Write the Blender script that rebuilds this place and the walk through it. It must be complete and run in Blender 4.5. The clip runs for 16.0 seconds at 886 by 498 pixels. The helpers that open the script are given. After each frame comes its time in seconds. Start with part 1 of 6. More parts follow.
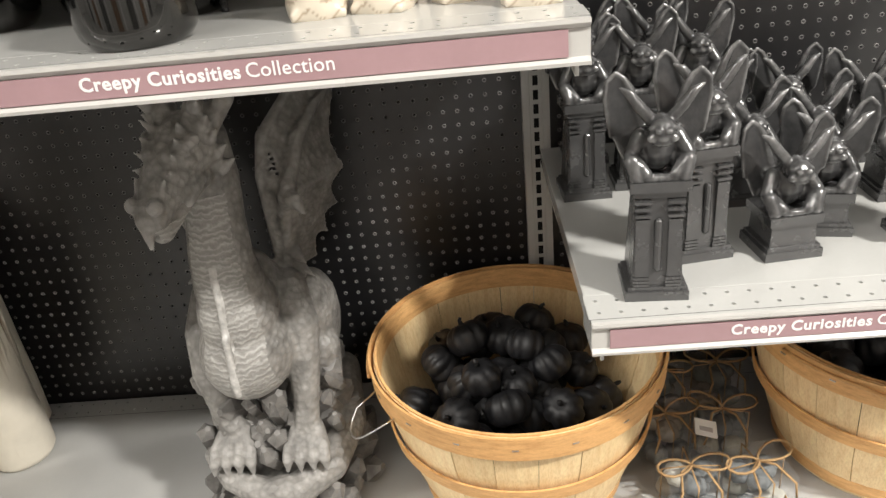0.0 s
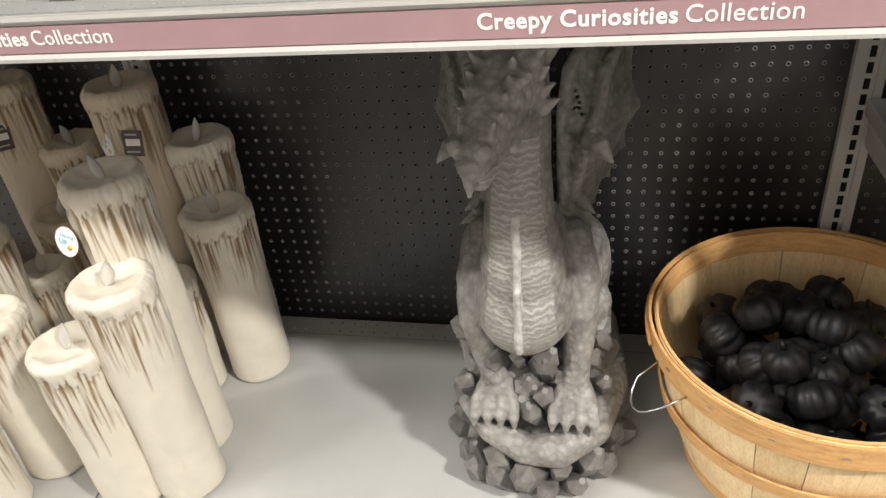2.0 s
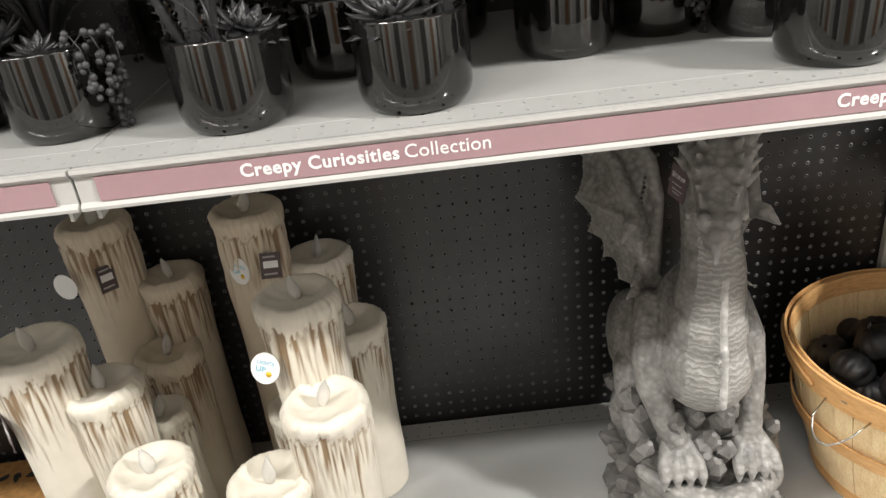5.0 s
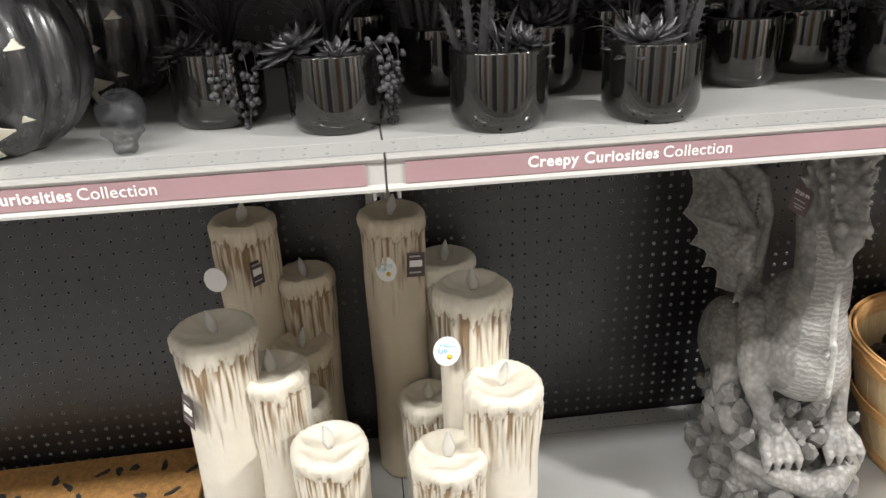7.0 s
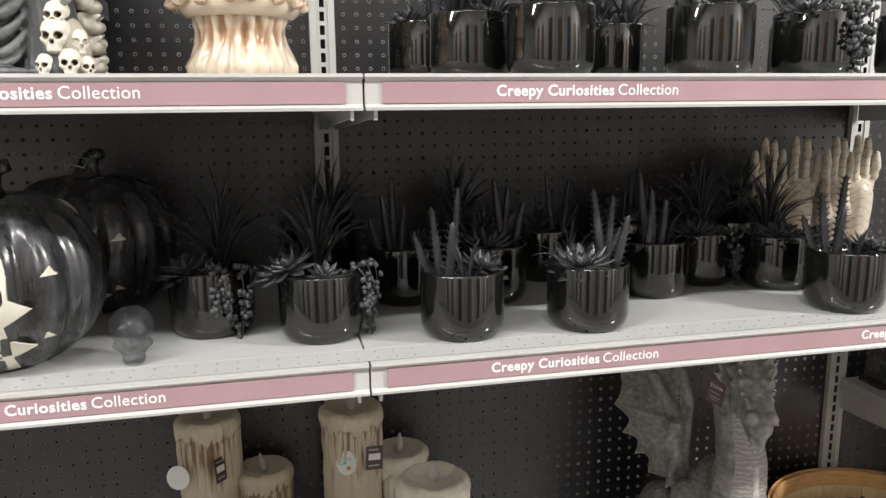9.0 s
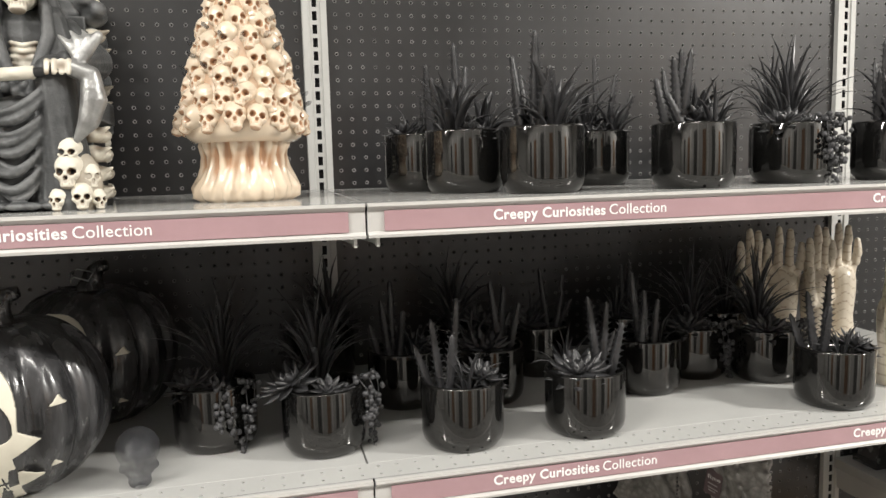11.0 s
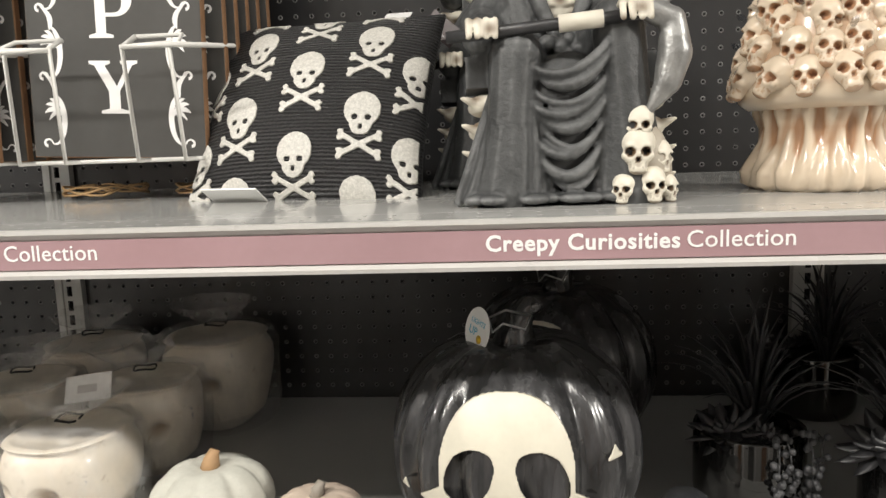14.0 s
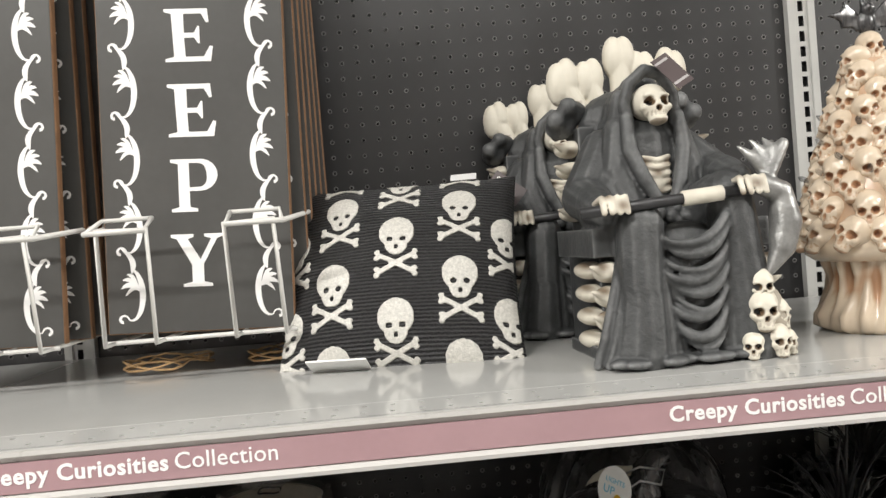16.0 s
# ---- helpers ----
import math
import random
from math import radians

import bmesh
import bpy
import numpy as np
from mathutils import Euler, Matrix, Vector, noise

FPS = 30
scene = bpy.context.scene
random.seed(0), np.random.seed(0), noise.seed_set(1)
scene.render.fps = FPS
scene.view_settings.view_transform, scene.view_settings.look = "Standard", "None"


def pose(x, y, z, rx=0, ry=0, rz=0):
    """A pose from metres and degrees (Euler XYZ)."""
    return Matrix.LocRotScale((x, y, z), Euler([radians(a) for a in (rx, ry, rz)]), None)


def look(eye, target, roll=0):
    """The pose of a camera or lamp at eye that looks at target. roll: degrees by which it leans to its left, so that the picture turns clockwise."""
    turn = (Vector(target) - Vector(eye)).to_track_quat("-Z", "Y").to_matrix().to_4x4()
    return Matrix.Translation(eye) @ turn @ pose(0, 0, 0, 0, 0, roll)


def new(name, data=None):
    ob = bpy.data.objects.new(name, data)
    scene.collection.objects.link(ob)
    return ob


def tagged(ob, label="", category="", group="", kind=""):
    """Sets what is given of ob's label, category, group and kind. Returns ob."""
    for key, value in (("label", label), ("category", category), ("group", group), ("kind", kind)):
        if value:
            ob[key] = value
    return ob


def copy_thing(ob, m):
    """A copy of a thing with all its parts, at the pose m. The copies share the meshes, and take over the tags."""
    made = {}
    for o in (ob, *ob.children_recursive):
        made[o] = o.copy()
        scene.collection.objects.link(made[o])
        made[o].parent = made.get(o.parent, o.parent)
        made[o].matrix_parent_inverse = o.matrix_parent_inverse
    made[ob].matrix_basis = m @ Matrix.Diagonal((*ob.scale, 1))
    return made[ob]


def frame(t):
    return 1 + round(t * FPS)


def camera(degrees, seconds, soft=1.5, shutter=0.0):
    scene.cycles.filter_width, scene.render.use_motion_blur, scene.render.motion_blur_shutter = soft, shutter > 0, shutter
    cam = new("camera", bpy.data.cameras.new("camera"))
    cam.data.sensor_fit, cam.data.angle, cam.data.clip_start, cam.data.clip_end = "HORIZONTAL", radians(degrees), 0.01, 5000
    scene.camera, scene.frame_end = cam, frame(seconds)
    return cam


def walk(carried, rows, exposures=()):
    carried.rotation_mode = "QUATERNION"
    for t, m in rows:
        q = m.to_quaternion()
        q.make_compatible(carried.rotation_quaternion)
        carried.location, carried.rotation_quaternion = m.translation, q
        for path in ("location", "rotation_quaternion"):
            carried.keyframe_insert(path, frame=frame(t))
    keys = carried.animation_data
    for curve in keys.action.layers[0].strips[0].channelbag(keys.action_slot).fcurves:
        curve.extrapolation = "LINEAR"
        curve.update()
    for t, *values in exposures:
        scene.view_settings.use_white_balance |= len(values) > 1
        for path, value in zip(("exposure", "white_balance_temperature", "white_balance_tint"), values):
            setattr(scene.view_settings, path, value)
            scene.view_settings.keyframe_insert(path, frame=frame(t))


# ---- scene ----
cam = camera(61.2, 16.0)
PATH = [
    (0, (1.106, -0.696, 1.186), (1.0, 1.069, 0.251), -6.0),
    (0.5, (1.034, -0.656, 1.191), (0.825, 1.075, 0.211), -5.7),
    (1, (0.959, -0.634, 1.199), (0.676, 1.051, 0.16), -5.1),
    (1.5, (0.889, -0.601, 1.2), (0.501, 1.031, 0.111), -5.4),
    (2, (0.849, -0.594, 1.209), (0.412, 1.01, 0.097), -6.9),
    (2.5, (0.78, -0.647, 1.221), (0.411, 0.99, 0.133), -6.7),
    (3, (0.716, -0.692, 1.233), (0.436, 0.99, 0.188), -6.4),
    (3.5, (0.658, -0.741, 1.252), (0.474, 0.984, 0.258), -6.0),
    (4, (0.586, -0.788, 1.266), (0.484, 0.969, 0.315), -6.0),
    (4.5, (0.493, -0.768, 1.273), (0.438, 1.006, 0.351), -6.7),
    (5, (0.355, -0.691, 1.263), (0.335, 1.091, 0.356), -6.9),
    (5.2, (0.288, -0.669, 1.264), (0.282, 1.117, 0.363), -6.6),
    (7.3, (-0.042, -0.836, 1.301), (0.18, 0.991, 0.518), -2.0),
    (7.5, (-0.054, -0.854, 1.313), (0.192, 0.985, 0.567), -1.9),
    (8, (-0.078, -0.896, 1.328), (0.251, 0.979, 0.717), -1.3),
    (8.5, (-0.092, -0.909, 1.34), (0.303, 0.991, 0.857), -0.7),
    (9, (-0.109, -0.918, 1.364), (0.324, 0.999, 0.993), -0.6),
    (9.5, (-0.112, -0.927, 1.391), (0.36, 0.997, 1.117), -1.2),
    (9.7, (-0.113, -0.934, 1.4), (0.382, 0.989, 1.161), -1.5),
    (11.8, (-0.167, -0.923, 1.463), (0.231, 1.023, 1.235), -1.4),
    (12, (-0.191, -0.894, 1.46), (0.131, 1.065, 1.225), -1.2),
    (12.5, (-0.283, -0.804, 1.462), (-0.212, 1.174, 1.176), -2.5),
    (13, (-0.377, -0.744, 1.457), (-0.479, 1.225, 1.122), -2.5),
    (13.5, (-0.438, -0.695, 1.468), (-0.616, 1.27, 1.14), -1.9),
    (14, (-0.472, -0.628, 1.47), (-0.645, 1.343, 1.177), -2.0),
    (14.5, (-0.487, -0.567, 1.489), (-0.544, 1.417, 1.242), -2.0),
    (15, (-0.524, -0.561, 1.515), (-0.49, 1.435, 1.385), -1.0),
    (15.5, (-0.621, -0.594, 1.533), (-0.523, 1.403, 1.488), -2.6),
    (16, (-0.71, -0.648, 1.547), (-0.587, 1.348, 1.523), -4.5),
]
walk(cam, [(t, look(eye, target, roll)) for t, eye, target, roll in PATH],
     [(0.0, 0.02, 6400, 10), (3.5, 0.02, 6450, 10), (5.0, 0.1, 6250, 10), (7.5, 0.18, 6150, 10), (9.5, 0.12, 6100, 10), (12.0, -0.05, 6450, 10), (13.5, -0.2, 6450, 10), (16.0, -0.2, 6250, 10)])

# ---- world and light ----
world = bpy.data.worlds.new("store_world")
scene.world = world
world.use_nodes = True
world.node_tree.nodes["Background"].inputs["Color"].default_value = (0.8, 0.85, 1.0, 1)
world.node_tree.nodes["Background"].inputs["Strength"].default_value = 0.05


def strip_lamp(x, y, z, long, wide, watts):
    data = bpy.data.lights.new("ceiling_tube", "AREA")
    data.shape, data.size, data.size_y, data.energy = "RECTANGLE", long, wide, watts
    data.color = (1.0, 0.95, 0.87)
    ob = new("ceiling_tube", data)
    ob.matrix_world = pose(x, y, z)
    return ob


LAMPS = [(-3.7, -1.45), (-2.0, -1.45), (-0.3, -1.45), (1.4, -1.45), (3.3, -1.45)]
LAMP_Z = 3.3
for lx, ly in LAMPS:
    strip_lamp(lx, ly, LAMP_Z, 1.2 if lx < 3 else 0.4, 0.16, 90 if lx < -1 else 36 if lx < 1 else 12 if lx < 2 else 260)


# ---- materials ----
def nodes_of(name):
    m = bpy.data.materials.new(name)
    m.use_nodes = True
    nt = m.node_tree
    return m, nt, nt.nodes["Principled BSDF"]


def link(nt, a, b):
    nt.links.new(a, b)


def noise_node(nt, scale, detail=4, stretch=None, rough=0.6):
    tc = nt.nodes.new("ShaderNodeTexCoord")
    mp = nt.nodes.new("ShaderNodeMapping")
    if stretch:
        mp.inputs["Scale"].default_value = stretch
    n = nt.nodes.new("ShaderNodeTexNoise")
    n.inputs["Scale"].default_value = scale
    n.inputs["Detail"].default_value = detail
    n.inputs["Roughness"].default_value = rough
    link(nt, tc.outputs["Object"], mp.inputs["Vector"])
    link(nt, mp.outputs["Vector"], n.inputs["Vector"])
    return n


def ramp(nt, src, stops):
    r = nt.nodes.new("ShaderNodeValToRGB")
    e = r.color_ramp.elements
    while len(e) < len(stops):
        e.new(0.5)
    for el, (p, c) in zip(e, stops):
        el.position = p
        el.color = (*c, 1) if len(c) == 3 else c
    link(nt, src, r.inputs["Fac"])
    return r


def mixc(nt, fac, a, b, mode="MIX"):
    n = nt.nodes.new("ShaderNodeMix")
    n.data_type, n.blend_type = "RGBA", mode
    for sock, v in ((n.inputs[0], fac), (n.inputs[6], a), (n.inputs[7], b)):
        if isinstance(v, (int, float)):
            sock.default_value = v
        elif isinstance(v, tuple):
            sock.default_value = (*v, 1)
        else:
            link(nt, v, sock)
    return n.outputs[2]


def bump(nt, b, src, strength, dist=0.002):
    n = nt.nodes.new("ShaderNodeBump")
    n.inputs["Strength"].default_value = strength
    n.inputs["Distance"].default_value = dist
    link(nt, src, n.inputs["Height"])
    link(nt, n.outputs["Normal"], b.inputs["Normal"])
    return n


def plain(name, base, rough=0.5, metal=0.0, var=0.12, scale=18, grain=160, bumpy=0.1, stretch=None, coat=0.0, spread=0.1):
    """A surface with a broad and a fine variation of colour, of gloss and of relief."""
    m, nt, b = nodes_of(name)
    n1 = noise_node(nt, scale, 5, stretch)
    n2 = noise_node(nt, grain, 3, stretch)
    lo = tuple(c * (1 - var) for c in base)
    hi = tuple(min(1, c * (1 + var)) for c in base)
    c1 = ramp(nt, n1.outputs["Fac"], [(0.3, lo), (0.7, hi)]).outputs["Color"]
    c2 = ramp(nt, n2.outputs["Fac"], [(0.3, (1 - var * 0.5,) * 3), (0.7, (1, 1, 1))]).outputs["Color"]
    link(nt, mixc(nt, 1.0, c1, c2, "MULTIPLY"), b.inputs["Base Color"])
    rr = ramp(nt, n1.outputs["Fac"], [(0.25, (max(0.02, rough - spread * rough * 2),) * 3), (0.75, (min(1, rough + spread * rough * 2),) * 3)])
    link(nt, rr.outputs["Color"], b.inputs["Roughness"])
    b.inputs["Metallic"].default_value = metal
    b.inputs["Coat Weight"].default_value = coat
    b.inputs["Coat Roughness"].default_value = 0.08
    if bumpy:
        bump(nt, b, n2.outputs["Fac"], bumpy, 0.001)
    return m


def clear(name, tint=(1, 1, 1), rough=0.05, ior=1.35):
    m, nt, b = nodes_of(name)
    n = noise_node(nt, 40, 3)
    link(nt, ramp(nt, n.outputs["Fac"], [(0.3, tuple(c * 0.93 for c in tint)), (0.7, tint)]).outputs["Color"], b.inputs["Base Color"])
    b.inputs["Roughness"].default_value = rough
    b.inputs["Transmission Weight"].default_value = 1.0
    b.inputs["IOR"].default_value = ior
    bump(nt, b, n.outputs["Fac"], 0.25, 0.002)
    return m


def film(name, cover=0.25, tint=(0.9, 0.9, 0.9)):
    """Thin clear plastic foil: mostly see-through, with a gloss of its own."""
    m, nt, b = nodes_of(name)
    n = noise_node(nt, 28, 5, (1, 1, 0.6))
    b.inputs["Base Color"].default_value = (*tint, 1)
    b.inputs["Roughness"].default_value = 0.12
    link(nt, ramp(nt, n.outputs["Fac"], [(0.4, (cover * 0.4,) * 3), (0.75, (cover * 1.8,) * 3)]).outputs["Color"], b.inputs["Alpha"])
    bump(nt, b, n.outputs["Fac"], 1.0, 0.006)
    return m


M_PANEL = plain("black_pegboard_enamel", (0.0075, 0.0075, 0.0086), 0.36, var=0.25, scale=6, grain=300, bumpy=0.02)
M_PANEL.node_tree.nodes["Principled BSDF"].inputs["Specular IOR Level"].default_value = 0.85
# lighter grey that puts the glint of the hole edges into the colour
M_LIP = plain("glinting_hole_lip", (0.22, 0.218, 0.213), 0.3, var=0.3, scale=14, bumpy=0)
# near-black for sheets that draw the shade inside holes; also the black bag ties
M_DARK = plain("black_hole_shade_and_tie", (0.004, 0.004, 0.004), 0.9, bumpy=0)
M_SHELF = plain("pale_grey_shelf_enamel", (0.47, 0.47, 0.455), 0.13, var=0.04, scale=5, grain=220, bumpy=0.0)
M_DECK = plain("grey_deck_enamel", (0.45, 0.45, 0.44), 0.36, var=0.05, scale=4, grain=220, bumpy=0.0)
M_UPR = plain("grey_upright_enamel", (0.5, 0.5, 0.48), 0.4, var=0.06, scale=9, bumpy=0.05)
M_RAIL = plain("pale_plastic_rail", (0.5, 0.49, 0.47), 0.3, var=0.04, scale=12, bumpy=0.03)
M_STRIP = plain("dusty_pink_strip", (0.38, 0.245, 0.262), 0.2, var=0.06, scale=7, bumpy=0.02)
M_INK = plain("white_print", (0.86, 0.85, 0.84), 0.4, var=0.03, bumpy=0)
M_FLOOR = plain("pale_vinyl_floor", (0.24, 0.235, 0.228), 0.3, var=0.1, scale=2)
M_WALL = plain("store_wall_paint", (0.5, 0.49, 0.475), 0.7, var=0.06, scale=2)
M_CEIL = plain("ceiling_tile_white", (0.55, 0.55, 0.54), 0.8, var=0.05, scale=3)
M_LAMPBOX = plain("lamp_housing_white", (0.8, 0.8, 0.8), 0.4, var=0.03)


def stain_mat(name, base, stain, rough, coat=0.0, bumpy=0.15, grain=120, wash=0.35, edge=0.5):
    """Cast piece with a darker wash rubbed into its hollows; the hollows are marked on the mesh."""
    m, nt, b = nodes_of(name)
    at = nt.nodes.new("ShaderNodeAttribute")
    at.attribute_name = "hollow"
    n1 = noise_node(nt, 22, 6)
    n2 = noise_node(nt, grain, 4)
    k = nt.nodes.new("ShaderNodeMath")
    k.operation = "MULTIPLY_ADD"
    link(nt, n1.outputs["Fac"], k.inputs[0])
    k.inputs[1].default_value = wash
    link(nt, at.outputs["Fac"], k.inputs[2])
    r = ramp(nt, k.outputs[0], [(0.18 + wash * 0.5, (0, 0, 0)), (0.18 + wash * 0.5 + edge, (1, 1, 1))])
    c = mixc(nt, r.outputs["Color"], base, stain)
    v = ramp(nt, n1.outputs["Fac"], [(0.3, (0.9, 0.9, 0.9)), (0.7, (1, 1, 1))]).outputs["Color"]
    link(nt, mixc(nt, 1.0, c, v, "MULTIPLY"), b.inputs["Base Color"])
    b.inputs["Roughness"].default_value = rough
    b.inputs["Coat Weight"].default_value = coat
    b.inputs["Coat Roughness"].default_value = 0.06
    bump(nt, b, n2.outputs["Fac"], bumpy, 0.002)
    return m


def rubbed(name, base, high, rough, grain=150, bumpy=0.4, lo=0.5, hi=0.56, metal=0.0, stretch=None, scale=40, amount=1.0):
    """Dark cast surface whose raised edges are rubbed lighter."""
    m, nt, b = nodes_of(name)
    g = nt.nodes.new("ShaderNodeNewGeometry")
    n1 = noise_node(nt, scale, 6, stretch)
    n2 = noise_node(nt, grain, 4, stretch)
    r = ramp(nt, g.outputs["Pointiness"], [(lo, (0, 0, 0)), (hi, (1, 1, 1))])
    nn = ramp(nt, n1.outputs["Fac"], [(0.35, (0.15,) * 3), (0.7, (1, 1, 1))])
    f = mixc(nt, 1.0, r.outputs["Color"], nn.outputs["Color"], "MULTIPLY")
    f = mixc(nt, 1.0, f, (amount,) * 3, "MULTIPLY")
    v = ramp(nt, n1.outputs["Fac"], [(0.3, tuple(c * 0.75 for c in base)), (0.7, tuple(c * 1.2 for c in base))])
    link(nt, mixc(nt, f, v.outputs["Color"], high), b.inputs["Base Color"])
    b.inputs["Roughness"].default_value = rough
    b.inputs["Metallic"].default_value = metal
    bump(nt, b, n2.outputs["Fac"], bumpy, 0.003)
    return m


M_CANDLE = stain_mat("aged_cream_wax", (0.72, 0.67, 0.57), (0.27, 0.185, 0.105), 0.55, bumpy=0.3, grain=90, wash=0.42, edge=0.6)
# rear candles: tan tint, with some shade from the shelf put into the colour
M_CANDLE_REAR = stain_mat("shaded_tan_stained_wax", (0.6, 0.52, 0.4), (0.25, 0.165, 0.09), 0.55, bumpy=0.3, grain=90, wash=0.5, edge=0.6)
M_FLAME = clear("clear_plastic_flame", (0.9, 0.89, 0.87), 0.28)
M_FLAME.node_tree.nodes["Principled BSDF"].inputs["Transmission Weight"].default_value = 0.7
# crystal grey darkened below the hide's to hold the shade round the base
M_STONE = rubbed("shaded_grey_resin_stone", (0.125, 0.12, 0.113), (0.26, 0.25, 0.238), 0.42, 170, 0.4, 0.5, 0.7)
M_PEWTER = rubbed("dark_pewter_glaze", (0.085, 0.085, 0.087), (0.55, 0.55, 0.55), 0.22, 120, 0.3, 0.5, 0.6, metal=0.5)
M_BLACKPUMP = plain("matte_black_pumpkin", (0.013, 0.013, 0.015), 0.5, var=0.3, scale=40)
M_POT = plain("black_lustre_glaze", (0.06, 0.059, 0.057), 0.05, metal=0.9, var=0.1, scale=9, bumpy=0.015, grain=30, coat=0.3)
M_PLANT = plain("black_plastic_foliage", (0.034, 0.034, 0.036), 0.38, var=0.35, scale=60, bumpy=0.1)
M_PLANT.node_tree.nodes["Principled BSDF"].inputs["Specular IOR Level"].default_value = 0.55
M_BEAD = plain("dark_grey_berry", (0.05, 0.05, 0.053), 0.5, var=0.35, scale=120, bumpy=0.2)
M_SOIL = plain("black_pot_filling", (0.008, 0.008, 0.008), 0.95, scale=80, bumpy=0.5)
M_BONE = stain_mat("bone_resin", (0.7, 0.66, 0.56), (0.13, 0.08, 0.04), 0.5)
M_IVORY = stain_mat("ivory_glazed_ceramic", (0.70, 0.58, 0.44), (0.44, 0.25, 0.14), 0.2, coat=0.6, bumpy=0.05, edge=0.4)
M_SKULLBAG = stain_mat("bone_white_plastic_skull", (0.68, 0.61, 0.5), (0.34, 0.25, 0.16), 0.3, coat=0.3)
M_EYE = plain("black_eye_hollow", (0.006, 0.005, 0.005), 0.8, bumpy=0)
M_BROWNEYE = plain("brown_eye_hollow", (0.27, 0.13, 0.065), 0.5, bumpy=0)
M_ROBE = rubbed("charcoal_resin_robe", (0.042, 0.044, 0.045), (0.3, 0.305, 0.305), 0.5, 160, 0.4, 0.495, 0.575, scale=25)
M_SILVER = rubbed("brushed_silver_paint", (0.22, 0.22, 0.215), (0.6, 0.6, 0.58), 0.35, 90, 0.4, 0.48, 0.58, metal=0.5)
M_WHITEFACE = plain("cream_skull_face_paint", (0.66, 0.625, 0.52), 0.4, var=0.06, scale=25)
M_BLACKGLOSS = plain("glossy_black_shell", (0.042, 0.042, 0.044), 0.26, var=0.9, scale=40, grain=75, bumpy=1.0, coat=0.4, stretch=(1, 1, 0.16))
M_WPUMP = plain("white_velvet_pumpkin", (0.5, 0.495, 0.44), 0.75, var=0.1, scale=20, bumpy=0.3)
M_PPUMP = plain("blush_pumpkin", (0.52, 0.43, 0.35), 0.7, var=0.12, scale=30, bumpy=0.4)
M_SLATE = plain("slate_velvet_pumpkin", (0.15, 0.165, 0.17), 0.7, var=0.2, scale=40, bumpy=0.3)
M_STEMTAN = plain("tan_stem", (0.4, 0.25, 0.13), 0.7, scale=60)
M_STEMGREY = plain("grey_stem", (0.3, 0.27, 0.23), 0.7, scale=60)
M_BAG = film("clear_cellophane", 0.17, (1, 1, 1))
M_ACETATE = film("clear_acetate_box", 0.1, (0.8, 0.82, 0.84))
M_GLASS = film("clear_moulded_glass", 0.5, (0.05, 0.052, 0.058))
M_PEDESTAL = plain("dark_pewter_pedestal", (0.15, 0.15, 0.152), 0.26, metal=0.7, var=0.12, scale=30, bumpy=0.05)
M_WIRE = plain("white_coated_wire", (0.68, 0.67, 0.64), 0.35, var=0.05, bumpy=0.02)
M_STEEL = plain("galvanised_wire", (0.55, 0.55, 0.55), 0.3, metal=1.0, var=0.1)
M_TWINE = plain("jute_twine", (0.42, 0.27, 0.13), 0.9, var=0.25, scale=200, bumpy=0.5)
M_SIGN = plain("charcoal_sign_face", (0.07, 0.069, 0.066), 0.35, var=0.12, scale=5, grain=90, bumpy=0.06)
M_MDF = plain("brown_board_edge", (0.24, 0.13, 0.065), 0.7, var=0.2, scale=60)
M_TAGW = plain("white_card", (0.8, 0.8, 0.79), 0.5, var=0.03)
M_TAGD = plain("dark_brown_card", (0.075, 0.055, 0.055), 0.5, var=0.06)
M_TAGP = plain("plum_card", (0.12, 0.085, 0.09), 0.5, var=0.06)
M_BLUE = plain("blue_print", (0.1, 0.45, 0.62), 0.5, bumpy=0)
M_YELLOW = plain("yellow_print", (0.85, 0.55, 0.03), 0.5, bumpy=0)
M_GREYP = plain("grey_print", (0.42, 0.4, 0.4), 0.5, bumpy=0)
M_COIR = plain("tan_coir_pile", (0.42, 0.22, 0.07), 0.95, var=0.3, scale=90, bumpy=0.9)
M_MATPRINT = plain("black_mat_print", (0.03, 0.03, 0.03), 0.95, var=0.3, scale=120, bumpy=0.8)


def wood(name, base, dark, stretch):
    m, nt, b = nodes_of(name)
    oi = nt.nodes.new("ShaderNodeObjectInfo")
    n1 = noise_node(nt, 14, 6, stretch)
    n2 = noise_node(nt, 90, 4, stretch)
    r = ramp(nt, n1.outputs["Fac"], [(0.3, dark), (0.55, base), (0.8, tuple(min(1, c * 1.12) for c in base))])
    v = ramp(nt, oi.outputs["Random"], [(0.0, (0.88, 0.85, 0.8)), (1.0, (1.0, 1.0, 1.0))])
    c = mixc(nt, 1.0, r.outputs["Color"], v.outputs["Color"], "MULTIPLY")
    g = ramp(nt, n2.outputs["Fac"], [(0.35, (0.86, 0.83, 0.78)), (0.6, (1, 1, 1))])
    link(nt, mixc(nt, 1.0, c, g.outputs["Color"], "MULTIPLY"), b.inputs["Base Color"])
    b.inputs["Roughness"].default_value = 0.55
    bump(nt, b, n2.outputs["Fac"], 0.25, 0.001)
    return m


M_STAVE = wood("pale_splint_wood", (0.95, 0.74, 0.44), (0.84, 0.6, 0.31), (6, 6, 0.6))
M_HOOP = wood("amber_hoop_wood", (0.82, 0.49, 0.21), (0.66, 0.36, 0.14), (2, 2, 12))


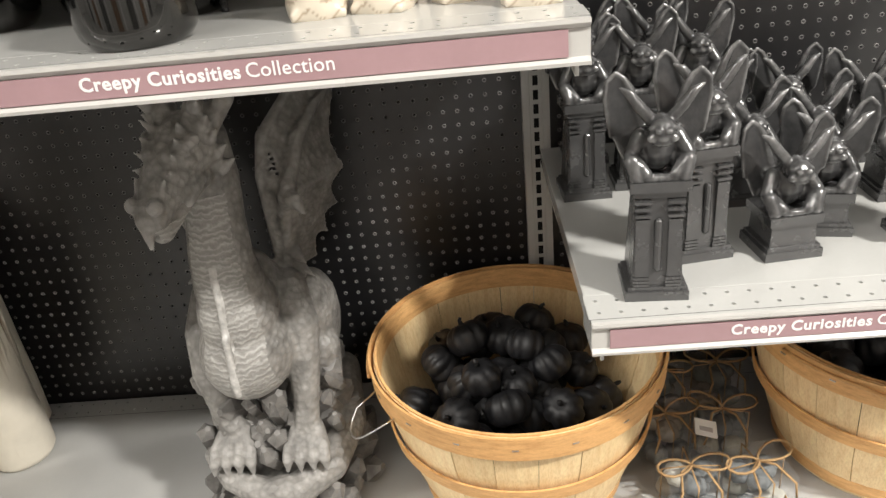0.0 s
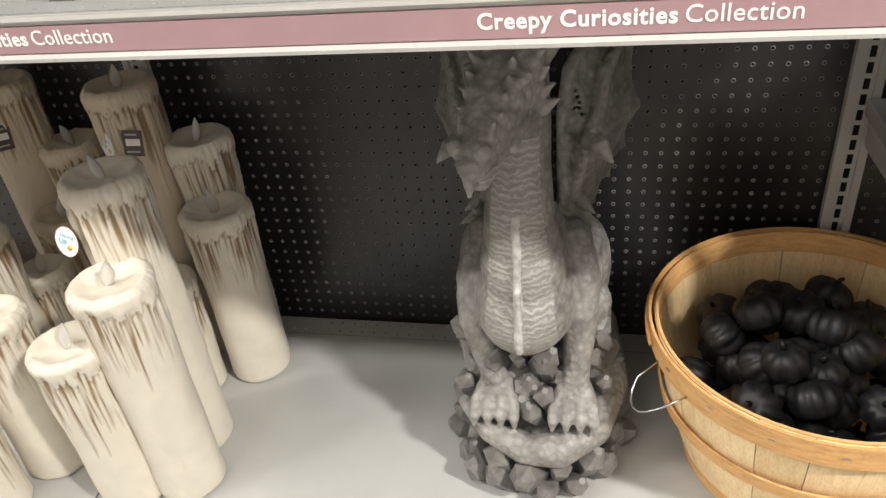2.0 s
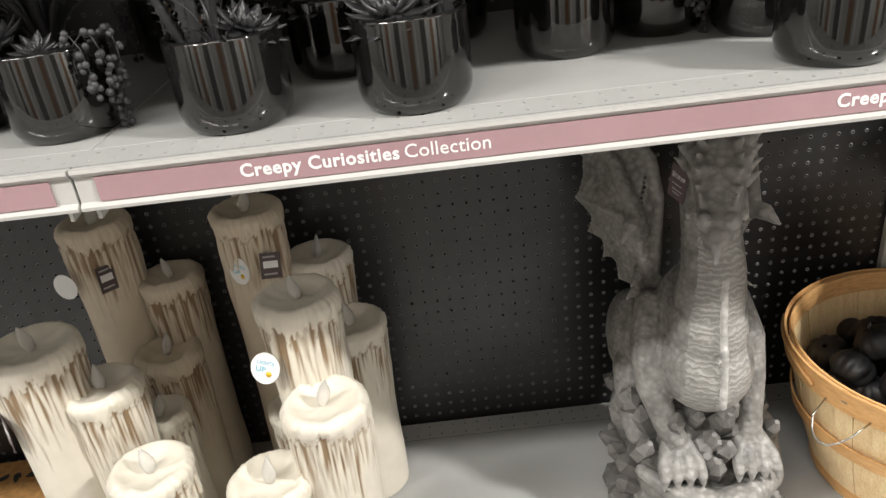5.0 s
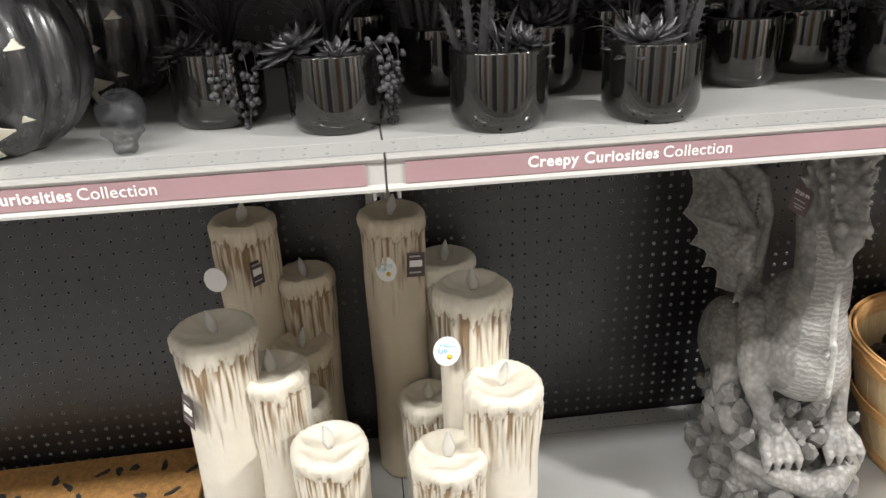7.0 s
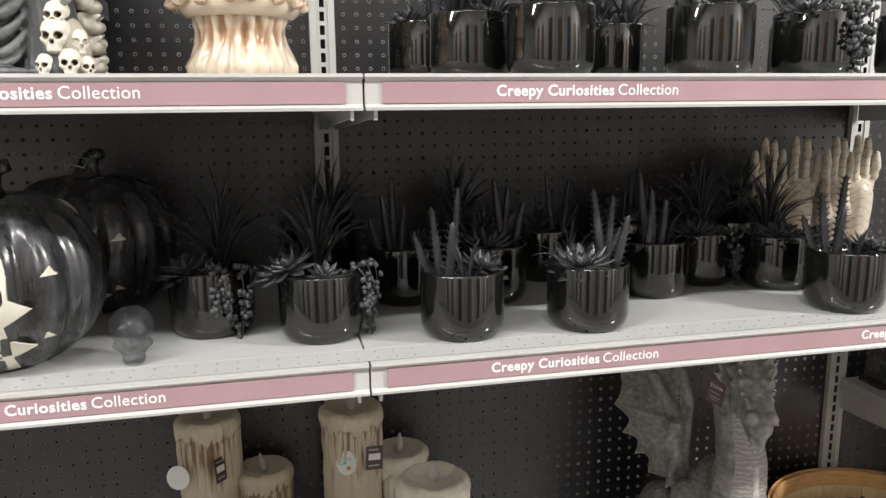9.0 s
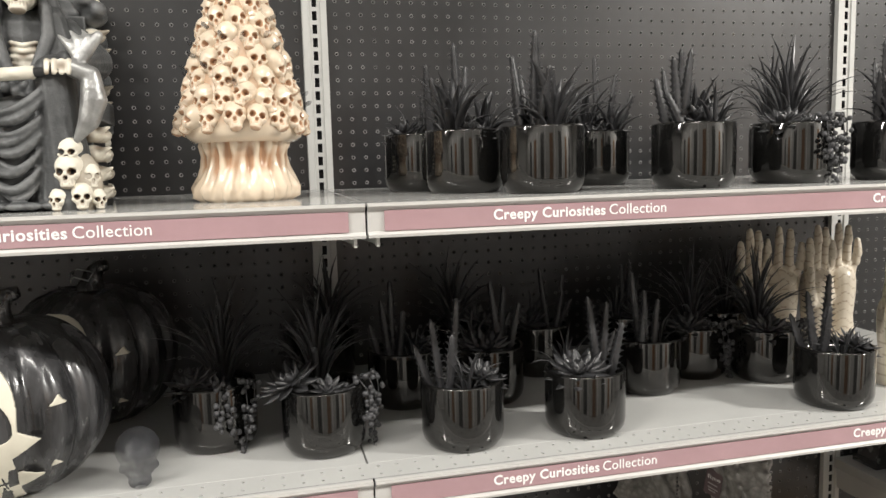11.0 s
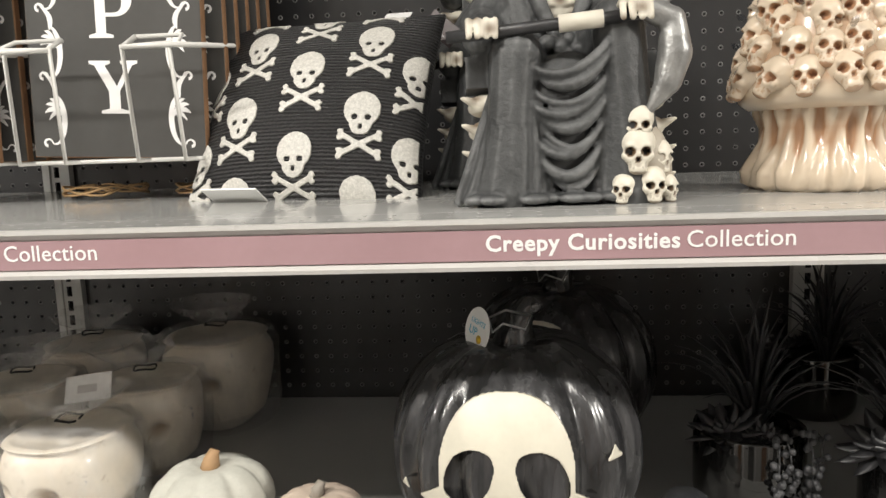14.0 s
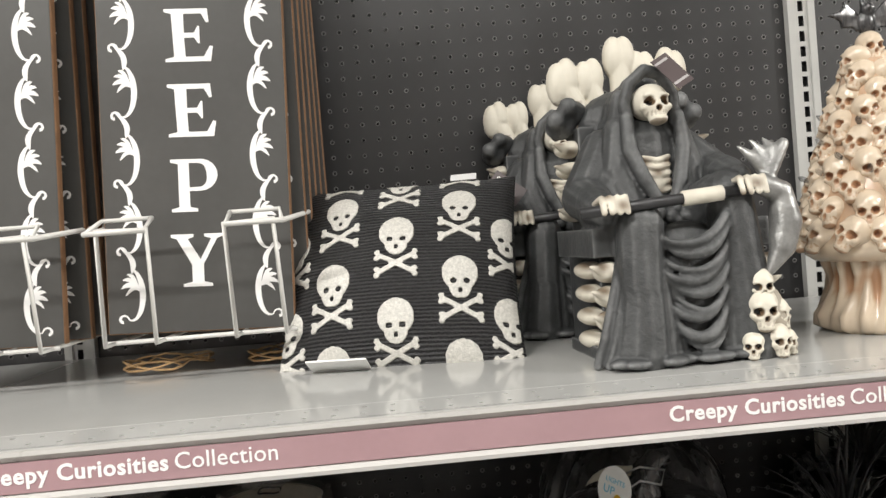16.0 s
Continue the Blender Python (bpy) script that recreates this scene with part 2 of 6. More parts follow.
def cloth():
    m, nt, b = nodes_of("black_beaded_cloth")
    tc = nt.nodes.new("ShaderNodeTexCoord")
    w = nt.nodes.new("ShaderNodeTexWave")
    w.bands_direction = "Z"
    w.inputs["Scale"].default_value = 68
    w.inputs["Distortion"].default_value = 2.2
    w.inputs["Detail"].default_value = 4
    w.inputs["Detail Scale"].default_value = 4
    link(nt, tc.outputs["Object"], w.inputs["Vector"])
    n = noise_node(nt, 420, 2)
    s = nt.nodes.new("ShaderNodeMath")
    s.operation = "MULTIPLY_ADD"
    link(nt, n.outputs["Fac"], s.inputs[0])
    s.inputs[1].default_value = 0.5
    link(nt, w.outputs["Fac"], s.inputs[2])
    link(nt, ramp(nt, s.outputs[0], [(0.3, (0.006, 0.006, 0.007)), (1.0, (0.05, 0.05, 0.052))]).outputs["Color"], b.inputs["Base Color"])
    b.inputs["Roughness"].default_value = 0.38
    bump(nt, b, s.outputs[0], 0.9, 0.003)
    return m


M_CLOTH = cloth()
M_BEADS = plain("white_seed_beads", (0.6, 0.585, 0.54), 0.45, var=0.2, scale=300, grain=600, bumpy=0.6)


# ---- building helpers ----
def put(mesh, mats, smooth=True):
    for m in mats if isinstance(mats, (list, tuple)) else [mats]:
        mesh.materials.append(m)
    mesh.polygons.foreach_set("use_smooth", [smooth] * len(mesh.polygons))
    return mesh


def to_mesh(name, bm, mats, smooth=True):
    me = bpy.data.meshes.new(name)
    bm.to_mesh(me)
    bm.free()
    return put(me, mats, smooth)


def part(name, bm, material, parent=None, label="", smooth=True, at=None):
    me = bm if isinstance(bm, bpy.types.Mesh) else to_mesh(name, bm, material, smooth)
    ob = new(name, me)
    if parent is not None:
        ob.parent = parent
    if at is not None:
        ob.matrix_basis = at
    if label:
        ob["label"] = label
    return ob


def thing(name, label, category, m=None, group="", kind=""):
    ob = new(name)
    ob.empty_display_size = 0.02
    if m is not None:
        ob.matrix_basis = m
    return tagged(ob, label, category, group, kind)


def box(bm, lo, hi, bevel=0.0):
    c = [(a + b) / 2 for a, b in zip(lo, hi)]
    s = [b - a for a, b in zip(lo, hi)]
    r = bmesh.ops.create_cube(bm, size=1, matrix=Matrix.LocRotScale(c, None, s))
    if bevel:
        es = list({e for v in r["verts"] for e in v.link_edges})
        bmesh.ops.bevel(bm, geom=es, offset=bevel, segments=2, affect="EDGES", profile=0.5)
    return r["verts"]


def slab(lo, hi, bevel=0.0):
    bm = bmesh.new()
    box(bm, lo, hi, bevel)
    return bm


def tube(points, r, n=6, closed=False, taper=None):
    """A round bar along points."""
    bm = bmesh.new()
    pts = [Vector(p) for p in points]
    k = len(pts)
    rings = []
    up = Vector((0.13, 0.31, 0.94)).normalized()
    for i, p in enumerate(pts):
        a = pts[(i - 1) % k] if closed or i else p
        b = pts[(i + 1) % k] if closed or i < k - 1 else p
        d = (b - a).normalized()
        u = d.cross(up)
        if u.length < 0.05:
            u = d.cross(Vector((1, 0, 0)))
        u.normalize()
        w = d.cross(u)
        rr = r * (taper(i / (k - 1)) if taper else 1)
        rings.append([bm.verts.new(p + rr * (math.cos(t) * u + math.sin(t) * w)) for t in [2 * math.pi * j / n for j in range(n)]])
    for i in range(k if closed else k - 1):
        A, B = rings[i], rings[(i + 1) % k]
        for j in range(n):
            bm.faces.new((A[j], A[(j + 1) % n], B[(j + 1) % n], B[j]))
    if not closed:
        bm.faces.new(rings[0][::-1])
        bm.faces.new(rings[-1])
    bmesh.ops.recalc_face_normals(bm, faces=bm.faces)
    return bm


def lathe(profile, n=32, wob=None):
    """Turn (radius, height) points about z; wob(angle, i) scales the radius."""
    bm = bmesh.new()
    rings = []
    for i, (r, z) in enumerate(profile):
        if r < 1e-6:
            rings.append([bm.verts.new((0, 0, z))])
        else:
            ring = []
            for j in range(n):
                a = 2 * math.pi * j / n
                q = r * (wob(a, i) if wob else 1)
                ring.append(bm.verts.new((q * math.cos(a), q * math.sin(a), z)))
            rings.append(ring)
    for A, B in zip(rings, rings[1:]):
        if len(A) == 1 and len(B) == 1:
            continue
        for j in range(n):
            k = (j + 1) % n
            if len(A) == 1:
                bm.faces.new((A[0], B[k], B[j]))
            elif len(B) == 1:
                bm.faces.new((A[j], A[k], B[0]))
            else:
                bm.faces.new((A[j], A[k], B[k], B[j]))
    bmesh.ops.recalc_face_normals(bm, faces=bm.faces)
    return bm


UNIT = {}


def unit_ball(seg):
    if seg not in UNIT:
        rows = max(6, seg * 2 // 3)
        vs = [Vector((0, 0, -1))]
        for i in range(1, rows):
            t = math.pi * i / rows
            vs += [Vector((math.sin(t) * math.cos(6.28319 * j / seg), math.sin(t) * math.sin(6.28319 * j / seg), -math.cos(t))) for j in range(seg)]
        vs.append(Vector((0, 0, 1)))
        fs = [(0, 1 + (j + 1) % seg, 1 + j) for j in range(seg)]
        for i in range(rows - 2):
            o = 1 + i * seg
            fs += [(o + j, o + (j + 1) % seg, o + seg + (j + 1) % seg, o + seg + j) for j in range(seg)]
        o = 1 + (rows - 2) * seg
        fs += [(o + j, o + (j + 1) % seg, len(vs) - 1) for j in range(seg)]
        UNIT[seg] = (vs, fs)
    return UNIT[seg]


def ell(bm, c, r, rot=(0, 0, 0), seg=14):
    r = (r, r, r) if isinstance(r, (int, float)) else r
    m = Matrix.LocRotScale(c, Euler([radians(a) for a in rot]), r)
    vs, fs = unit_ball(seg)
    w = [bm.verts.new(m @ v) for v in vs]
    for f in fs:
        bm.faces.new([w[i] for i in f])


def frustum(bm, a, b, r0, r1, seg):
    a, b = Vector(a), Vector(b)
    q = (b - a).to_track_quat("Z", "Y").to_matrix()
    ring = [q @ Vector((math.cos(6.28319 * j / seg), math.sin(6.28319 * j / seg), 0)) for j in range(seg)]
    A = [bm.verts.new(a + v * r0) for v in ring]
    B = [bm.verts.new(b + v * r1) for v in ring]
    for j in range(seg):
        k = (j + 1) % seg
        bm.faces.new((A[j], A[k], B[k], B[j]))
    bm.faces.new(A[::-1])
    bm.faces.new(B)


def cap(bm, a, b, r0, r1=None, seg=12):
    """A limb between two points, rounded at its ends."""
    r1 = r0 if r1 is None else r1
    frustum(bm, a, b, r0, max(r1, 1e-4), seg)
    ell(bm, a, r0, seg=seg)
    if r1 > 0.0015:
        ell(bm, b, r1, seg=seg)


def limb(bm, pts, seg=12):
    for (a, ra), (b, rb) in zip(pts, pts[1:]):
        cap(bm, a, b, ra, rb, seg)


def fuse(bm, voxel, smooth=3, factor=0.5):
    """Melt overlapping solids into one skin."""
    me = bpy.data.meshes.new("tmp")
    bm.to_mesh(me)
    bm.free()
    ob = new("tmp", me)
    mod = ob.modifiers.new("r", "REMESH")
    mod.mode, mod.voxel_size = "VOXEL", voxel
    if smooth:
        s = ob.modifiers.new("s", "SMOOTH")
        s.iterations, s.factor = smooth, factor
    out = bpy.data.meshes.new_from_object(ob.evaluated_get(bpy.context.evaluated_depsgraph_get()))
    bpy.data.objects.remove(ob)
    bpy.data.meshes.remove(me)
    return out


class Cast:
    """Gathers meshes into one, each with its material slot and hollow marks."""

    def __init__(self):
        self.v, self.f, self.mi, self.h, self.sm = [], [], [], [], []

    def add(self, src, slot=0, m=None, smooth=True, hollow=None, slots=None):
        own = not isinstance(src, bpy.types.Mesh)
        if own:
            me = bpy.data.meshes.new("tmp")
            src.to_mesh(me)
            src.free()
        else:
            me = src
        m = m or Matrix.Identity(4)
        o = len(self.v)
        hv = me.attributes.get("hollow")
        for i, v in enumerate(me.vertices):
            self.v.append(tuple(m @ v.co))
            self.h.append(hollow(v.co) if hollow else (hv.data[i].value if hv else 0.0))
        for p in me.polygons:
            self.f.append([o + i for i in p.vertices])
            self.mi.append(slots[p.material_index] if slots else slot)
            self.sm.append(smooth)
        if own:
            bpy.data.meshes.remove(me)
        return self

    def mesh(self, name, mats):
        me = bpy.data.meshes.new(name)
        me.from_pydata(self.v, [], self.f)
        for m in mats:
            me.materials.append(m)
        me.polygons.foreach_set("material_index", self.mi)
        me.polygons.foreach_set("use_smooth", self.sm)
        at = me.attributes.new("hollow", "FLOAT", "POINT")
        at.data.foreach_set("value", self.h)
        me.update()
        return me


def words(text, width, depth=0.0006, bold=0.0, name="lettering"):
    """Flat raised letters, scaled to a width, with the base line at z = 0, facing -y."""
    cu = bpy.data.curves.new("tmp", "FONT")
    cu.body, cu.offset, cu.extrude, cu.resolution_u = text, bold, 0.0, 3
    cu.space_character = 1.08 if bold > 0.02 else 1.03
    ob = new("tmp", cu)
    me = bpy.data.meshes.new_from_object(ob.evaluated_get(bpy.context.evaluated_depsgraph_get()))
    bpy.data.objects.remove(ob)
    xs = [v.co.x for v in me.vertices]
    k = width / (max(xs) - min(xs))
    x0 = min(xs)
    bm = bmesh.new()
    bm.from_mesh(me)
    bpy.data.meshes.remove(me)
    for v in bm.verts:
        v.co = Vector(((v.co.x - x0) * k, 0, v.co.y * k))
    r = bmesh.ops.extrude_face_region(bm, geom=list(bm.faces))
    for e in r["geom"]:
        if isinstance(e, bmesh.types.BMVert):
            e.co.y -= depth
    bmesh.ops.recalc_face_normals(bm, faces=bm.faces)
    return bm


def pierced(nx, nz, pitch, r, lip=0.0, deep=0.004, sx=1.0):
    """A sheet in x and z, facing -y, with a round hole in each cell."""
    A = [radians(22.5 + 45 * k) for k in range(8)]
    h = pitch / 2
    sq = np.array([(math.copysign(h, math.cos(a)) if abs(math.cos(a)) > abs(math.sin(a)) else h * 0.414 * math.copysign(1, math.cos(a)),
                    math.copysign(h, math.sin(a)) if abs(math.sin(a)) > abs(math.cos(a)) else h * 0.414 * math.copysign(1, math.sin(a))) for a in A])
    co = np.array([(math.cos(a), math.sin(a)) for a in A])
    rings = [(sq, 0.0), (co * (r + 0.0014), 0.0), (co * (r + 0.0003), -lip), (co * (r - 0.0005), 0.0), (co * (r - 0.0005), deep)]
    base = np.array([(x * (sx if k else 1), y, z) for k, (ring, y) in enumerate(rings) for x, z in ring])
    corners = np.array([(-h, 0, -h), (h, 0, -h), (h, 0, h), (-h, 0, h)])
    base = np.vstack([base, corners])
    faces = []
    for k in range(4):
        for j in range(8):
            i = (j + 1) % 8
            faces.append((k * 8 + j, k * 8 + i, k * 8 + 8 + i, k * 8 + 8 + j))
    tri = [(40 + c, 0 + a, b) for c, a, b in ((2, 1, 0), (3, 3, 2), (0, 5, 4), (1, 7, 6))]
    nb = len(base)
    cells = np.array([((i + 0.5) * pitch, 0, (j + 0.5) * pitch) for j in range(nz) for i in range(nx)])
    V = (cells[:, None, :] + base[None]).reshape(-1, 3)
    Fq = (np.arange(len(cells))[:, None, None] * nb + np.array(faces)[None]).reshape(-1, 4)
    Ft = (np.arange(len(cells))[:, None, None] * nb + np.array(tri)[None]).reshape(-1, 3)
    me = bpy.data.meshes.new("pierced_sheet")
    me.from_pydata(V.tolist(), [], Fq.tolist() + Ft.tolist())
    return me


# ---- the building shell ----
def wall(name, lo, hi, mat, label, cat):
    return tagged(part(name, slab(lo, hi), mat, smooth=False), label, cat, kind="structure")


wall("floor", (-6, -2.75, -0.1), (7, 0.9, 0), M_FLOOR, "pale vinyl store floor in the aisle", "floor")
wall("ceiling", (-6, -2.75, 3.6), (7, 0.9, 3.7), M_CEIL, "white store ceiling above the aisle", "ceiling")
wall("wall_south", (-6, -2.75, 0), (7, -2.648, 3.6), M_WALL, "plain painted wall across the aisle", "wall")
wall("wall_north", (-6, 0.9, 0), (7, 1.0, 3.6), M_WALL, "plain painted wall behind the shelving", "wall")
wall("wall_west", (-6.1, -2.75, 0), (-6, 0.9, 3.6), M_WALL, "plain painted end wall", "wall")
wall("wall_east", (7, -2.75, 0), (7.1, 0.9, 3.6), M_WALL, "plain painted end wall", "wall")
for lx, ly in LAMPS:
    tl = thing("ceiling_light", "white tube light fitting hung under the ceiling", "ceiling light", pose(lx, ly, LAMP_Z + 0.03), "ceiling lights")
    part("housing", slab((-0.64, -0.1, 0), (0.64, 0.1, 0.07), 0.01), M_LAMPBOX, tl)
    for s in (-0.5, 0.5):
        part("hanger", tube([(s, 0, 0.07), (s, 0, 0.27)], 0.004), M_STEEL, tl)


# ---- shelving ----
BAY = 1.22
PITCH = 0.0254
BACK = 0.585
DECK_Z, MID_Z, TOP_Z, RIGHT_Z = 0.203, 1.043, 1.404, 0.703
peg_mesh = put(pierced(48, 80, PITCH, 0.0027, 0.0009, 0.006), [M_PANEL, M_LIP], False)
# lip faces take the grey that draws their glint
lipped = np.zeros(len(peg_mesh.polygons), dtype=np.int32)
lipped[:48 * 80 * 32] = np.tile(np.repeat([0, 1, 1, 0], 8), 48 * 80)
peg_mesh.polygons.foreach_set("material_index", lipped)
for k in range(-2, 2):
    gp = thing("back_panel", "black perforated steel back panel of the shelving", "back panel", pose(k * BAY, BACK, DECK_Z - 0.02), "back panels", "structure")
    part("pegboard_sheet", peg_mesh, None, gp)
    # black sheet added behind the pegboard so its holes look deep and shaded
    part("peg_hole_shade", slab((0, 0.008, -0.2), (BAY, 0.02, 2.04)), M_DARK, gp, smooth=False)


def upright_mesh():
    bm = bmesh.new()
    n = 78
    xs = (-0.0245, -0.0235, -0.0115, -0.0105, -0.0045, 0.0045, 0.0105, 0.0115, 0.0235, 0.0245)
    ys = (0.012, 0.0, 0.0, 0.003, 0.003, 0.003, 0.003, 0.0, 0.0, 0.012)
    zs = [0.0]
    for i in range(n):
        zs += [0.004 + i * PITCH, 0.0215 + i * PITCH]
    zs.append(zs[-1] + 0.01)
    g = [[bm.verts.new((x, y, z)) for x, y in zip(xs, ys)] for z in zs]
    for i in range(len(zs) - 1):
        for j in range(len(xs) - 1):
            if j == 4 and i % 2 == 1:
                continue
            bm.faces.new((g[i][j], g[i][j + 1], g[i + 1][j + 1], g[i + 1][j]))
    return to_mesh("upright", bm, M_UPR, False)


um = upright_mesh()
for k in range(-2, 3):
    up = thing("upright", "grey slotted steel shelving upright", "upright", pose(k * BAY - 0.003, BACK - 0.013, DECK_Z), "uprights", "structure")
    part("slotted_face", um, None, up)
    # black strip added behind the slots, standing for the shade inside the upright
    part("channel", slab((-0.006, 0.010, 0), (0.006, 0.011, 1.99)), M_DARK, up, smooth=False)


def rail_mesh(length):
    """Front price channel: lips above and below a recessed face."""
    prof = [(0.0, 0.0), (-0.006, 0.0), (-0.0065, -0.004), (-0.003, -0.008), (-0.001, -0.009), (-0.001, -0.035), (-0.003, -0.036), (-0.0065, -0.039), (-0.006, -0.0425), (0.0, -0.0425)]
    bm = bmesh.new()
    A = [bm.verts.new((0.0015, y, z)) for y, z in prof]
    B = [bm.verts.new((length - 0.0015, y, z)) for y, z in prof]
    n = len(prof)
    for i in range(n):
        j = (i + 1) % n
        bm.faces.new((A[i], A[j], B[j], B[i]))
    bm.faces.new(A[::-1])
    bm.faces.new(B)
    bmesh.ops.recalc_face_normals(bm, faces=bm.faces)
    return to_mesh("price_rail", bm, M_RAIL, False)


rail_me = rail_mesh(BAY)
hole_me = put(pierced(48, 2, BAY / 48, 0.0032, 0.0, 0.003), M_SHELF, False)
hole_deck = put(pierced(48, 2, BAY / 48, 0.0032, 0.0, 0.003), M_DECK, False)
bold_me = to_mesh("bold_words", words("Creepy Curiosities", 0.1545, 0.0005, 0.025), M_INK, False)
thin_me = to_mesh("thin_words", words("Collection", 0.0832, 0.0005, 0.004), M_INK, False)


def bracket_bm(depth):
    bm = bmesh.new()
    pts = [(0.0, -0.002), (depth, -0.002), (depth, -0.055), (depth - 0.05, -0.055), (0.03, -0.028), (0.0, -0.03)]
    A = [bm.verts.new((0, y, z)) for y, z in pts]
    B = [bm.verts.new((0.004, y, z)) for y, z in pts]
    bm.faces.new(A)
    bm.faces.new(B[::-1])
    for i in range(len(pts)):
        j = (i + 1) % len(pts)
        bm.faces.new((A[j], A[i], B[i], B[j]))
    bmesh.ops.recalc_face_normals(bm, faces=bm.faces)
    return bm


def shelf(x0, y0, z, texts, label, brackets=True):
    d = BACK - 0.016 - y0
    s = thing("shelf", label, "shelf", pose(x0, y0, z), "shelves", "structure")
    e = BAY / 48
    part("shelf_plate", slab((0.001, 2.2 * e, -0.025), (BAY - 0.001, d, 0), 0.0015), M_SHELF, s, smooth=False)
    part("front_flange", slab((0.001, 0, -0.04), (BAY - 0.001, 2.2 * e, -0.009)), M_SHELF, s, smooth=False)
    # black layer added under the perforations; the pale flange would show through otherwise
    part("shelf_hole_shade", slab((0.002, 0.002, -0.009), (BAY - 0.002, 2.2 * e, -0.005)), M_DARK, s, smooth=False)
    part("pierced_strip", hole_me, None, s, at=pose(0, 0.2 * e, 0, -90))
    part("front_lip", slab((0.001, -0.001, -0.006), (BAY - 0.001, 0.2 * e, 0.0), 0.001), M_SHELF, s, smooth=False)
    r = part("price_rail", rail_me, None, s, "pale plastic price channel", at=pose(0, -0.001, 0))
    part("label_strip", slab((0.022, -0.0035, -0.0345), (BAY - 0.022, -0.0018, -0.0095)), M_STRIP, r, "dusty pink printed strip", smooth=False)
    for tx in texts:
        part("bold_lettering", bold_me, None, r, "white bold lettering", at=pose(tx, -0.0036, -0.0265))
        part("light_lettering", thin_me, None, r, "white light lettering", at=pose(tx + 0.16, -0.0036, -0.0265))
    if brackets:
        for bx in (0.012, BAY - 0.016):
            part("bracket", bracket_bm(d), M_UPR, s, smooth=False, at=pose(bx, 0, -0.024))
    return s


T1, T2 = 0.162, 0.739
for k in (-2, -1, 0):
    shelf(k * BAY, 0.0, MID_Z, (T1, T2) if k != -1 else (T1 - 0.004, T2 - 0.012), "pale grey steel shelf at waist height")
    shelf(k * BAY, -0.02, TOP_Z, (T1, T2) if k != -1 else (T1 - 0.006, T2 - 0.009), "pale grey steel shelf at chest height")
shelf(BAY, 0.012, RIGHT_Z, (0.157, 0.73), "pale grey steel shelf set lower in its bay")

for k in range(-2, 2):
    dk = thing("base_deck", "grey steel base deck of the shelving", "base deck", pose(k * BAY, -0.06, DECK_Z), "base decks", "structure")
    e = BAY / 48
    part("deck_plate", slab((0.001, 0, -0.02), (BAY - 0.001, BACK + 0.06 - 2 * e - 0.006, 0), 0.0015), M_DECK, dk, smooth=False)
    part("pierced_strip", hole_deck, None, dk, at=pose(0, BACK + 0.06 - 2 * e - 0.006, 0, -90))
    # black block added below the deck holes to draw their shade
    part("deck_hole_shade", slab((0.001, BACK + 0.06 - 2 * e - 0.006, -0.02), (BAY - 0.001, BACK + 0.06, -0.006)), M_DARK, dk, smooth=False)
    part("kick_plate", slab((0.001, 0.04, -DECK_Z), (BAY - 0.001, 0.05, -0.02)), M_DECK, dk, smooth=False)


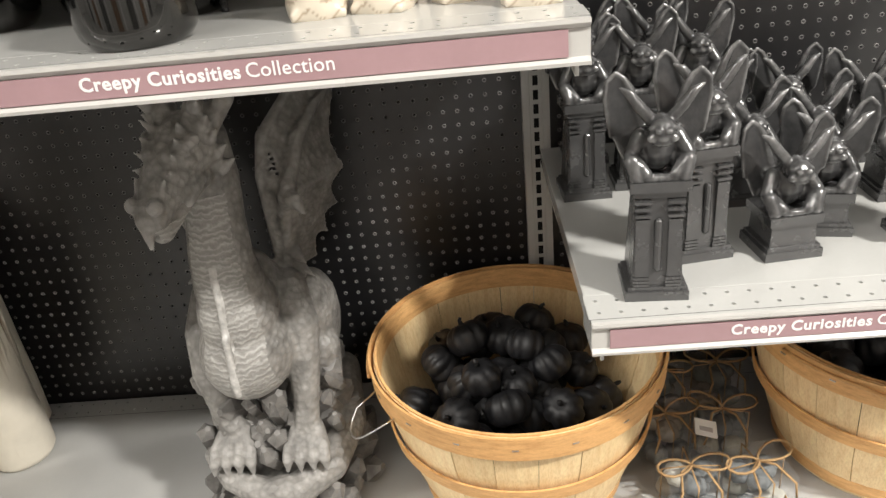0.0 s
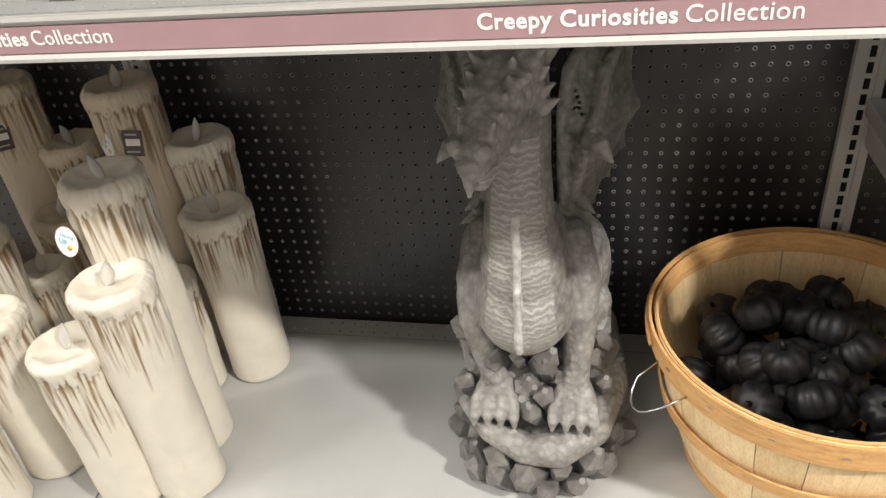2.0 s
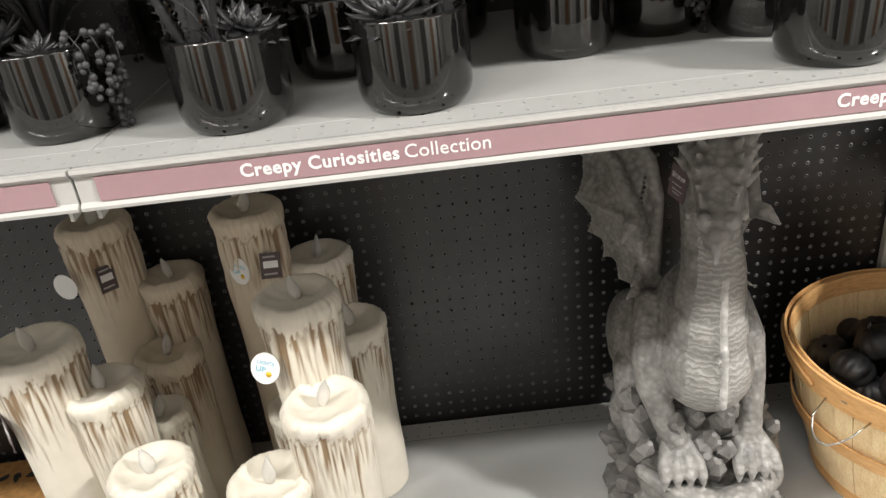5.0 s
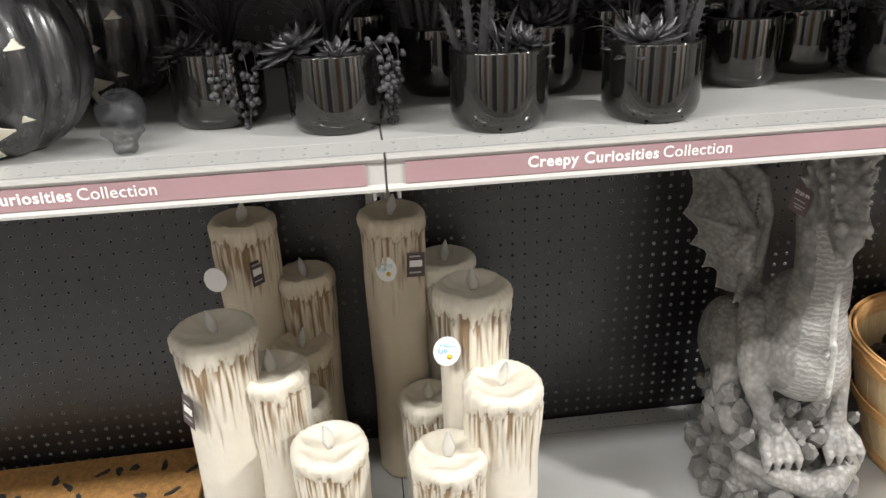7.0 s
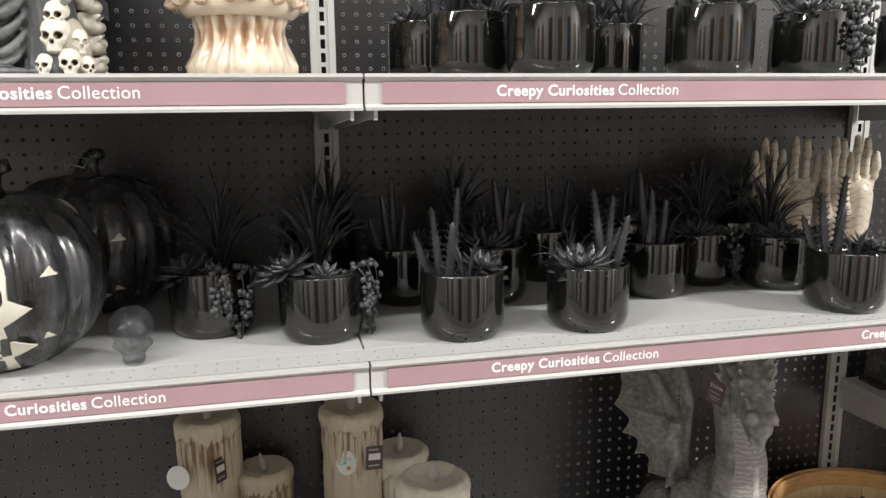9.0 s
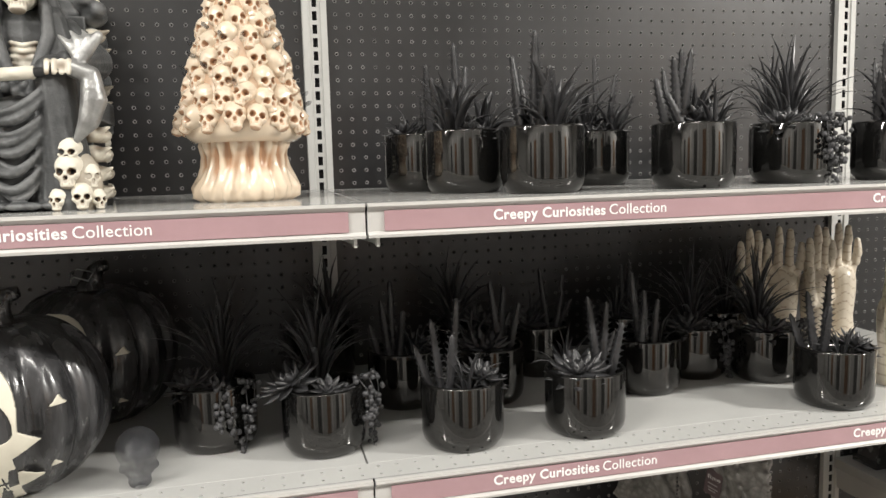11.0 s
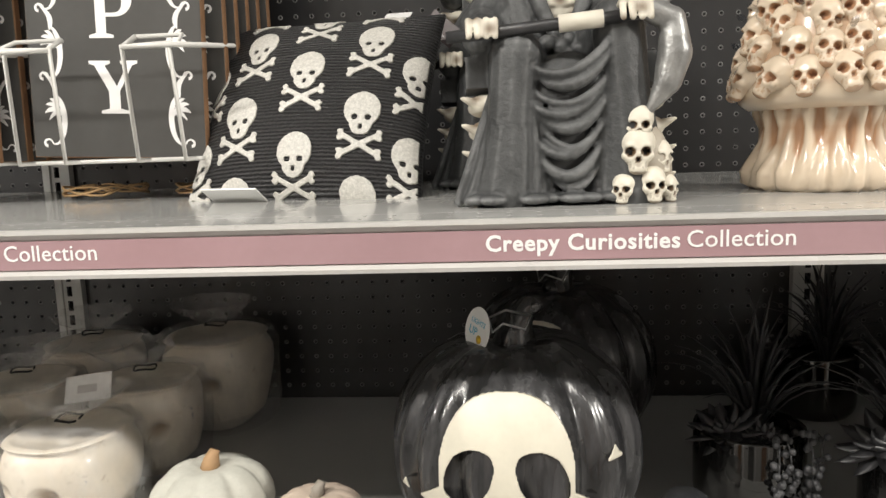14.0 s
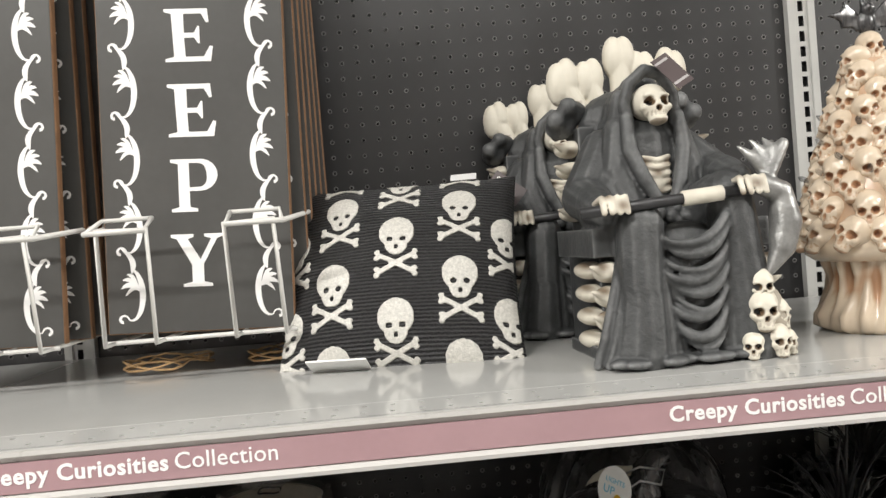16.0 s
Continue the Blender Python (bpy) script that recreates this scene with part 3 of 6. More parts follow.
# ---- pillar candles on the base deck ----
def candle_mesh(seed, r, h):
    """Wax pillar: dished top, rolled lip, and drips running down the side."""
    na, nz = 132, 92
    off = Vector((seed * 7.3, seed * 3.1, 0))
    verts, faces, hol = [], [], []

    def edge(a):
        u = Vector((math.cos(a), math.sin(a), 0))
        return 0.03 + 0.018 * noise.noise(off + u * 2.2) + 0.022 * max(0, noise.noise(off + u * 6 + Vector((0, 0, 4)))) + 0.014 * noise.noise(off + u * 12)

    def run(a):
        return 0.05 + 0.10 * max(0, noise.noise(off + Vector((5.5 * math.cos(a), 5.5 * math.sin(a), 9)))) + 0.05 * max(0, noise.noise(off + Vector((11 * math.cos(a), 11 * math.sin(a), 3))))

    for i in range(nz):
        t = i / (nz - 1)
        d = h * (1 - t) if t < 0.35 else (h * 0.65) * (1 - (t - 0.35) / 0.65) ** 1.3
        for j in range(na):
            a = 2 * math.pi * j / na
            e, L = edge(a), edge(a) + run(a)
            lump = 0.0032 * noise.noise(off + Vector((math.cos(a) * 1.5, math.sin(a) * 1.5, d * 9)))
            streak = noise.noise(off + Vector((13 * math.cos(a), 13 * math.sin(a), d * 7)))
            fine = noise.noise(off + Vector((30 * math.cos(a), 30 * math.sin(a), d * 20)))
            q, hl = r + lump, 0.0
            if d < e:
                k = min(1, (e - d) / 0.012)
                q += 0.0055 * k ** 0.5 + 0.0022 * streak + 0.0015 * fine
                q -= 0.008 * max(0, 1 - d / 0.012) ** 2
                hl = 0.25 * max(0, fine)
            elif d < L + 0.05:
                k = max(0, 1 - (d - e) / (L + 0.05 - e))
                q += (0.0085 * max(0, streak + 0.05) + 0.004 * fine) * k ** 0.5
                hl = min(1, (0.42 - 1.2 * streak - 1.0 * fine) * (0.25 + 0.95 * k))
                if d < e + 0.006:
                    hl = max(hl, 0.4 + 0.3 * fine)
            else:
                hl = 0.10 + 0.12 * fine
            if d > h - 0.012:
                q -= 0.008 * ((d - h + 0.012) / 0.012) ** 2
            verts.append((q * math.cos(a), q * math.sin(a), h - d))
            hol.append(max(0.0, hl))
    for i in range(nz - 1):
        for j in range(na):
            k = (j + 1) % na
            faces.append((i * na + j, i * na + k, (i + 1) * na + k, (i + 1) * na + j))
    rim = (nz - 1) * na
    for ring, (rr, zz) in enumerate(((0.86, 0.001), (0.7, -0.006), (0.4, -0.011), (0.12, -0.009))):
        for j in range(na):
            a = 2 * math.pi * j / na
            u = 0.005 * noise.noise(off + Vector((3 * math.cos(a) * rr, 3 * math.sin(a) * rr, 21)))
            verts.append((r * rr * math.cos(a), r * rr * math.sin(a), h + zz + u))
            hol.append(0.0)
        for j in range(na):
            k = (j + 1) % na
            o = rim + ring * na
            faces.append((o + j, o + k, o + na + k, o + na + j))
    faces.append(tuple(rim + 4 * na + j for j in range(na)))
    me = bpy.data.meshes.new("wax_body")
    me.from_pydata(verts, [], faces)
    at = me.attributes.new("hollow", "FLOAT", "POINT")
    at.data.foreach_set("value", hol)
    # four candles at the back get the tan wax with shade in its tone
    return put(me, M_CANDLE_REAR if seed in (5, 8, 9, 10) else M_CANDLE)


flame_me = to_mesh("flame", lathe([(0, -0.012), (0.007, -0.01), (0.0105, 0.004), (0.0105, 0.012), (0.007, 0.025), (0.002, 0.037), (0, 0.04)], 12,
                                  lambda a, i: 1 + 0.18 * math.cos(2 * a + i * 0.4)), M_FLAME)


def oval_tag(m, glow=True):
    t = thing("hang_tag", "white oval hang tag with blue and yellow print on a candle", "tag", m, "candle hang tags")
    bm = lathe([(0, -0.0004), (0.021, -0.0004), (0.021, 0.0004), (0, 0.0004)], 28)
    part("card", bm, M_TAGW, t, at=pose(0, 0, 0, 90) @ Matrix.Diagonal((1, 1.15, 1, 1)), smooth=False)
    if glow:
        part("print", words("LIGHTS", 0.024, 0.0002, 0.01), M_BLUE, t, smooth=False, at=pose(-0.012, -0.0005, 0.006, 0, 0, 0))
        part("print", words("UP", 0.014, 0.0002, 0.01), M_BLUE, t, smooth=False, at=pose(-0.013, -0.0005, -0.006))
        part("print", lathe([(0, 0), (0.0045, 0.0002), (0, 0.0004)], 10), M_YELLOW, t, at=pose(0.006, -0.0004, -0.008, 90))
    return t


CANDLES = [(0.158, 0.138, 0.634, 0.056, 1), (0.068, 0.106, 0.536, 0.055, 2), (-0.114, 0.151, 0.54, 0.056, 3), (0.13, 0.232, 0.752, 0.056, 4),
           (0.017, 0.483, 0.79, 0.057, 5), (0.116, 0.514, 0.674, 0.055, 6), (0.165, 0.425, 0.58, 0.058, 7), (-0.158, 0.523, 0.662, 0.053, 8),
           (-0.256, 0.512, 0.787, 0.057, 9), (-0.17, 0.445, 0.55, 0.054, 10), (-0.203, 0.262, 0.617, 0.055, 11), (-0.283, 0.262, 0.7, 0.063, 12),
           (0.06, 0.365, 0.46, 0.05, 13), (-0.17, 0.345, 0.492, 0.045, 14), (-0.16, 0.04, 0.43, 0.055, 15)]
for x, y, zt, r, s in CANDLES:
    c = thing("pillar_candle", "cream pillar candle with brown-stained wax drips and a clear flame", "candle", pose(x, y, DECK_Z, 0, 0, s * 53), "pillar candles")
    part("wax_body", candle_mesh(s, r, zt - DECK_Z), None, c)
    part("flame", flame_me, None, c, "clear plastic flame tip", at=pose(0, 0, zt - DECK_Z - 0.001, 12, 0, s * 31) @ Matrix.Scale(0.85, 4))

oval_tag(pose(0.079, 0.176, 0.668, -12, 14, -12))
oval_tag(pose(0.0, 0.425, 0.697, -6, 6, -30))
oval_tag(pose(-0.31, 0.455, 0.69, 0, 0, -10), False)


def card(name, label, m, w, h, mat, bars=(), group=""):
    t = thing(name, label, "tag", m, group)
    part("card", slab((-w / 2, -0.0004, -h / 2), (w / 2, 0.0004, h / 2)), mat, t, smooth=False)
    for x0, z0, x1, z1, mt in bars:
        part("print", slab((x0, -0.0008, z0), (x1, -0.0004, z1)), mt, t, smooth=False)
    return t


BARS = [(-0.012, -0.004, 0.012, 0.008, M_TAGW), (-0.012, 0.014, 0.008, 0.017, M_GREYP), (-0.012, -0.016, 0.01, -0.013, M_GREYP)]
card("price_tag", "dark price tag with a white sticker on a candle", pose(0.054, 0.422, 0.703, -10, 6, 12), 0.034, 0.045, M_TAGD, BARS, "candle price tags")
card("price_tag", "dark price tag with a white sticker on a candle", pose(-0.233, 0.45, 0.70, -10, 8, 60), 0.034, 0.045, M_TAGD, BARS, "candle price tags")
card("price_tag", "dark price tag with a white sticker on a candle", pose(-0.33, 0.205, 0.585, -4, 4, -50), 0.034, 0.055, M_TAGD, BARS, "candle price tags")


# ---- bushel baskets of black pumpkins ----
def stave_mesh(a, r0, r1, h, th):
    bm = bmesh.new()
    rows = []
    for i in range(4):
        t = i / 3
        r = r0 + (r1 - r0) * (t + 0.12 * math.sin(math.pi * t))
        row = []
        for q in (-1, 0, 1):
            for dr in (0, th):
                b = q * a / 2
                row.append(bm.verts.new(((r - dr) * math.cos(b), (r - dr) * math.sin(b), h * t)))
        rows.append(row)
    for A, B in zip(rows, rows[1:]):
        for s, t in ((0, 2), (2, 4)):
            bm.faces.new((A[s], A[t], B[t], B[s]))
            bm.faces.new((A[t + 1], A[s + 1], B[s + 1], B[t + 1]))
        bm.faces.new((A[1], A[0], B[0], B[1]))
        bm.faces.new((A[4], A[5], B[5], B[4]))
    R = rows[-1]
    bm.faces.new((R[0], R[2], R[3], R[1]))
    bm.faces.new((R[2], R[4], R[5], R[3]))
    return to_mesh("stave", bm, M_STAVE, False)


def hoop(r, z, w, th, tilt=0.0, flare=0.0):
    return lathe([(r, z), (r + th, z), (r + th + flare, z + w), (r + flare, z + w), (r, z)], 72)


def basket(x, y, rz, label):
    b = thing("bushel_basket", label, "basket", pose(x, y, DECK_Z, 0, 0, rz), "bushel baskets")
    R0, R1, H, n = 0.165, 0.232, 0.275, 22
    sm = stave_mesh(2 * math.pi / n * 0.985, R0, R1, H, 0.0025)
    for i in range(n):
        part("stave", sm, None, b, at=pose(0, 0, 0, 0, 0, 360 * i / n) @ Matrix.Diagonal((1 + 0.004 * (i % 2), 1, 1, 1)))
    part("base_board", lathe([(0, 0.004), (R0 - 0.004, 0.004), (R0 - 0.004, 0.012), (0, 0.012)], 40), M_STAVE, b, smooth=False)
    part("top_hoop", hoop(R1 + 0.0015, H - 0.036, 0.04, 0.004, flare=0.003), M_HOOP, b, smooth=False)
    part("inner_hoop", hoop(R1 - 0.009, H - 0.034, 0.037, 0.004, flare=0.003), M_HOOP, b, smooth=False)
    part("middle_hoop", hoop(R0 + (R1 - R0) * 0.58 + 0.009, H * 0.5, 0.024, 0.0035, flare=0.004), M_HOOP, b, smooth=False)
    part("bottom_hoop", hoop(R0 + 0.005, 0.012, 0.024, 0.0035, flare=0.004), M_HOOP, b, smooth=False)
    for s in (1, -1):
        a0 = math.pi + 0.12 if s > 0 else 0.12
        pts = []
        for i in range(9):
            t = i / 8
            a = a0 - 0.16 + 0.32 * t
            out = R1 + 0.006 + 0.055 * math.sin(math.pi * t) ** 0.5
            pts.append((out * math.cos(a), out * math.sin(a), H - 0.03 - 0.035 * math.sin(math.pi * t)))
        part("wire_handle", tube(pts, 0.0014, 6), M_STEEL, b, "bent steel wire handle")
    for i in range(18):
        a = 2 * math.pi * i / 18 + 0.1
        q = R1 + 0.0075
        part("staple", slab((q - 0.001, -0.0045, H - 0.016), (q + 0.0012, 0.0045, H - 0.0145)), M_STEEL, b, smooth=False, at=pose(0, 0, 0, 0, 0, math.degrees(a)))
    part("loose_splint", tube([((R1 + 0.01) * math.cos(a), (R1 + 0.01 + 0.03 * max(0, a - 2.75)) * math.sin(a) , H - 0.006 - 0.05 * max(0, a - 2.72)) for a in [2.2 + 0.1 * i for i in range(9)]], 0.0032, 5), M_HOOP, b)
    return b


def pumpkin_mesh(r, squash=0.72, lobes=9, seed=0, mat=None, n=54, depth=0.14, name="flesh"):
    prof = []
    for i in range(15):
        t = math.pi * i / 14
        rr = math.sin(t) ** 0.8
        z = -math.cos(t) * squash
        dip = 0.16 * math.exp(-((rr / 0.32) ** 2))
        prof.append((max(rr * r, 0.0) if 0 < i < 14 else 0, (z - math.copysign(dip, z) + squash * 0.9) * r))
    return to_mesh(name, lathe(prof, n, lambda a, i: 1 - depth * (abs(math.cos(a * lobes / 2 + seed)) ** 6) + 0.03 * math.sin(2 * a + seed)), mat)


stem_bm = tube([(0, 0, -0.004), (0.001, 0, 0.003), (0.003, 0.002, 0.007)], 0.0036, 6, taper=lambda t: 1.3 - 0.5 * t)
mini_me = pumpkin_mesh(0.037, 0.78, 9, 0, M_BLACKPUMP, 48)
mini_b = pumpkin_mesh(0.033, 0.86, 8, 1, M_BLACKPUMP, 48)
stem_me = to_mesh("stem", stem_bm, M_BLACKPUMP)
proto = []
for me in (mini_me, mini_b):
    p = thing("mini_pumpkin", "small matte black pumpkin piled in a basket", "pumpkin", pose(0, 0, -5), "black mini pumpkins")
    part("flesh", me, None, p)
    part("stem", stem_me, None, p, at=pose(0, 0, 0.056))
    proto.append(p)
rng = random.Random(5)


def pile(cx, cy, near, layers):
    done = []
    for z, rad, count in layers:
        tries = 0
        while count and tries < 900:
            tries += 1
            a, q = rng.uniform(0, 6.283), rad * rng.random() ** 0.5
            x, y = cx + near[0] + q * math.cos(a), cy + near[1] + q * math.sin(a)
            zz = z + rng.uniform(-0.006, 0.006)
            if math.hypot(x - cx, y - cy) < 0.128 + (z - DECK_Z) * 0.24 and all((x - u) ** 2 + (y - v) ** 2 + ((zz - w) * 1.1) ** 2 > 0.056 ** 2 for u, v, w in done):
                done.append((x, y, zz))
                count -= 1
    for i, (x, y, z) in enumerate(done):
        copy_thing(proto[i % 2], pose(x, y, z - 0.025, rng.uniform(-50, 50), rng.uniform(-50, 50), rng.uniform(0, 360)))


basket(1.147, 0.31, 20, "wooden bushel basket holding a pile of black mini pumpkins")
pile(1.147, 0.31, (-0.028, 0.0), [(DECK_Z + 0.05, 0.11, 14), (DECK_Z + 0.10, 0.14, 20), (DECK_Z + 0.145, 0.155, 26), (DECK_Z + 0.185, 0.165, 30), (DECK_Z + 0.222, 0.14, 18), (DECK_Z + 0.25, 0.08, 7)])
basket(1.775, 0.33, 75, "wooden bushel basket of black mini pumpkins under the lower shelf")
pile(1.775, 0.33, (0, 0), [(DECK_Z + 0.05, 0.11, 12), (DECK_Z + 0.10, 0.13, 16), (DECK_Z + 0.145, 0.145, 22), (DECK_Z + 0.19, 0.145, 18)])
for p in proto:
    for o in list(p.children_recursive):
        bpy.data.objects.remove(o)
    bpy.data.objects.remove(p)


# ---- potted black succulents ----
def pot_mesh(r, h):
    prof = [(0, 0), (r * 0.8, 0), (r * 0.86, 0.002), (r * 0.97, 0.012), (r, 0.022), (r, h - 0.003), (r - 0.0012, h), (r - 0.004, h), (r - 0.005, h - 0.004), (r - 0.006, h - 0.02), (0, h - 0.018)]
    return to_mesh("pot", lathe(prof, 64), [M_POT])


def blade(bm, base, tip, w, bend=0.0, n=6, fold=0.35):
    """A pointed leaf with a folded mid rib."""
    base, tip = Vector(base), Vector(tip)
    d = tip - base
    side = d.cross(Vector((0, 0, 1)))
    if side.length < 1e-4:
        side = Vector((1, 0, 0))
    side.normalize()
    nor = side.cross(d).normalized()
    prev = None
    for i in range(n + 1):
        t = i / n
        c = base + d * t + nor * (bend * d.length * math.sin(math.pi * t * 0.9)) + Vector((0, 0, -abs(bend) * d.length * t * t * 0.7))
        ww = w * (0.55 + 0.9 * t) * (1 - t) ** 0.75 if t < 1 else 0
        ww = w * max(0.0, (0.6 + 1.2 * t - 1.8 * t * t))
        cur = [bm.verts.new(c + side * ww), bm.verts.new(c - nor * ww * fold), bm.verts.new(c - side * ww), bm.verts.new(c + nor * ww * 0.15)]
        if prev:
            for a in range(4):
                b = (a + 1) % 4
                bm.faces.new((prev[a], prev[b], cur[b], cur[a]))
        prev = cur


def agave(parent, name, c, n, length, seed, spread=0.9, w=0.0054):
    """Pointed leaves fanned out round a short stump."""
    g = random.Random(seed)
    core = bmesh.new()
    ell(core, c, (0.008, 0.008, 0.006), seg=8)
    core = part(name, core, M_PLANT, parent)
    for i in range(n):
        a = i * 2.399 + g.uniform(-0.2, 0.2)
        t = (i + 0.5) / n
        el = math.radians(88 - 62 * spread * t ** 0.8 + g.uniform(-6, 6))
        L = length * (0.75 + 0.4 * g.random()) * (1 - 0.18 * t)
        tip = Vector((math.cos(a) * math.cos(el), math.sin(a) * math.cos(el), math.sin(el))) * L
        b0 = Vector((math.cos(a), math.sin(a), 0)) * 0.006
        bm = bmesh.new()
        blade(bm, Vector(c) + b0, Vector(c) + b0 + tip, w * g.uniform(0.8, 1.2), 0.10 + 0.1 * t, 6)
        part("leaf", bm, M_PLANT, core)


def rosette(parent, c, r, seed, tilt=(0, 0)):
    g = random.Random(seed)
    core = bmesh.new()
    ell(core, (0, 0, 0), (r * 0.2, r * 0.2, r * 0.16), seg=8)
    core = part("rosette", core, M_PLANT, parent, at=pose(*c, tilt[0], tilt[1], 0))
    for ring, (n, el, L) in enumerate(((5, 74, 0.5), (7, 52, 0.75), (9, 30, 0.95), (10, 10, 1.0))):
        for i in range(n):
            a = 6.283 * i / n + ring * 0.4 + g.uniform(-0.12, 0.12)
            e = math.radians(el + g.uniform(-7, 7))
            tip = Vector((math.cos(a) * math.cos(e), math.sin(a) * math.cos(e), math.sin(e) * 0.9)) * r * L
            bm = bmesh.new()
            blade(bm, (0, 0, 0.001 * ring), tip, r * 0.24, -0.12, 5, 0.5)
            part("leaf", bm, M_PLANT, core)


def beads(c, out, drop, k, seed):
    """Strings of berries that hang over the rim."""
    bm, g = bmesh.new(), random.Random(seed)
    c, out = Vector(c), Vector(out)
    for _ in range(1):
        sidev = Vector((-out.y, out.x, 0)).normalized()
        o = c + sidev * k * 0.016
        pts = []
        n = max(5, int(drop / 0.0075))
        for i in range(n + 1):
            t = i / n
            q = min(1, t * 3.2)
            pts.append(o + out * (0.028 * math.sin(q * math.pi / 2) + 0.004 * math.sin(5 * t + k)) + Vector((0, 0, 0.014 * math.sin(min(1, t * 3) * math.pi) - drop * max(0, t - 0.18))) + sidev * 0.006 * math.sin(3 * t + 2 * k))
        for a, b in zip(pts, pts[1:]):
            frustum(bm, a, b, 0.0009, 0.0009, 4)
        for p in pts:
            for s in (-1, 1):
                w = Vector((g.uniform(-1, 1), g.uniform(-1, 1), g.uniform(-0.7, 0.5))).normalized() * 0.0062
                ell(bm, p + w, g.uniform(0.0034, 0.0046), seg=7)
    return bm


def cactus(c, stalks, seed):
    """Ribbed stalks set with small bristles."""
    bm, g = bmesh.new(), random.Random(seed)
    for dx, dy, L, lx, ly in stalks:
        b = Vector(c) + Vector((dx, dy, 0))
        d = Vector((lx, ly, 1)).normalized()
        n = int(L / 0.0045)
        rings = []
        u = d.cross(Vector((0, 1, 0.01))).normalized()
        w = d.cross(u)
        for i in range(n + 1):
            t = i / n
            r = 0.0062 * (1 - 0.5 * t ** 3) * (1.15 if i % 2 else 0.8)
            if i == n:
                r = 0.001
            rings.append([bm.verts.new(b + d * L * t + r * (math.cos(a) * u + math.sin(a) * w) * (1.2 if j % 2 else 0.8)) for j, a in enumerate([6.283 * q / 8 for q in range(8)])])
            if i % 2 and i < n:
                for q in range(4):
                    a = 6.283 * (q * 2 + 1) / 8
                    dirv = math.cos(a) * u + math.sin(a) * w
                    p = b + d * L * t + dirv * r * 1.1
                    s1 = bm.verts.new(p + d * 0.0012)
                    s2 = bm.verts.new(p - d * 0.0012)
                    s3 = bm.verts.new(p + dirv * 0.0055 + d * 0.003)
                    bm.faces.new((s1, s2, s3))
        for A, B in zip(rings, rings[1:]):
            for j in range(8):
                bm.faces.new((A[j], A[(j + 1) % 8], B[(j + 1) % 8], B[j]))
    return bm


POT_H = 0.096


def potted(kind, seed, r=0.0605):
    zt = POT_H - 0.016
    t = thing("potted_succulent", "black artificial succulents in a glossy black lustre pot", "potted plant", pose(0, 0, 0), "potted black succulents")
    part("pot", pot_mesh(r, POT_H), None, t, "glossy black lustre pot")
    part("filling", lathe([(r - 0.008, zt - 0.006), (r - 0.008, zt), (0.02, zt + 0.004), (0, zt + 0.005)], 20), M_SOIL, t)
    if kind == "a":
        agave(t, "agave", (0.012, 0.022, zt), 40, 0.165, seed)
        rosette(t, (-0.032, -0.018, zt + 0.016), 0.045, seed + 1, (12, -22))
        rosette(t, (0.004, -0.036, zt + 0.012), 0.027, seed + 2, (28, 0))
        for j, drop in enumerate((0.06, 0.085, 0.115, 0.07)):
            part("berry_string", beads((0.032, -0.030, zt + 0.01), (0.35, -0.95, 0), drop, j - 2, seed + j), M_BEAD, t)["kind"] = "stuff"
    elif kind == "b":
        agave(t, "agave", (-0.006, 0.02, zt), 40, 0.17, seed, 0.8)
        rosette(t, (-0.046, -0.012, zt + 0.024), 0.052, seed + 1, (8, -26))
        rosette(t, (0.004, -0.034, zt + 0.014), 0.03, seed + 2, (28, 0))
        for j, drop in enumerate((0.055, 0.075, 0.135)):
            part("berry_string", beads((0.045, -0.012, zt + 0.014), (0.9, -0.42, 0), drop, j - 1.5, seed + j), M_BEAD, t)["kind"] = "stuff"
    elif kind == "c":
        for st in [(-0.012, 0.0, 0.105, -0.12, 0.05), (0.006, 0.008, 0.13, 0.1, 0.1), (-0.004, -0.014, 0.085, 0.05, -0.1), (-0.026, 0.01, 0.07, -0.35, 0)]:
            part("cactus_stalk", cactus((-0.018, 0.005, zt), [st], seed), M_PLANT, t)
        agave(t, "grass_tuft", (0.002, -0.022, zt), 12, 0.075, seed, 1.25, 0.0035)
        rosette(t, (0.03, -0.008, zt + 0.016), 0.043, seed + 1, (10, 20))
    elif kind == "e":
        agave(t, "agave", (-0.022, 0.0, zt), 22, 0.125, seed, 1.0, 0.0085)
        agave(t, "agave", (0.03, -0.012, zt), 18, 0.085, seed + 3, 1.15, 0.0075)
        for st in [(0.0, 0.0, 0.15, -0.05, 0.02), (0.014, 0.008, 0.12, 0.14, 0.06), (-0.02, 0.012, 0.10, -0.3, 0.0), (0.03, -0.004, 0.085, 0.4, -0.1)]:
            part("cactus_stalk", cactus((0.004, 0.012, zt), [st], seed), M_PLANT, t)
        rosette(t, (-0.004, -0.036, zt + 0.012), 0.034, seed + 2, (24, 0))
    else:
        rosette(t, (-0.018, -0.016, zt + 0.014), 0.054, seed + 1, (14, -8))
        for st in [(-0.006, -0.006, 0.125, -0.14, 0.02), (0.004, 0.008, 0.11, 0.12, 0.06), (0.01, -0.012, 0.085, 0.2, -0.08), (0.0, 0.02, 0.07, 0.55, 0)]:
            part("cactus_stalk", cactus((0.028, 0.004, zt), [st], seed), M_PLANT, t)
        agave(t, "grass_tuft", (-0.02, 0.024, zt), 16, 0.085, seed, 1.2, 0.004)
    return t


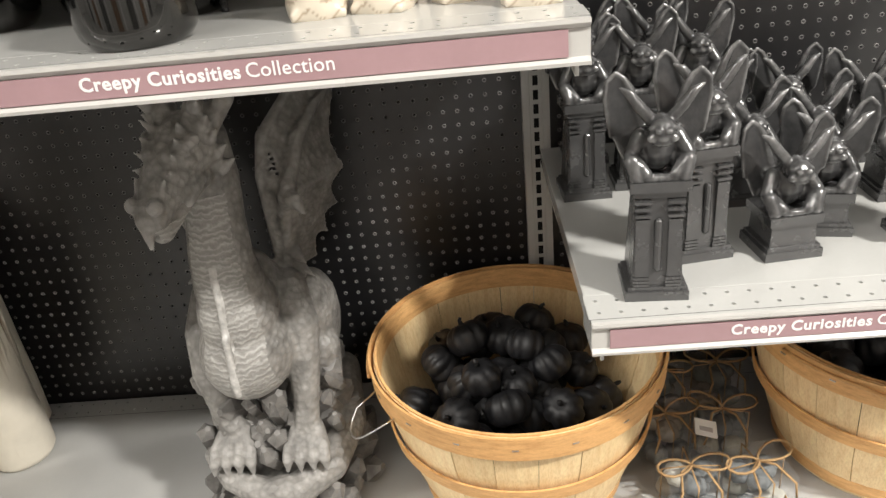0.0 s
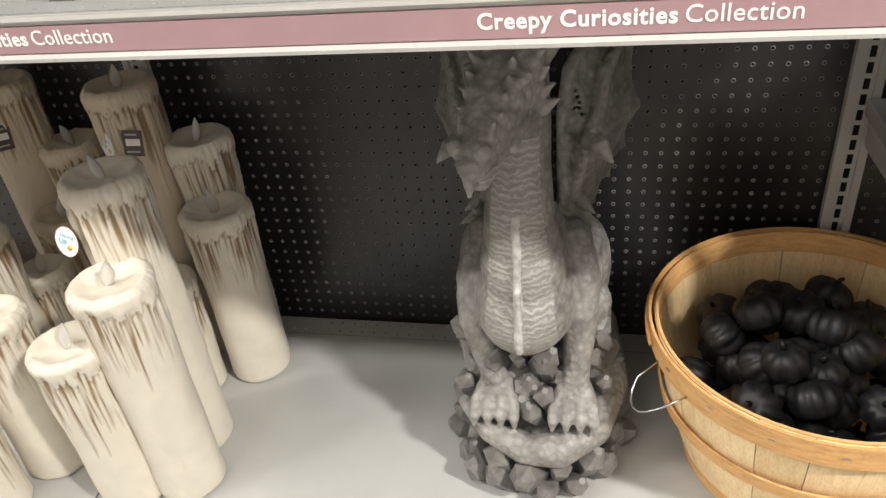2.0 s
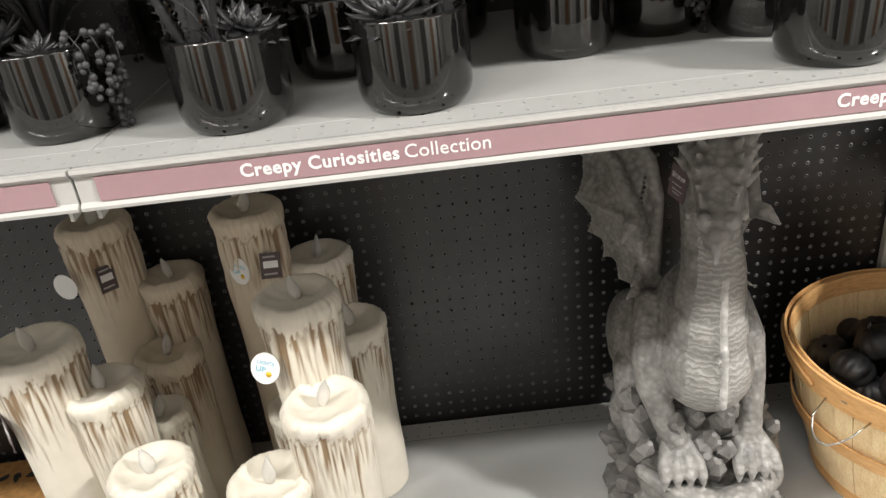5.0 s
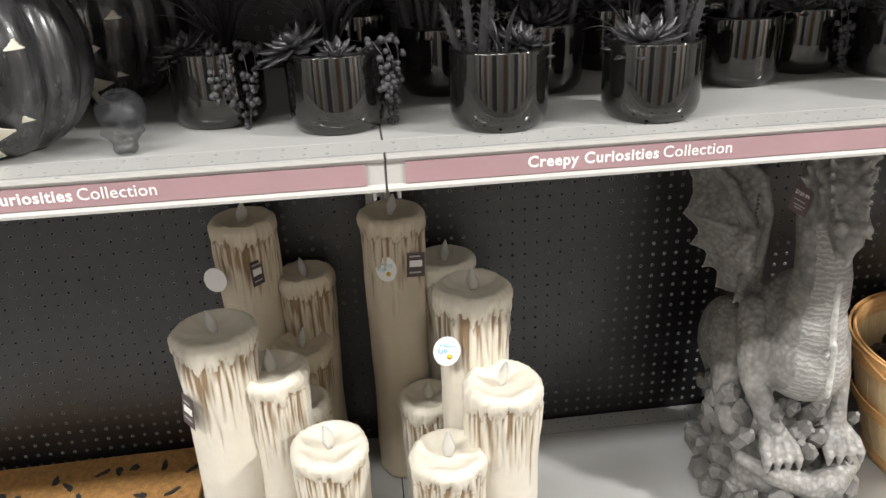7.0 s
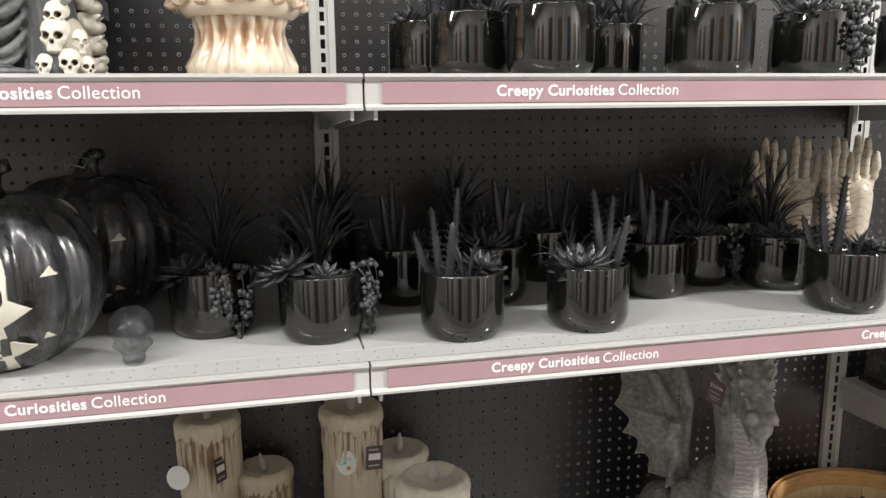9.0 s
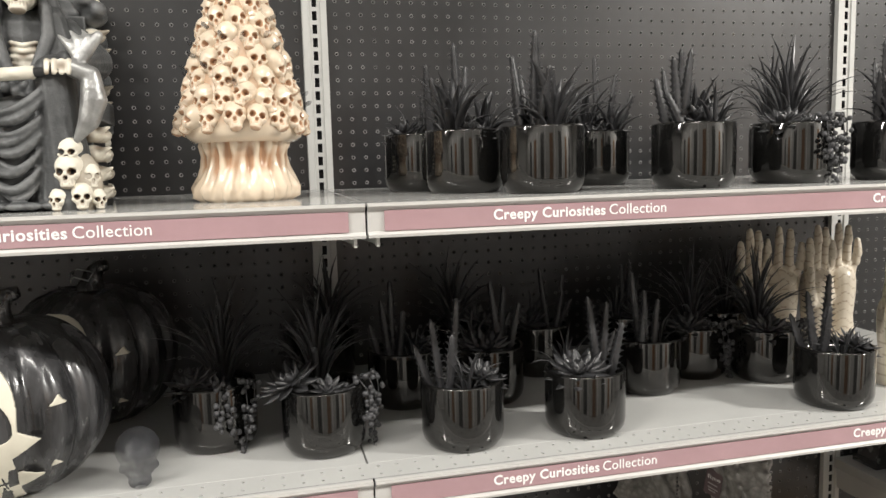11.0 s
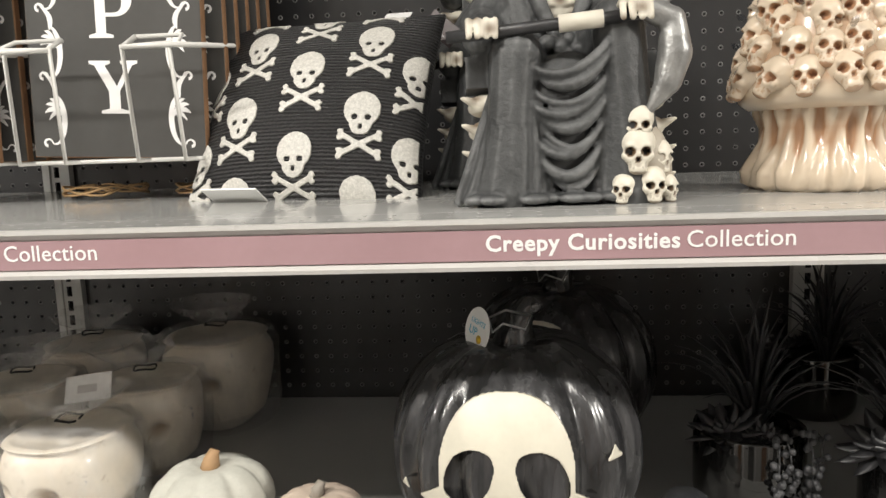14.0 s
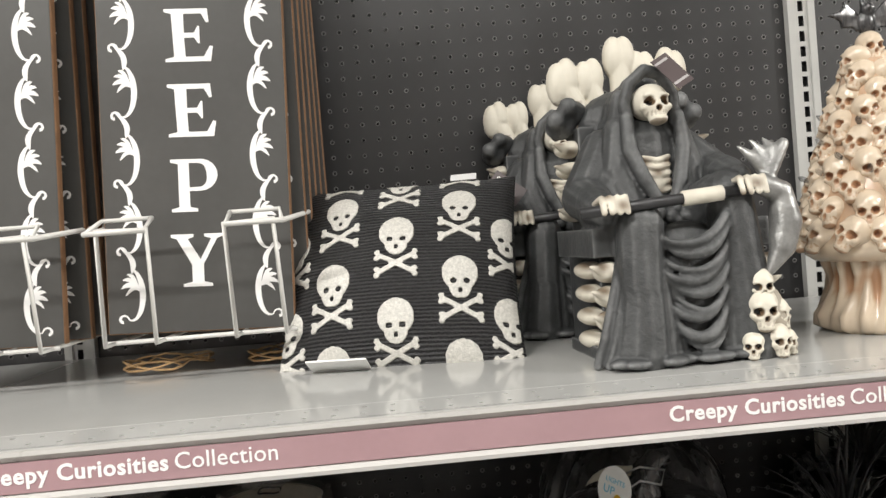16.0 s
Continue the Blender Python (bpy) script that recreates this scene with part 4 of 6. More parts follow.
protos = {k: potted(k, 20 + 5 * i) for i, k in enumerate("abcde")}
POTS = [("a", -0.205, 0.205, MID_Z, 0), ("b", -0.05, 0.138, MID_Z, 0), ("c", 0.148, 0.098, MID_Z, 0), ("d", 0.339, 0.092, MID_Z, 0),
        ("c", 0.10, 0.305, MID_Z, 40), ("d", 0.245, 0.28, MID_Z, 15), ("d", 0.385, 0.41, MID_Z, -40), ("c", 0.525, 0.245, MID_Z, 70), ("a", 0.655, 0.30, MID_Z, 8),
        ("a", 0.765, 0.24, MID_Z, 30), ("c", 0.775, 0.08, MID_Z, -15), ("b", -0.02, 0.50, MID_Z, 200), ("b", 0.24, 0.46, MID_Z, 120), ("d", 0.59, 0.43, MID_Z, 60),
        ("b", 0.79, 0.41, MID_Z, 140),
        ("e", 0.187, 0.2, TOP_Z, 30), ("e", 0.278, 0.1, TOP_Z, 110), ("c", 0.145, 0.33, TOP_Z, 200), ("e", 0.47, 0.33, TOP_Z, -30), ("d", 0.508, 0.075, TOP_Z, 180), ("e", 0.6, 0.24, TOP_Z, 90),
        ("a", 0.715, 0.12, TOP_Z, 0), ("e", 0.9, 0.11, TOP_Z, 50), ("e", 0.36, 0.3, TOP_Z, 100), ("b", 0.84, 0.3, TOP_Z, 60), ("d", 1.05, 0.15, TOP_Z, 0)]
for k, x, y, z, rz in POTS:
    copy_thing(protos[k], pose(x, y, z, 0, 0, rz))
for p in protos.values():
    for o in list(p.children_recursive):
        bpy.data.objects.remove(o)
    bpy.data.objects.remove(p)


# ---- cast figures ----
def crystal(bm, p, d, L, r, g):
    """A six-sided prism with a blunt faceted end."""
    d = Vector(d).normalized()
    m = Matrix.Translation(p) @ d.to_track_quat("Z", "Y").to_matrix().to_4x4() @ pose(0, 0, 0, 0, 0, g.uniform(0, 60))
    n = g.choice((5, 6))
    A = [bm.verts.new(m @ Vector((r * 0.9 * math.cos(6.283 * i / n), r * 0.9 * math.sin(6.283 * i / n), -L * 0.5))) for i in range(n)]
    B = [bm.verts.new(m @ Vector((r * math.cos(6.283 * i / n), r * math.sin(6.283 * i / n), L * (0.55 + g.uniform(-0.08, 0.08))))) for i in range(n)]
    C = [bm.verts.new(m @ Vector((r * 0.3 * math.cos(6.283 * i / n) + 0.25 * r, r * 0.3 * math.sin(6.283 * i / n), L))) for i in range(n)]
    for i in range(n):
        j = (i + 1) % n
        bm.faces.new((A[i], A[j], B[j], B[i]))
        bm.faces.new((B[i], B[j], C[j], C[i]))
    bm.faces.new(C)
    bm.faces.new(A[::-1])


def web(bm, hub, rim, th):
    """A skin stretched from a hub to a scalloped rim."""
    hub = Vector(hub)
    rim = [Vector(p) for p in rim]
    nor = (rim[0] - hub).cross(rim[-1] - hub).normalized() * th
    T = [bm.verts.new(p + nor) for p in [hub] + rim]
    U = [bm.verts.new(p - nor) for p in [hub] + rim]
    n = len(rim)
    for i in range(1, n):
        bm.faces.new((T[0], T[i], T[i + 1]))
        bm.faces.new((U[0], U[i + 1], U[i]))
        bm.faces.new((T[i], U[i], U[i + 1], T[i + 1]))
    bm.faces.new((T[0], U[0], U[1], T[1]))
    bm.faces.new((T[n], U[n], U[0], T[0]))


def scallop(points, pull, hub, n=5):
    out = []
    for a, b in zip(points, points[1:]):
        a, b, h = Vector(a), Vector(b), Vector(hub)
        for i in range(n):
            t = i / n
            p = a.lerp(b, t)
            out.append(p.lerp(h, pull * math.sin(math.pi * t)))
    out.append(Vector(points[-1]))
    return out


def belly_mat():
    m, nt, b = nodes_of("grey_resin_ribbed_hide")
    tc = nt.nodes.new("ShaderNodeTexCoord")
    w = nt.nodes.new("ShaderNodeTexWave")
    w.bands_direction = "Z"
    w.inputs["Scale"].default_value = 34
    w.inputs["Distortion"].default_value = 7.0
    w.inputs["Detail"].default_value = 4
    w.inputs["Detail Scale"].default_value = 2.5
    link(nt, tc.outputs["Object"], w.inputs["Vector"])
    n = noise_node(nt, 60, 5, (1, 1, 3))
    r = ramp(nt, w.outputs["Fac"], [(0.1, (0.285, 0.276, 0.26)), (0.7, (0.34, 0.33, 0.31)), (1.0, (0.43, 0.42, 0.40))])
    v = ramp(nt, n.outputs["Fac"], [(0.3, (0.75,) * 3), (0.7, (1, 1, 1))])
    link(nt, mixc(nt, 1.0, r.outputs["Color"], v.outputs["Color"], "MULTIPLY"), b.inputs["Base Color"])
    b.inputs["Roughness"].default_value = 0.45
    bump(nt, b, w.outputs["Fac"], 0.28, 0.003)
    return m


M_BELLY = belly_mat()


def scale_mat():
    m, nt, b = nodes_of("grey_resin_scaly_hide")
    tc = nt.nodes.new("ShaderNodeTexCoord")
    v = nt.nodes.new("ShaderNodeTexVoronoi")
    v.inputs["Scale"].default_value = 95
    link(nt, tc.outputs["Object"], v.inputs["Vector"])
    n = noise_node(nt, 30, 6)
    n2 = noise_node(nt, 9, 4)
    r = ramp(nt, v.outputs["Distance"], [(0.0, (0.42, 0.41, 0.39)), (0.35, (0.29, 0.28, 0.262)), (0.7, (0.17, 0.163, 0.152))])
    k = ramp(nt, n.outputs["Fac"], [(0.34, (0.55,) * 3), (0.66, (1.12,) * 3)])
    c = mixc(nt, 0.6, k.outputs["Color"], r.outputs["Color"], "MULTIPLY")
    c = mixc(nt, 0.55, r.outputs["Color"], (0.26, 0.25, 0.235))
    c = mixc(nt, 1.0, c, k.outputs["Color"], "MULTIPLY")
    g = nt.nodes.new("ShaderNodeNewGeometry")
    pr = ramp(nt, g.outputs["Pointiness"], [(0.5, (0, 0, 0)), (0.6, (1, 1, 1))])
    c = mixc(nt, pr.outputs["Color"], c, (0.42, 0.41, 0.395))
    link(nt, c, b.inputs["Base Color"])
    b.inputs["Roughness"].default_value = 0.45
    s = nt.nodes.new("ShaderNodeMath")
    s.operation = "MULTIPLY_ADD"
    link(nt, n.outputs["Fac"], s.inputs[0])
    s.inputs[1].default_value = 1.2
    link(nt, v.outputs["Distance"], s.inputs[2])
    bump(nt, b, s.outputs[0], 0.6, 0.004)
    return m


M_SCALE = scale_mat()
M_RIDGE = plain("pale_rubbed_ridge", (0.5, 0.49, 0.47), 0.45, var=0.35, scale=70, bumpy=0.4)


def dragon():
    bm = bmesh.new()
    ax = 0.730
    at = lambda x, y, z: (ax + x, y, z)
    # trunk, egg-shaped belly, chest and neck
    limb(bm, [(at(0, 0.39, 0.45), 0.085), (at(0, 0.36, 0.55), 0.07), (at(0, 0.30, 0.63), 0.056)], 18)
    ell(bm, at(0, 0.266, 0.532), (0.074, 0.09, 0.08), seg=24)
    ell(bm, at(0, 0.262, 0.60), (0.061, 0.07, 0.085), (-8, 0, 0), seg=24)
    limb(bm, [(at(0, 0.252, 0.655), 0.052), (at(0, 0.246, 0.70), 0.046), (at(0, 0.262, 0.755), 0.042), (at(0, 0.277, 0.81), 0.042), (at(-0.003, 0.27, 0.87), 0.044)], 20)
    cap(bm, at(0, 0.177, 0.505), at(0, 0.183, 0.60), 0.006, 0.006)
    cap(bm, at(0, 0.189, 0.60), at(0, 0.203, 0.70), 0.006, 0.004)
    # head, turned a little to one side, snout down
    H = pose(ax - 0.004, 0.245, 0.868, 0, 0, -19)
    h = lambda x, y, z: H @ Vector((x, y, z))
    ell(bm, h(0, 0.0, 0.005), (0.043, 0.052, 0.048), (0, 0, -19), seg=18)
    limb(bm, [(h(0, -0.02, 0.0), 0.04), (h(0, -0.058, -0.022), 0.031), (h(0, -0.09, -0.046), 0.0245), (h(0, -0.1, -0.056), 0.021)], 16)
    limb(bm, [(h(0, -0.01, -0.025), 0.034), (h(0, -0.05, -0.054), 0.022), (h(0, -0.088, -0.08), 0.016)], 14)
    cap(bm, h(0, -0.112, -0.062), h(0, -0.114, -0.09), 0.010, 0.004)
    for s in (-1, 1):
        ell(bm, h(s * 0.017, -0.106, -0.036), (0.011, 0.013, 0.011))
        cap(bm, h(s * 0.016, -0.09, -0.03), h(s * 0.024, -0.084, -0.006), 0.008, 0.0015)
        cap(bm, h(s * 0.014, -0.055, 0.008), h(s * 0.036, -0.03, 0.026), 0.012, 0.009)
        ell(bm, h(s * 0.031, -0.042, 0.002), (0.009, 0.011, 0.007), (0, 0, -19))
        cap(bm, h(s * 0.03, -0.03, -0.03), h(s * 0.034, -0.065, -0.048), 0.009, 0.006)
        # ears, horns and cheek spikes
        limb(bm, [(h(s * 0.034, 0.01, 0.03), 0.014), (h(s * 0.05, 0.03, 0.062), 0.015), (h(s * 0.056, 0.045, 0.105), 0.002)])
        limb(bm, [(h(s * 0.02, -0.01, 0.04), 0.014), (h(s * 0.026, 0.01, 0.08), 0.011), (h(s * 0.03, 0.03, 0.12), 0.002)])
        for k in range(5):
            z = -0.03 + 0.023 * k
            cap(bm, h(s * 0.036, 0.012 - 0.006 * k, z), h(s * (0.060 - 0.002 * k), 0.016 - 0.01 * k, z + 0.014), 0.011, 0.001)
        for k in range(4):
            cap(bm, h(s * 0.02, -0.03 - 0.011 * k, 0.034 - 0.015 * k), h(s * 0.03, -0.045 - 0.012 * k, 0.056 - 0.018 * k), 0.008, 0.001)
        # fore legs: shoulder, elbow, wrist, paw and claws
        px = -0.047 if s < 0 else 0.072
        limb(bm, [(at(s * 0.06, 0.325, 0.595), 0.034), (at(s * 0.074, 0.295, 0.545), 0.034), (at(s * 0.078, 0.27, 0.485), 0.026), (at((s * 0.078 + px) / 2, 0.25, 0.43), 0.021), (at(px, 0.238, 0.392), 0.021)], 14)
        for k in range(4):
            q = (k - 1.5)
            tx = px + q * 0.018
            limb(bm, [(at(px + q * 0.009, 0.235, 0.388), 0.014), (at(tx, 0.208, 0.372), 0.0115), (at(tx + q * 0.002, 0.193, 0.358), 0.0095), (at(tx + q * 0.003, 0.188, 0.338), 0.003)], 10)
        # haunch, knee and hind foot
        ell(bm, at(s * 0.07, 0.395, 0.49), (0.05, 0.08, 0.105), (18, s * 6, 0), seg=18)
        limb(bm, [(at(s * 0.088, 0.345, 0.47), 0.036), (at(s * 0.095, 0.33, 0.40), 0.026), (at(s * 0.09, 0.305, 0.36), 0.022)])
        # wing: arm to a hooked joint, then a long finger to the tip; webs behind and inside
        S, L = Vector(at(s * 0.052, 0.37, 0.60)), Vector(at(s * 0.05, 0.352, 0.78))
        J, T = Vector(at(s * 0.088, 0.332, 0.752)), Vector(at(s * 0.148, 0.535, 0.868))
        P = [Vector(at(s * 0.154, 0.468, 0.742)), Vector(at(s * 0.134, 0.468, 0.676)), Vector(at(s * 0.112, 0.45, 0.632)), Vector(at(s * 0.09, 0.43, 0.597))]
        U, M = Vector(at(s * 0.058, 0.372, 0.835)), Vector(at(s * 0.104, 0.392, 0.822))
        W = Vector(at(s * 0.092, 0.435, 0.88))
        web(bm, J, [M, M.lerp(T, 0.5)] + scallop([T] + P, 0.2, J) + [S], 0.0042)
        web(bm, J, [S, L, U, W, T, M.lerp(T, 0.5), M], 0.005)
        limb(bm, [(S, 0.015), (L.lerp(J, 0.5) + Vector((0, 0.02, -0.06)), 0.012), (J, 0.014), (M, 0.011), (M.lerp(T, 0.5) + Vector((0, -0.008, 0.008)), 0.008), (T, 0.004)])
        limb(bm, [(S, 0.014), (L, 0.009), (U, 0.010), (W, 0.008), (T, 0.004)])
        for q in P:
            cap(bm, J, q, 0.0075, 0.003)
        limb(bm, [(J, 0.015), (J + Vector((s * 0.014, -0.014, -0.003)), 0.013), (J + Vector((s * 0.03, -0.03, -0.018)), 0.0035)])
        for y, z, k in ((0.37, 0.645, 0.8), (0.37, 0.622, 1.0)):
            cap(bm, at(s * 0.066, y, z), at(s * (0.066 + 0.04 * k), y - 0.034, z - 0.014), 0.015, 0.001)
    # rock core and curled tail
    ell(bm, at(0, 0.345, 0.36), (0.092, 0.105, 0.12))
    ell(bm, at(0.008, 0.325, 0.26), (0.112, 0.14, 0.085))
    limb(bm, [(at(-0.10, 0.24, 0.335), 0.012), (at(-0.055, 0.195, 0.322), 0.019), (at(0.0, 0.178, 0.306), 0.024), (at(0.05, 0.184, 0.302), 0.027), (at(0.10, 0.225, 0.315), 0.029), (at(0.122, 0.31, 0.335), 0.031), (at(0.1, 0.42, 0.36), 0.034)], 16)
    box(bm, at(-0.105, 0.22, DECK_Z), at(0.105, 0.46, DECK_Z + 0.05))
    hide = fuse(bm, 0.0034, 2)
    for p in hide.polygons:
        c = p.center
        if abs(c.x - ax) < 0.062 and c.y < 0.285 and 0.462 < c.z < 0.80 and p.normal.y < 0.1 and abs(c.x - ax) < 0.03 + 0.09 * max(0, 0.75 - c.z) and c.y < 0.262 + (0.03 if c.z > 0.7 else 0):
            p.material_index = 2 if abs(c.x - ax) < 0.0055 and c.z < 0.71 and c.y < 0.22 else 1
    k = Cast().add(hide, slots=[0, 1, 3])
    g, cr = random.Random(4), bmesh.new()
    for lev, q, n in ((0.225, 0.122, 17), (0.255, 0.118, 15), (0.285, 0.112, 10), (0.345, 0.098, 12), (0.385, 0.098, 12), (0.425, 0.092, 9)):
        for i in range(n):
            a = 6.283 * (i + g.uniform(-0.3, 0.3)) / n
            front = math.sin(a) < -0.35
            if front and 0.27 < lev < 0.33:
                continue
            r = q * (0.92 if front and lev > 0.3 else 1)
            low = lev < 0.3
            p = (ax + (0.01 if low else 0) + r * math.cos(a), (0.318 if low else 0.34) + r * (1.22 if low else 1.12) * math.sin(a), lev + g.uniform(-0.008, 0.008))
            crystal(cr, p, (math.cos(a) + g.uniform(-0.5, 0.5), math.sin(a) + g.uniform(-0.5, 0.5), g.uniform(0.1, 1.8)), g.uniform(0.034, 0.052), g.uniform(0.016, 0.027), g)
    for cx, cy, cz in ((0.012, 0.245, 0.44), (-0.012, 0.24, 0.425), (0.03, 0.235, 0.415), (0.008, 0.225, 0.39), (-0.008, 0.228, 0.375), (0.028, 0.215, 0.372), (0.012, 0.205, 0.345), (0.0, 0.212, 0.345), (-0.112, 0.30, 0.43), (0.112, 0.30, 0.42), (0.115, 0.25, 0.375), (-0.1, 0.24, 0.37)):
        crystal(cr, (ax + cx, cy + 0.008, cz), (g.uniform(-0.6, 0.6), -0.6, 1), g.uniform(0.03, 0.045), g.uniform(0.012, 0.019), g)
    k.add(cr, 2, smooth=False)
    ob = part("dragon_statue", k.mesh("dragon_statue", [M_SCALE, M_BELLY, M_STONE, M_RIDGE]), None)
    tagged(ob, "grey resin dragon statue seated on a crystal rock base", "statue")


dragon()
t = card("price_tag", "plum price tag hanging on the dragon statue", pose(0.681, 0.268, 0.835, -4, 8, -72), 0.036, 0.05, M_TAGP, [(-0.012, -0.004, 0.01, -0.002, M_GREYP), (-0.01, -0.012, 0.012, -0.010, M_GREYP), (-0.008, -0.017, 0.008, -0.015, M_GREYP)])
part("print", words("$129.99", 0.028, 0.0002, 0.01), M_INK, t, smooth=False, at=pose(-0.014, -0.0006, 0.006))


# ---- skulls ----
def skull_mesh(voxel=0.055):
    bm = bmesh.new()
    ell(bm, (0, 0.06, 0.16), (0.42, 0.5, 0.40), seg=20)
    ell(bm, (0, -0.22, -0.08), (0.31, 0.26, 0.3))
    ell(bm, (0, -0.27, -0.38), (0.22, 0.2, 0.14))
    for s in (-1, 1):
        ell(bm, (s * 0.27, -0.26, -0.1), (0.1, 0.14, 0.08))
        ell(bm, (s * 0.17, -0.38, 0.13), (0.14, 0.08, 0.06))
    me = fuse(bm, voxel, 2)
    hol = []
    for v in me.vertices:
        c, h = v.co, 0.0
        for ex, ez, r, d in ((-0.165, 0.0, 0.092, 0.2), (0.165, 0.0, 0.092, 0.2), (0, -0.17, 0.06, 0.1)):
            q = math.hypot(c.x - ex, c.z - ez) / r
            if c.y < -0.1 and q < 1.35:
                k = max(0, 1 - (q / 1.2) ** 3)
                c.y += d * k
                h = max(h, min(1, k * 1.6 + 0.25))
        if c.y < -0.2 and -0.36 < c.z < -0.22:
            h = max(h, 0.45 * abs(math.sin(c.x * 48)))
        if c.z < -0.42:
            h = max(h, 0.5)
        hol.append(h)
    at = me.attributes.new("hollow", "FLOAT", "POINT")
    at.data.foreach_set("value", hol)
    for p in me.polygons:
        c = p.center
        if c.y < -0.05 and any(math.hypot(c.x - ex, c.z - ez) < r for ex, ez, r in ((-0.165, 0, 0.068), (0.165, 0, 0.068), (0, -0.17, 0.035))):
            p.material_index = 1
    me.update()
    return me


SKULL = skull_mesh()
SKULL_FINE = skull_mesh(0.035)


def skull_at(cast, p, size, rz=0, rx=0, slots=(0, 1), fine=False, ry=0):
    cast.add(SKULL_FINE if fine else SKULL, m=pose(*p, rx, ry, rz) @ Matrix.Scale(size, 4), slots=list(slots))


# ---- skull tree ----
def skull_tree():
    k = Cast()
    flute = lambda a, i: 1 + (0.05 * math.sin(15 * a + i * 0.7) + 0.045 * math.sin(23 * a - i * 0.5)) * (0.35 if i in (0, 1) else 1)
    prof = [(0, 0), (0.07, 0), (0.078, 0.006), (0.079, 0.02), (0.07, 0.035), (0.063, 0.05), (0.061, 0.065), (0.066, 0.08), (0.066, 0.09)]
    st = lathe(prof, 110, flute)
    k.add(st, 0, hollow=lambda c: max(0, min(1, 0.3 - 8 * (math.hypot(c.x, c.y) - 0.064 - 0.012 * (abs(c.z - 0.06) / 0.06) ** 2) / 0.075)) * 0.9 if c.z > 0.008 else 0.2)
    k.add(lathe([(0.06, 0.084), (0.076, 0.084), (0.087, 0.092), (0.0895, 0.1), (0.087, 0.114), (0.076, 0.16), (0.054, 0.235), (0.03, 0.31), (0.0, 0.335)], 64, lambda a, i: 1 + 0.015 * math.sin(7 * a + i)), 0, hollow=lambda c: 0.42 if c.z > 0.108 else 0.05)
    g = random.Random(8)
    done = []
    for step in range(5200):
        z = 0.113 + 0.205 * (step / 5200) ** 1.05
        r = 0.075 * (1 - (z - 0.113) / 0.235) ** 0.9 + 0.007
        s = 0.040 + 0.007 * g.random() - 0.004 * (z > 0.25)
        a = g.uniform(0, 6.283)
        p = Vector((r * math.cos(a), r * math.sin(a), z))
        if all((p - o).length > (s + t) * 0.34 for o, t in done):
            done.append((p, s))
            skull_at(k, p, s, math.degrees(a) + 90 + g.uniform(-28, 28), g.uniform(-20, 6), ry=g.uniform(-26, 26))
    skull_at(k, (0, -0.004, 0.333), 0.036, -12)
    for i in range(26):
        h = g.uniform(0.12, 0.3)
        a = 6.283 * i / 26 * 3.1
        r = 0.083 * (1 - (h - 0.115) / 0.235) + 0.024
        b = bmesh.new()
        crystal(b, (r * math.cos(a), r * math.sin(a), h), (math.cos(a), math.sin(a), 0.5), 0.009, 0.0035, g)
        k.add(b, 2, smooth=False)
    # bat on the top
    b = bmesh.new()
    ell(b, (0, 0, 0.363), (0.012, 0.01, 0.014))
    ell(b, (0, -0.004, 0.378), 0.009)
    for s in (-1, 1):
        cap(b, (s * 0.005, -0.003, 0.384), (s * 0.008, -0.003, 0.394), 0.004, 0.001)
        hub = Vector((s * 0.006, 0, 0.37))
        web(b, hub, scallop([(s * 0.03, 0, 0.39), (s * 0.058, -0.004, 0.372), (s * 0.036, 0, 0.357), (s * 0.012, 0, 0.352)], 0.2, hub), 0.0022)
    k.add(fuse(b, 0.0016, 1), 3)
    ob = part("skull_tree_figurine", k.mesh("skull_tree_figurine", [M_IVORY, M_BROWNEYE, M_GLASS, M_BLACKGLOSS]), None)
    ob.matrix_basis = pose(-0.142, 0.2, TOP_Z, 0, 0, 8) @ Matrix.Diagonal((0.93, 0.93, 0.985, 1))
    tagged(ob, "glazed ivory ceramic tree of stacked skulls topped by a black bat", "figurine")


skull_tree()


# ---- seated reaper figures ----
def bone(bm, a, b, r):
    a, b = Vector(a), Vector(b)
    cap(bm, a, b, r * 0.85)
    u = (b - a).cross(Vector((0, 1, 0))).normalized() * r * 0.45
    for s in (-1, 1):
        ell(bm, b + u * s * 0.9, (r * 0.92, r * 0.92, r * 1.7))
        ell(bm, a + u * s, r)


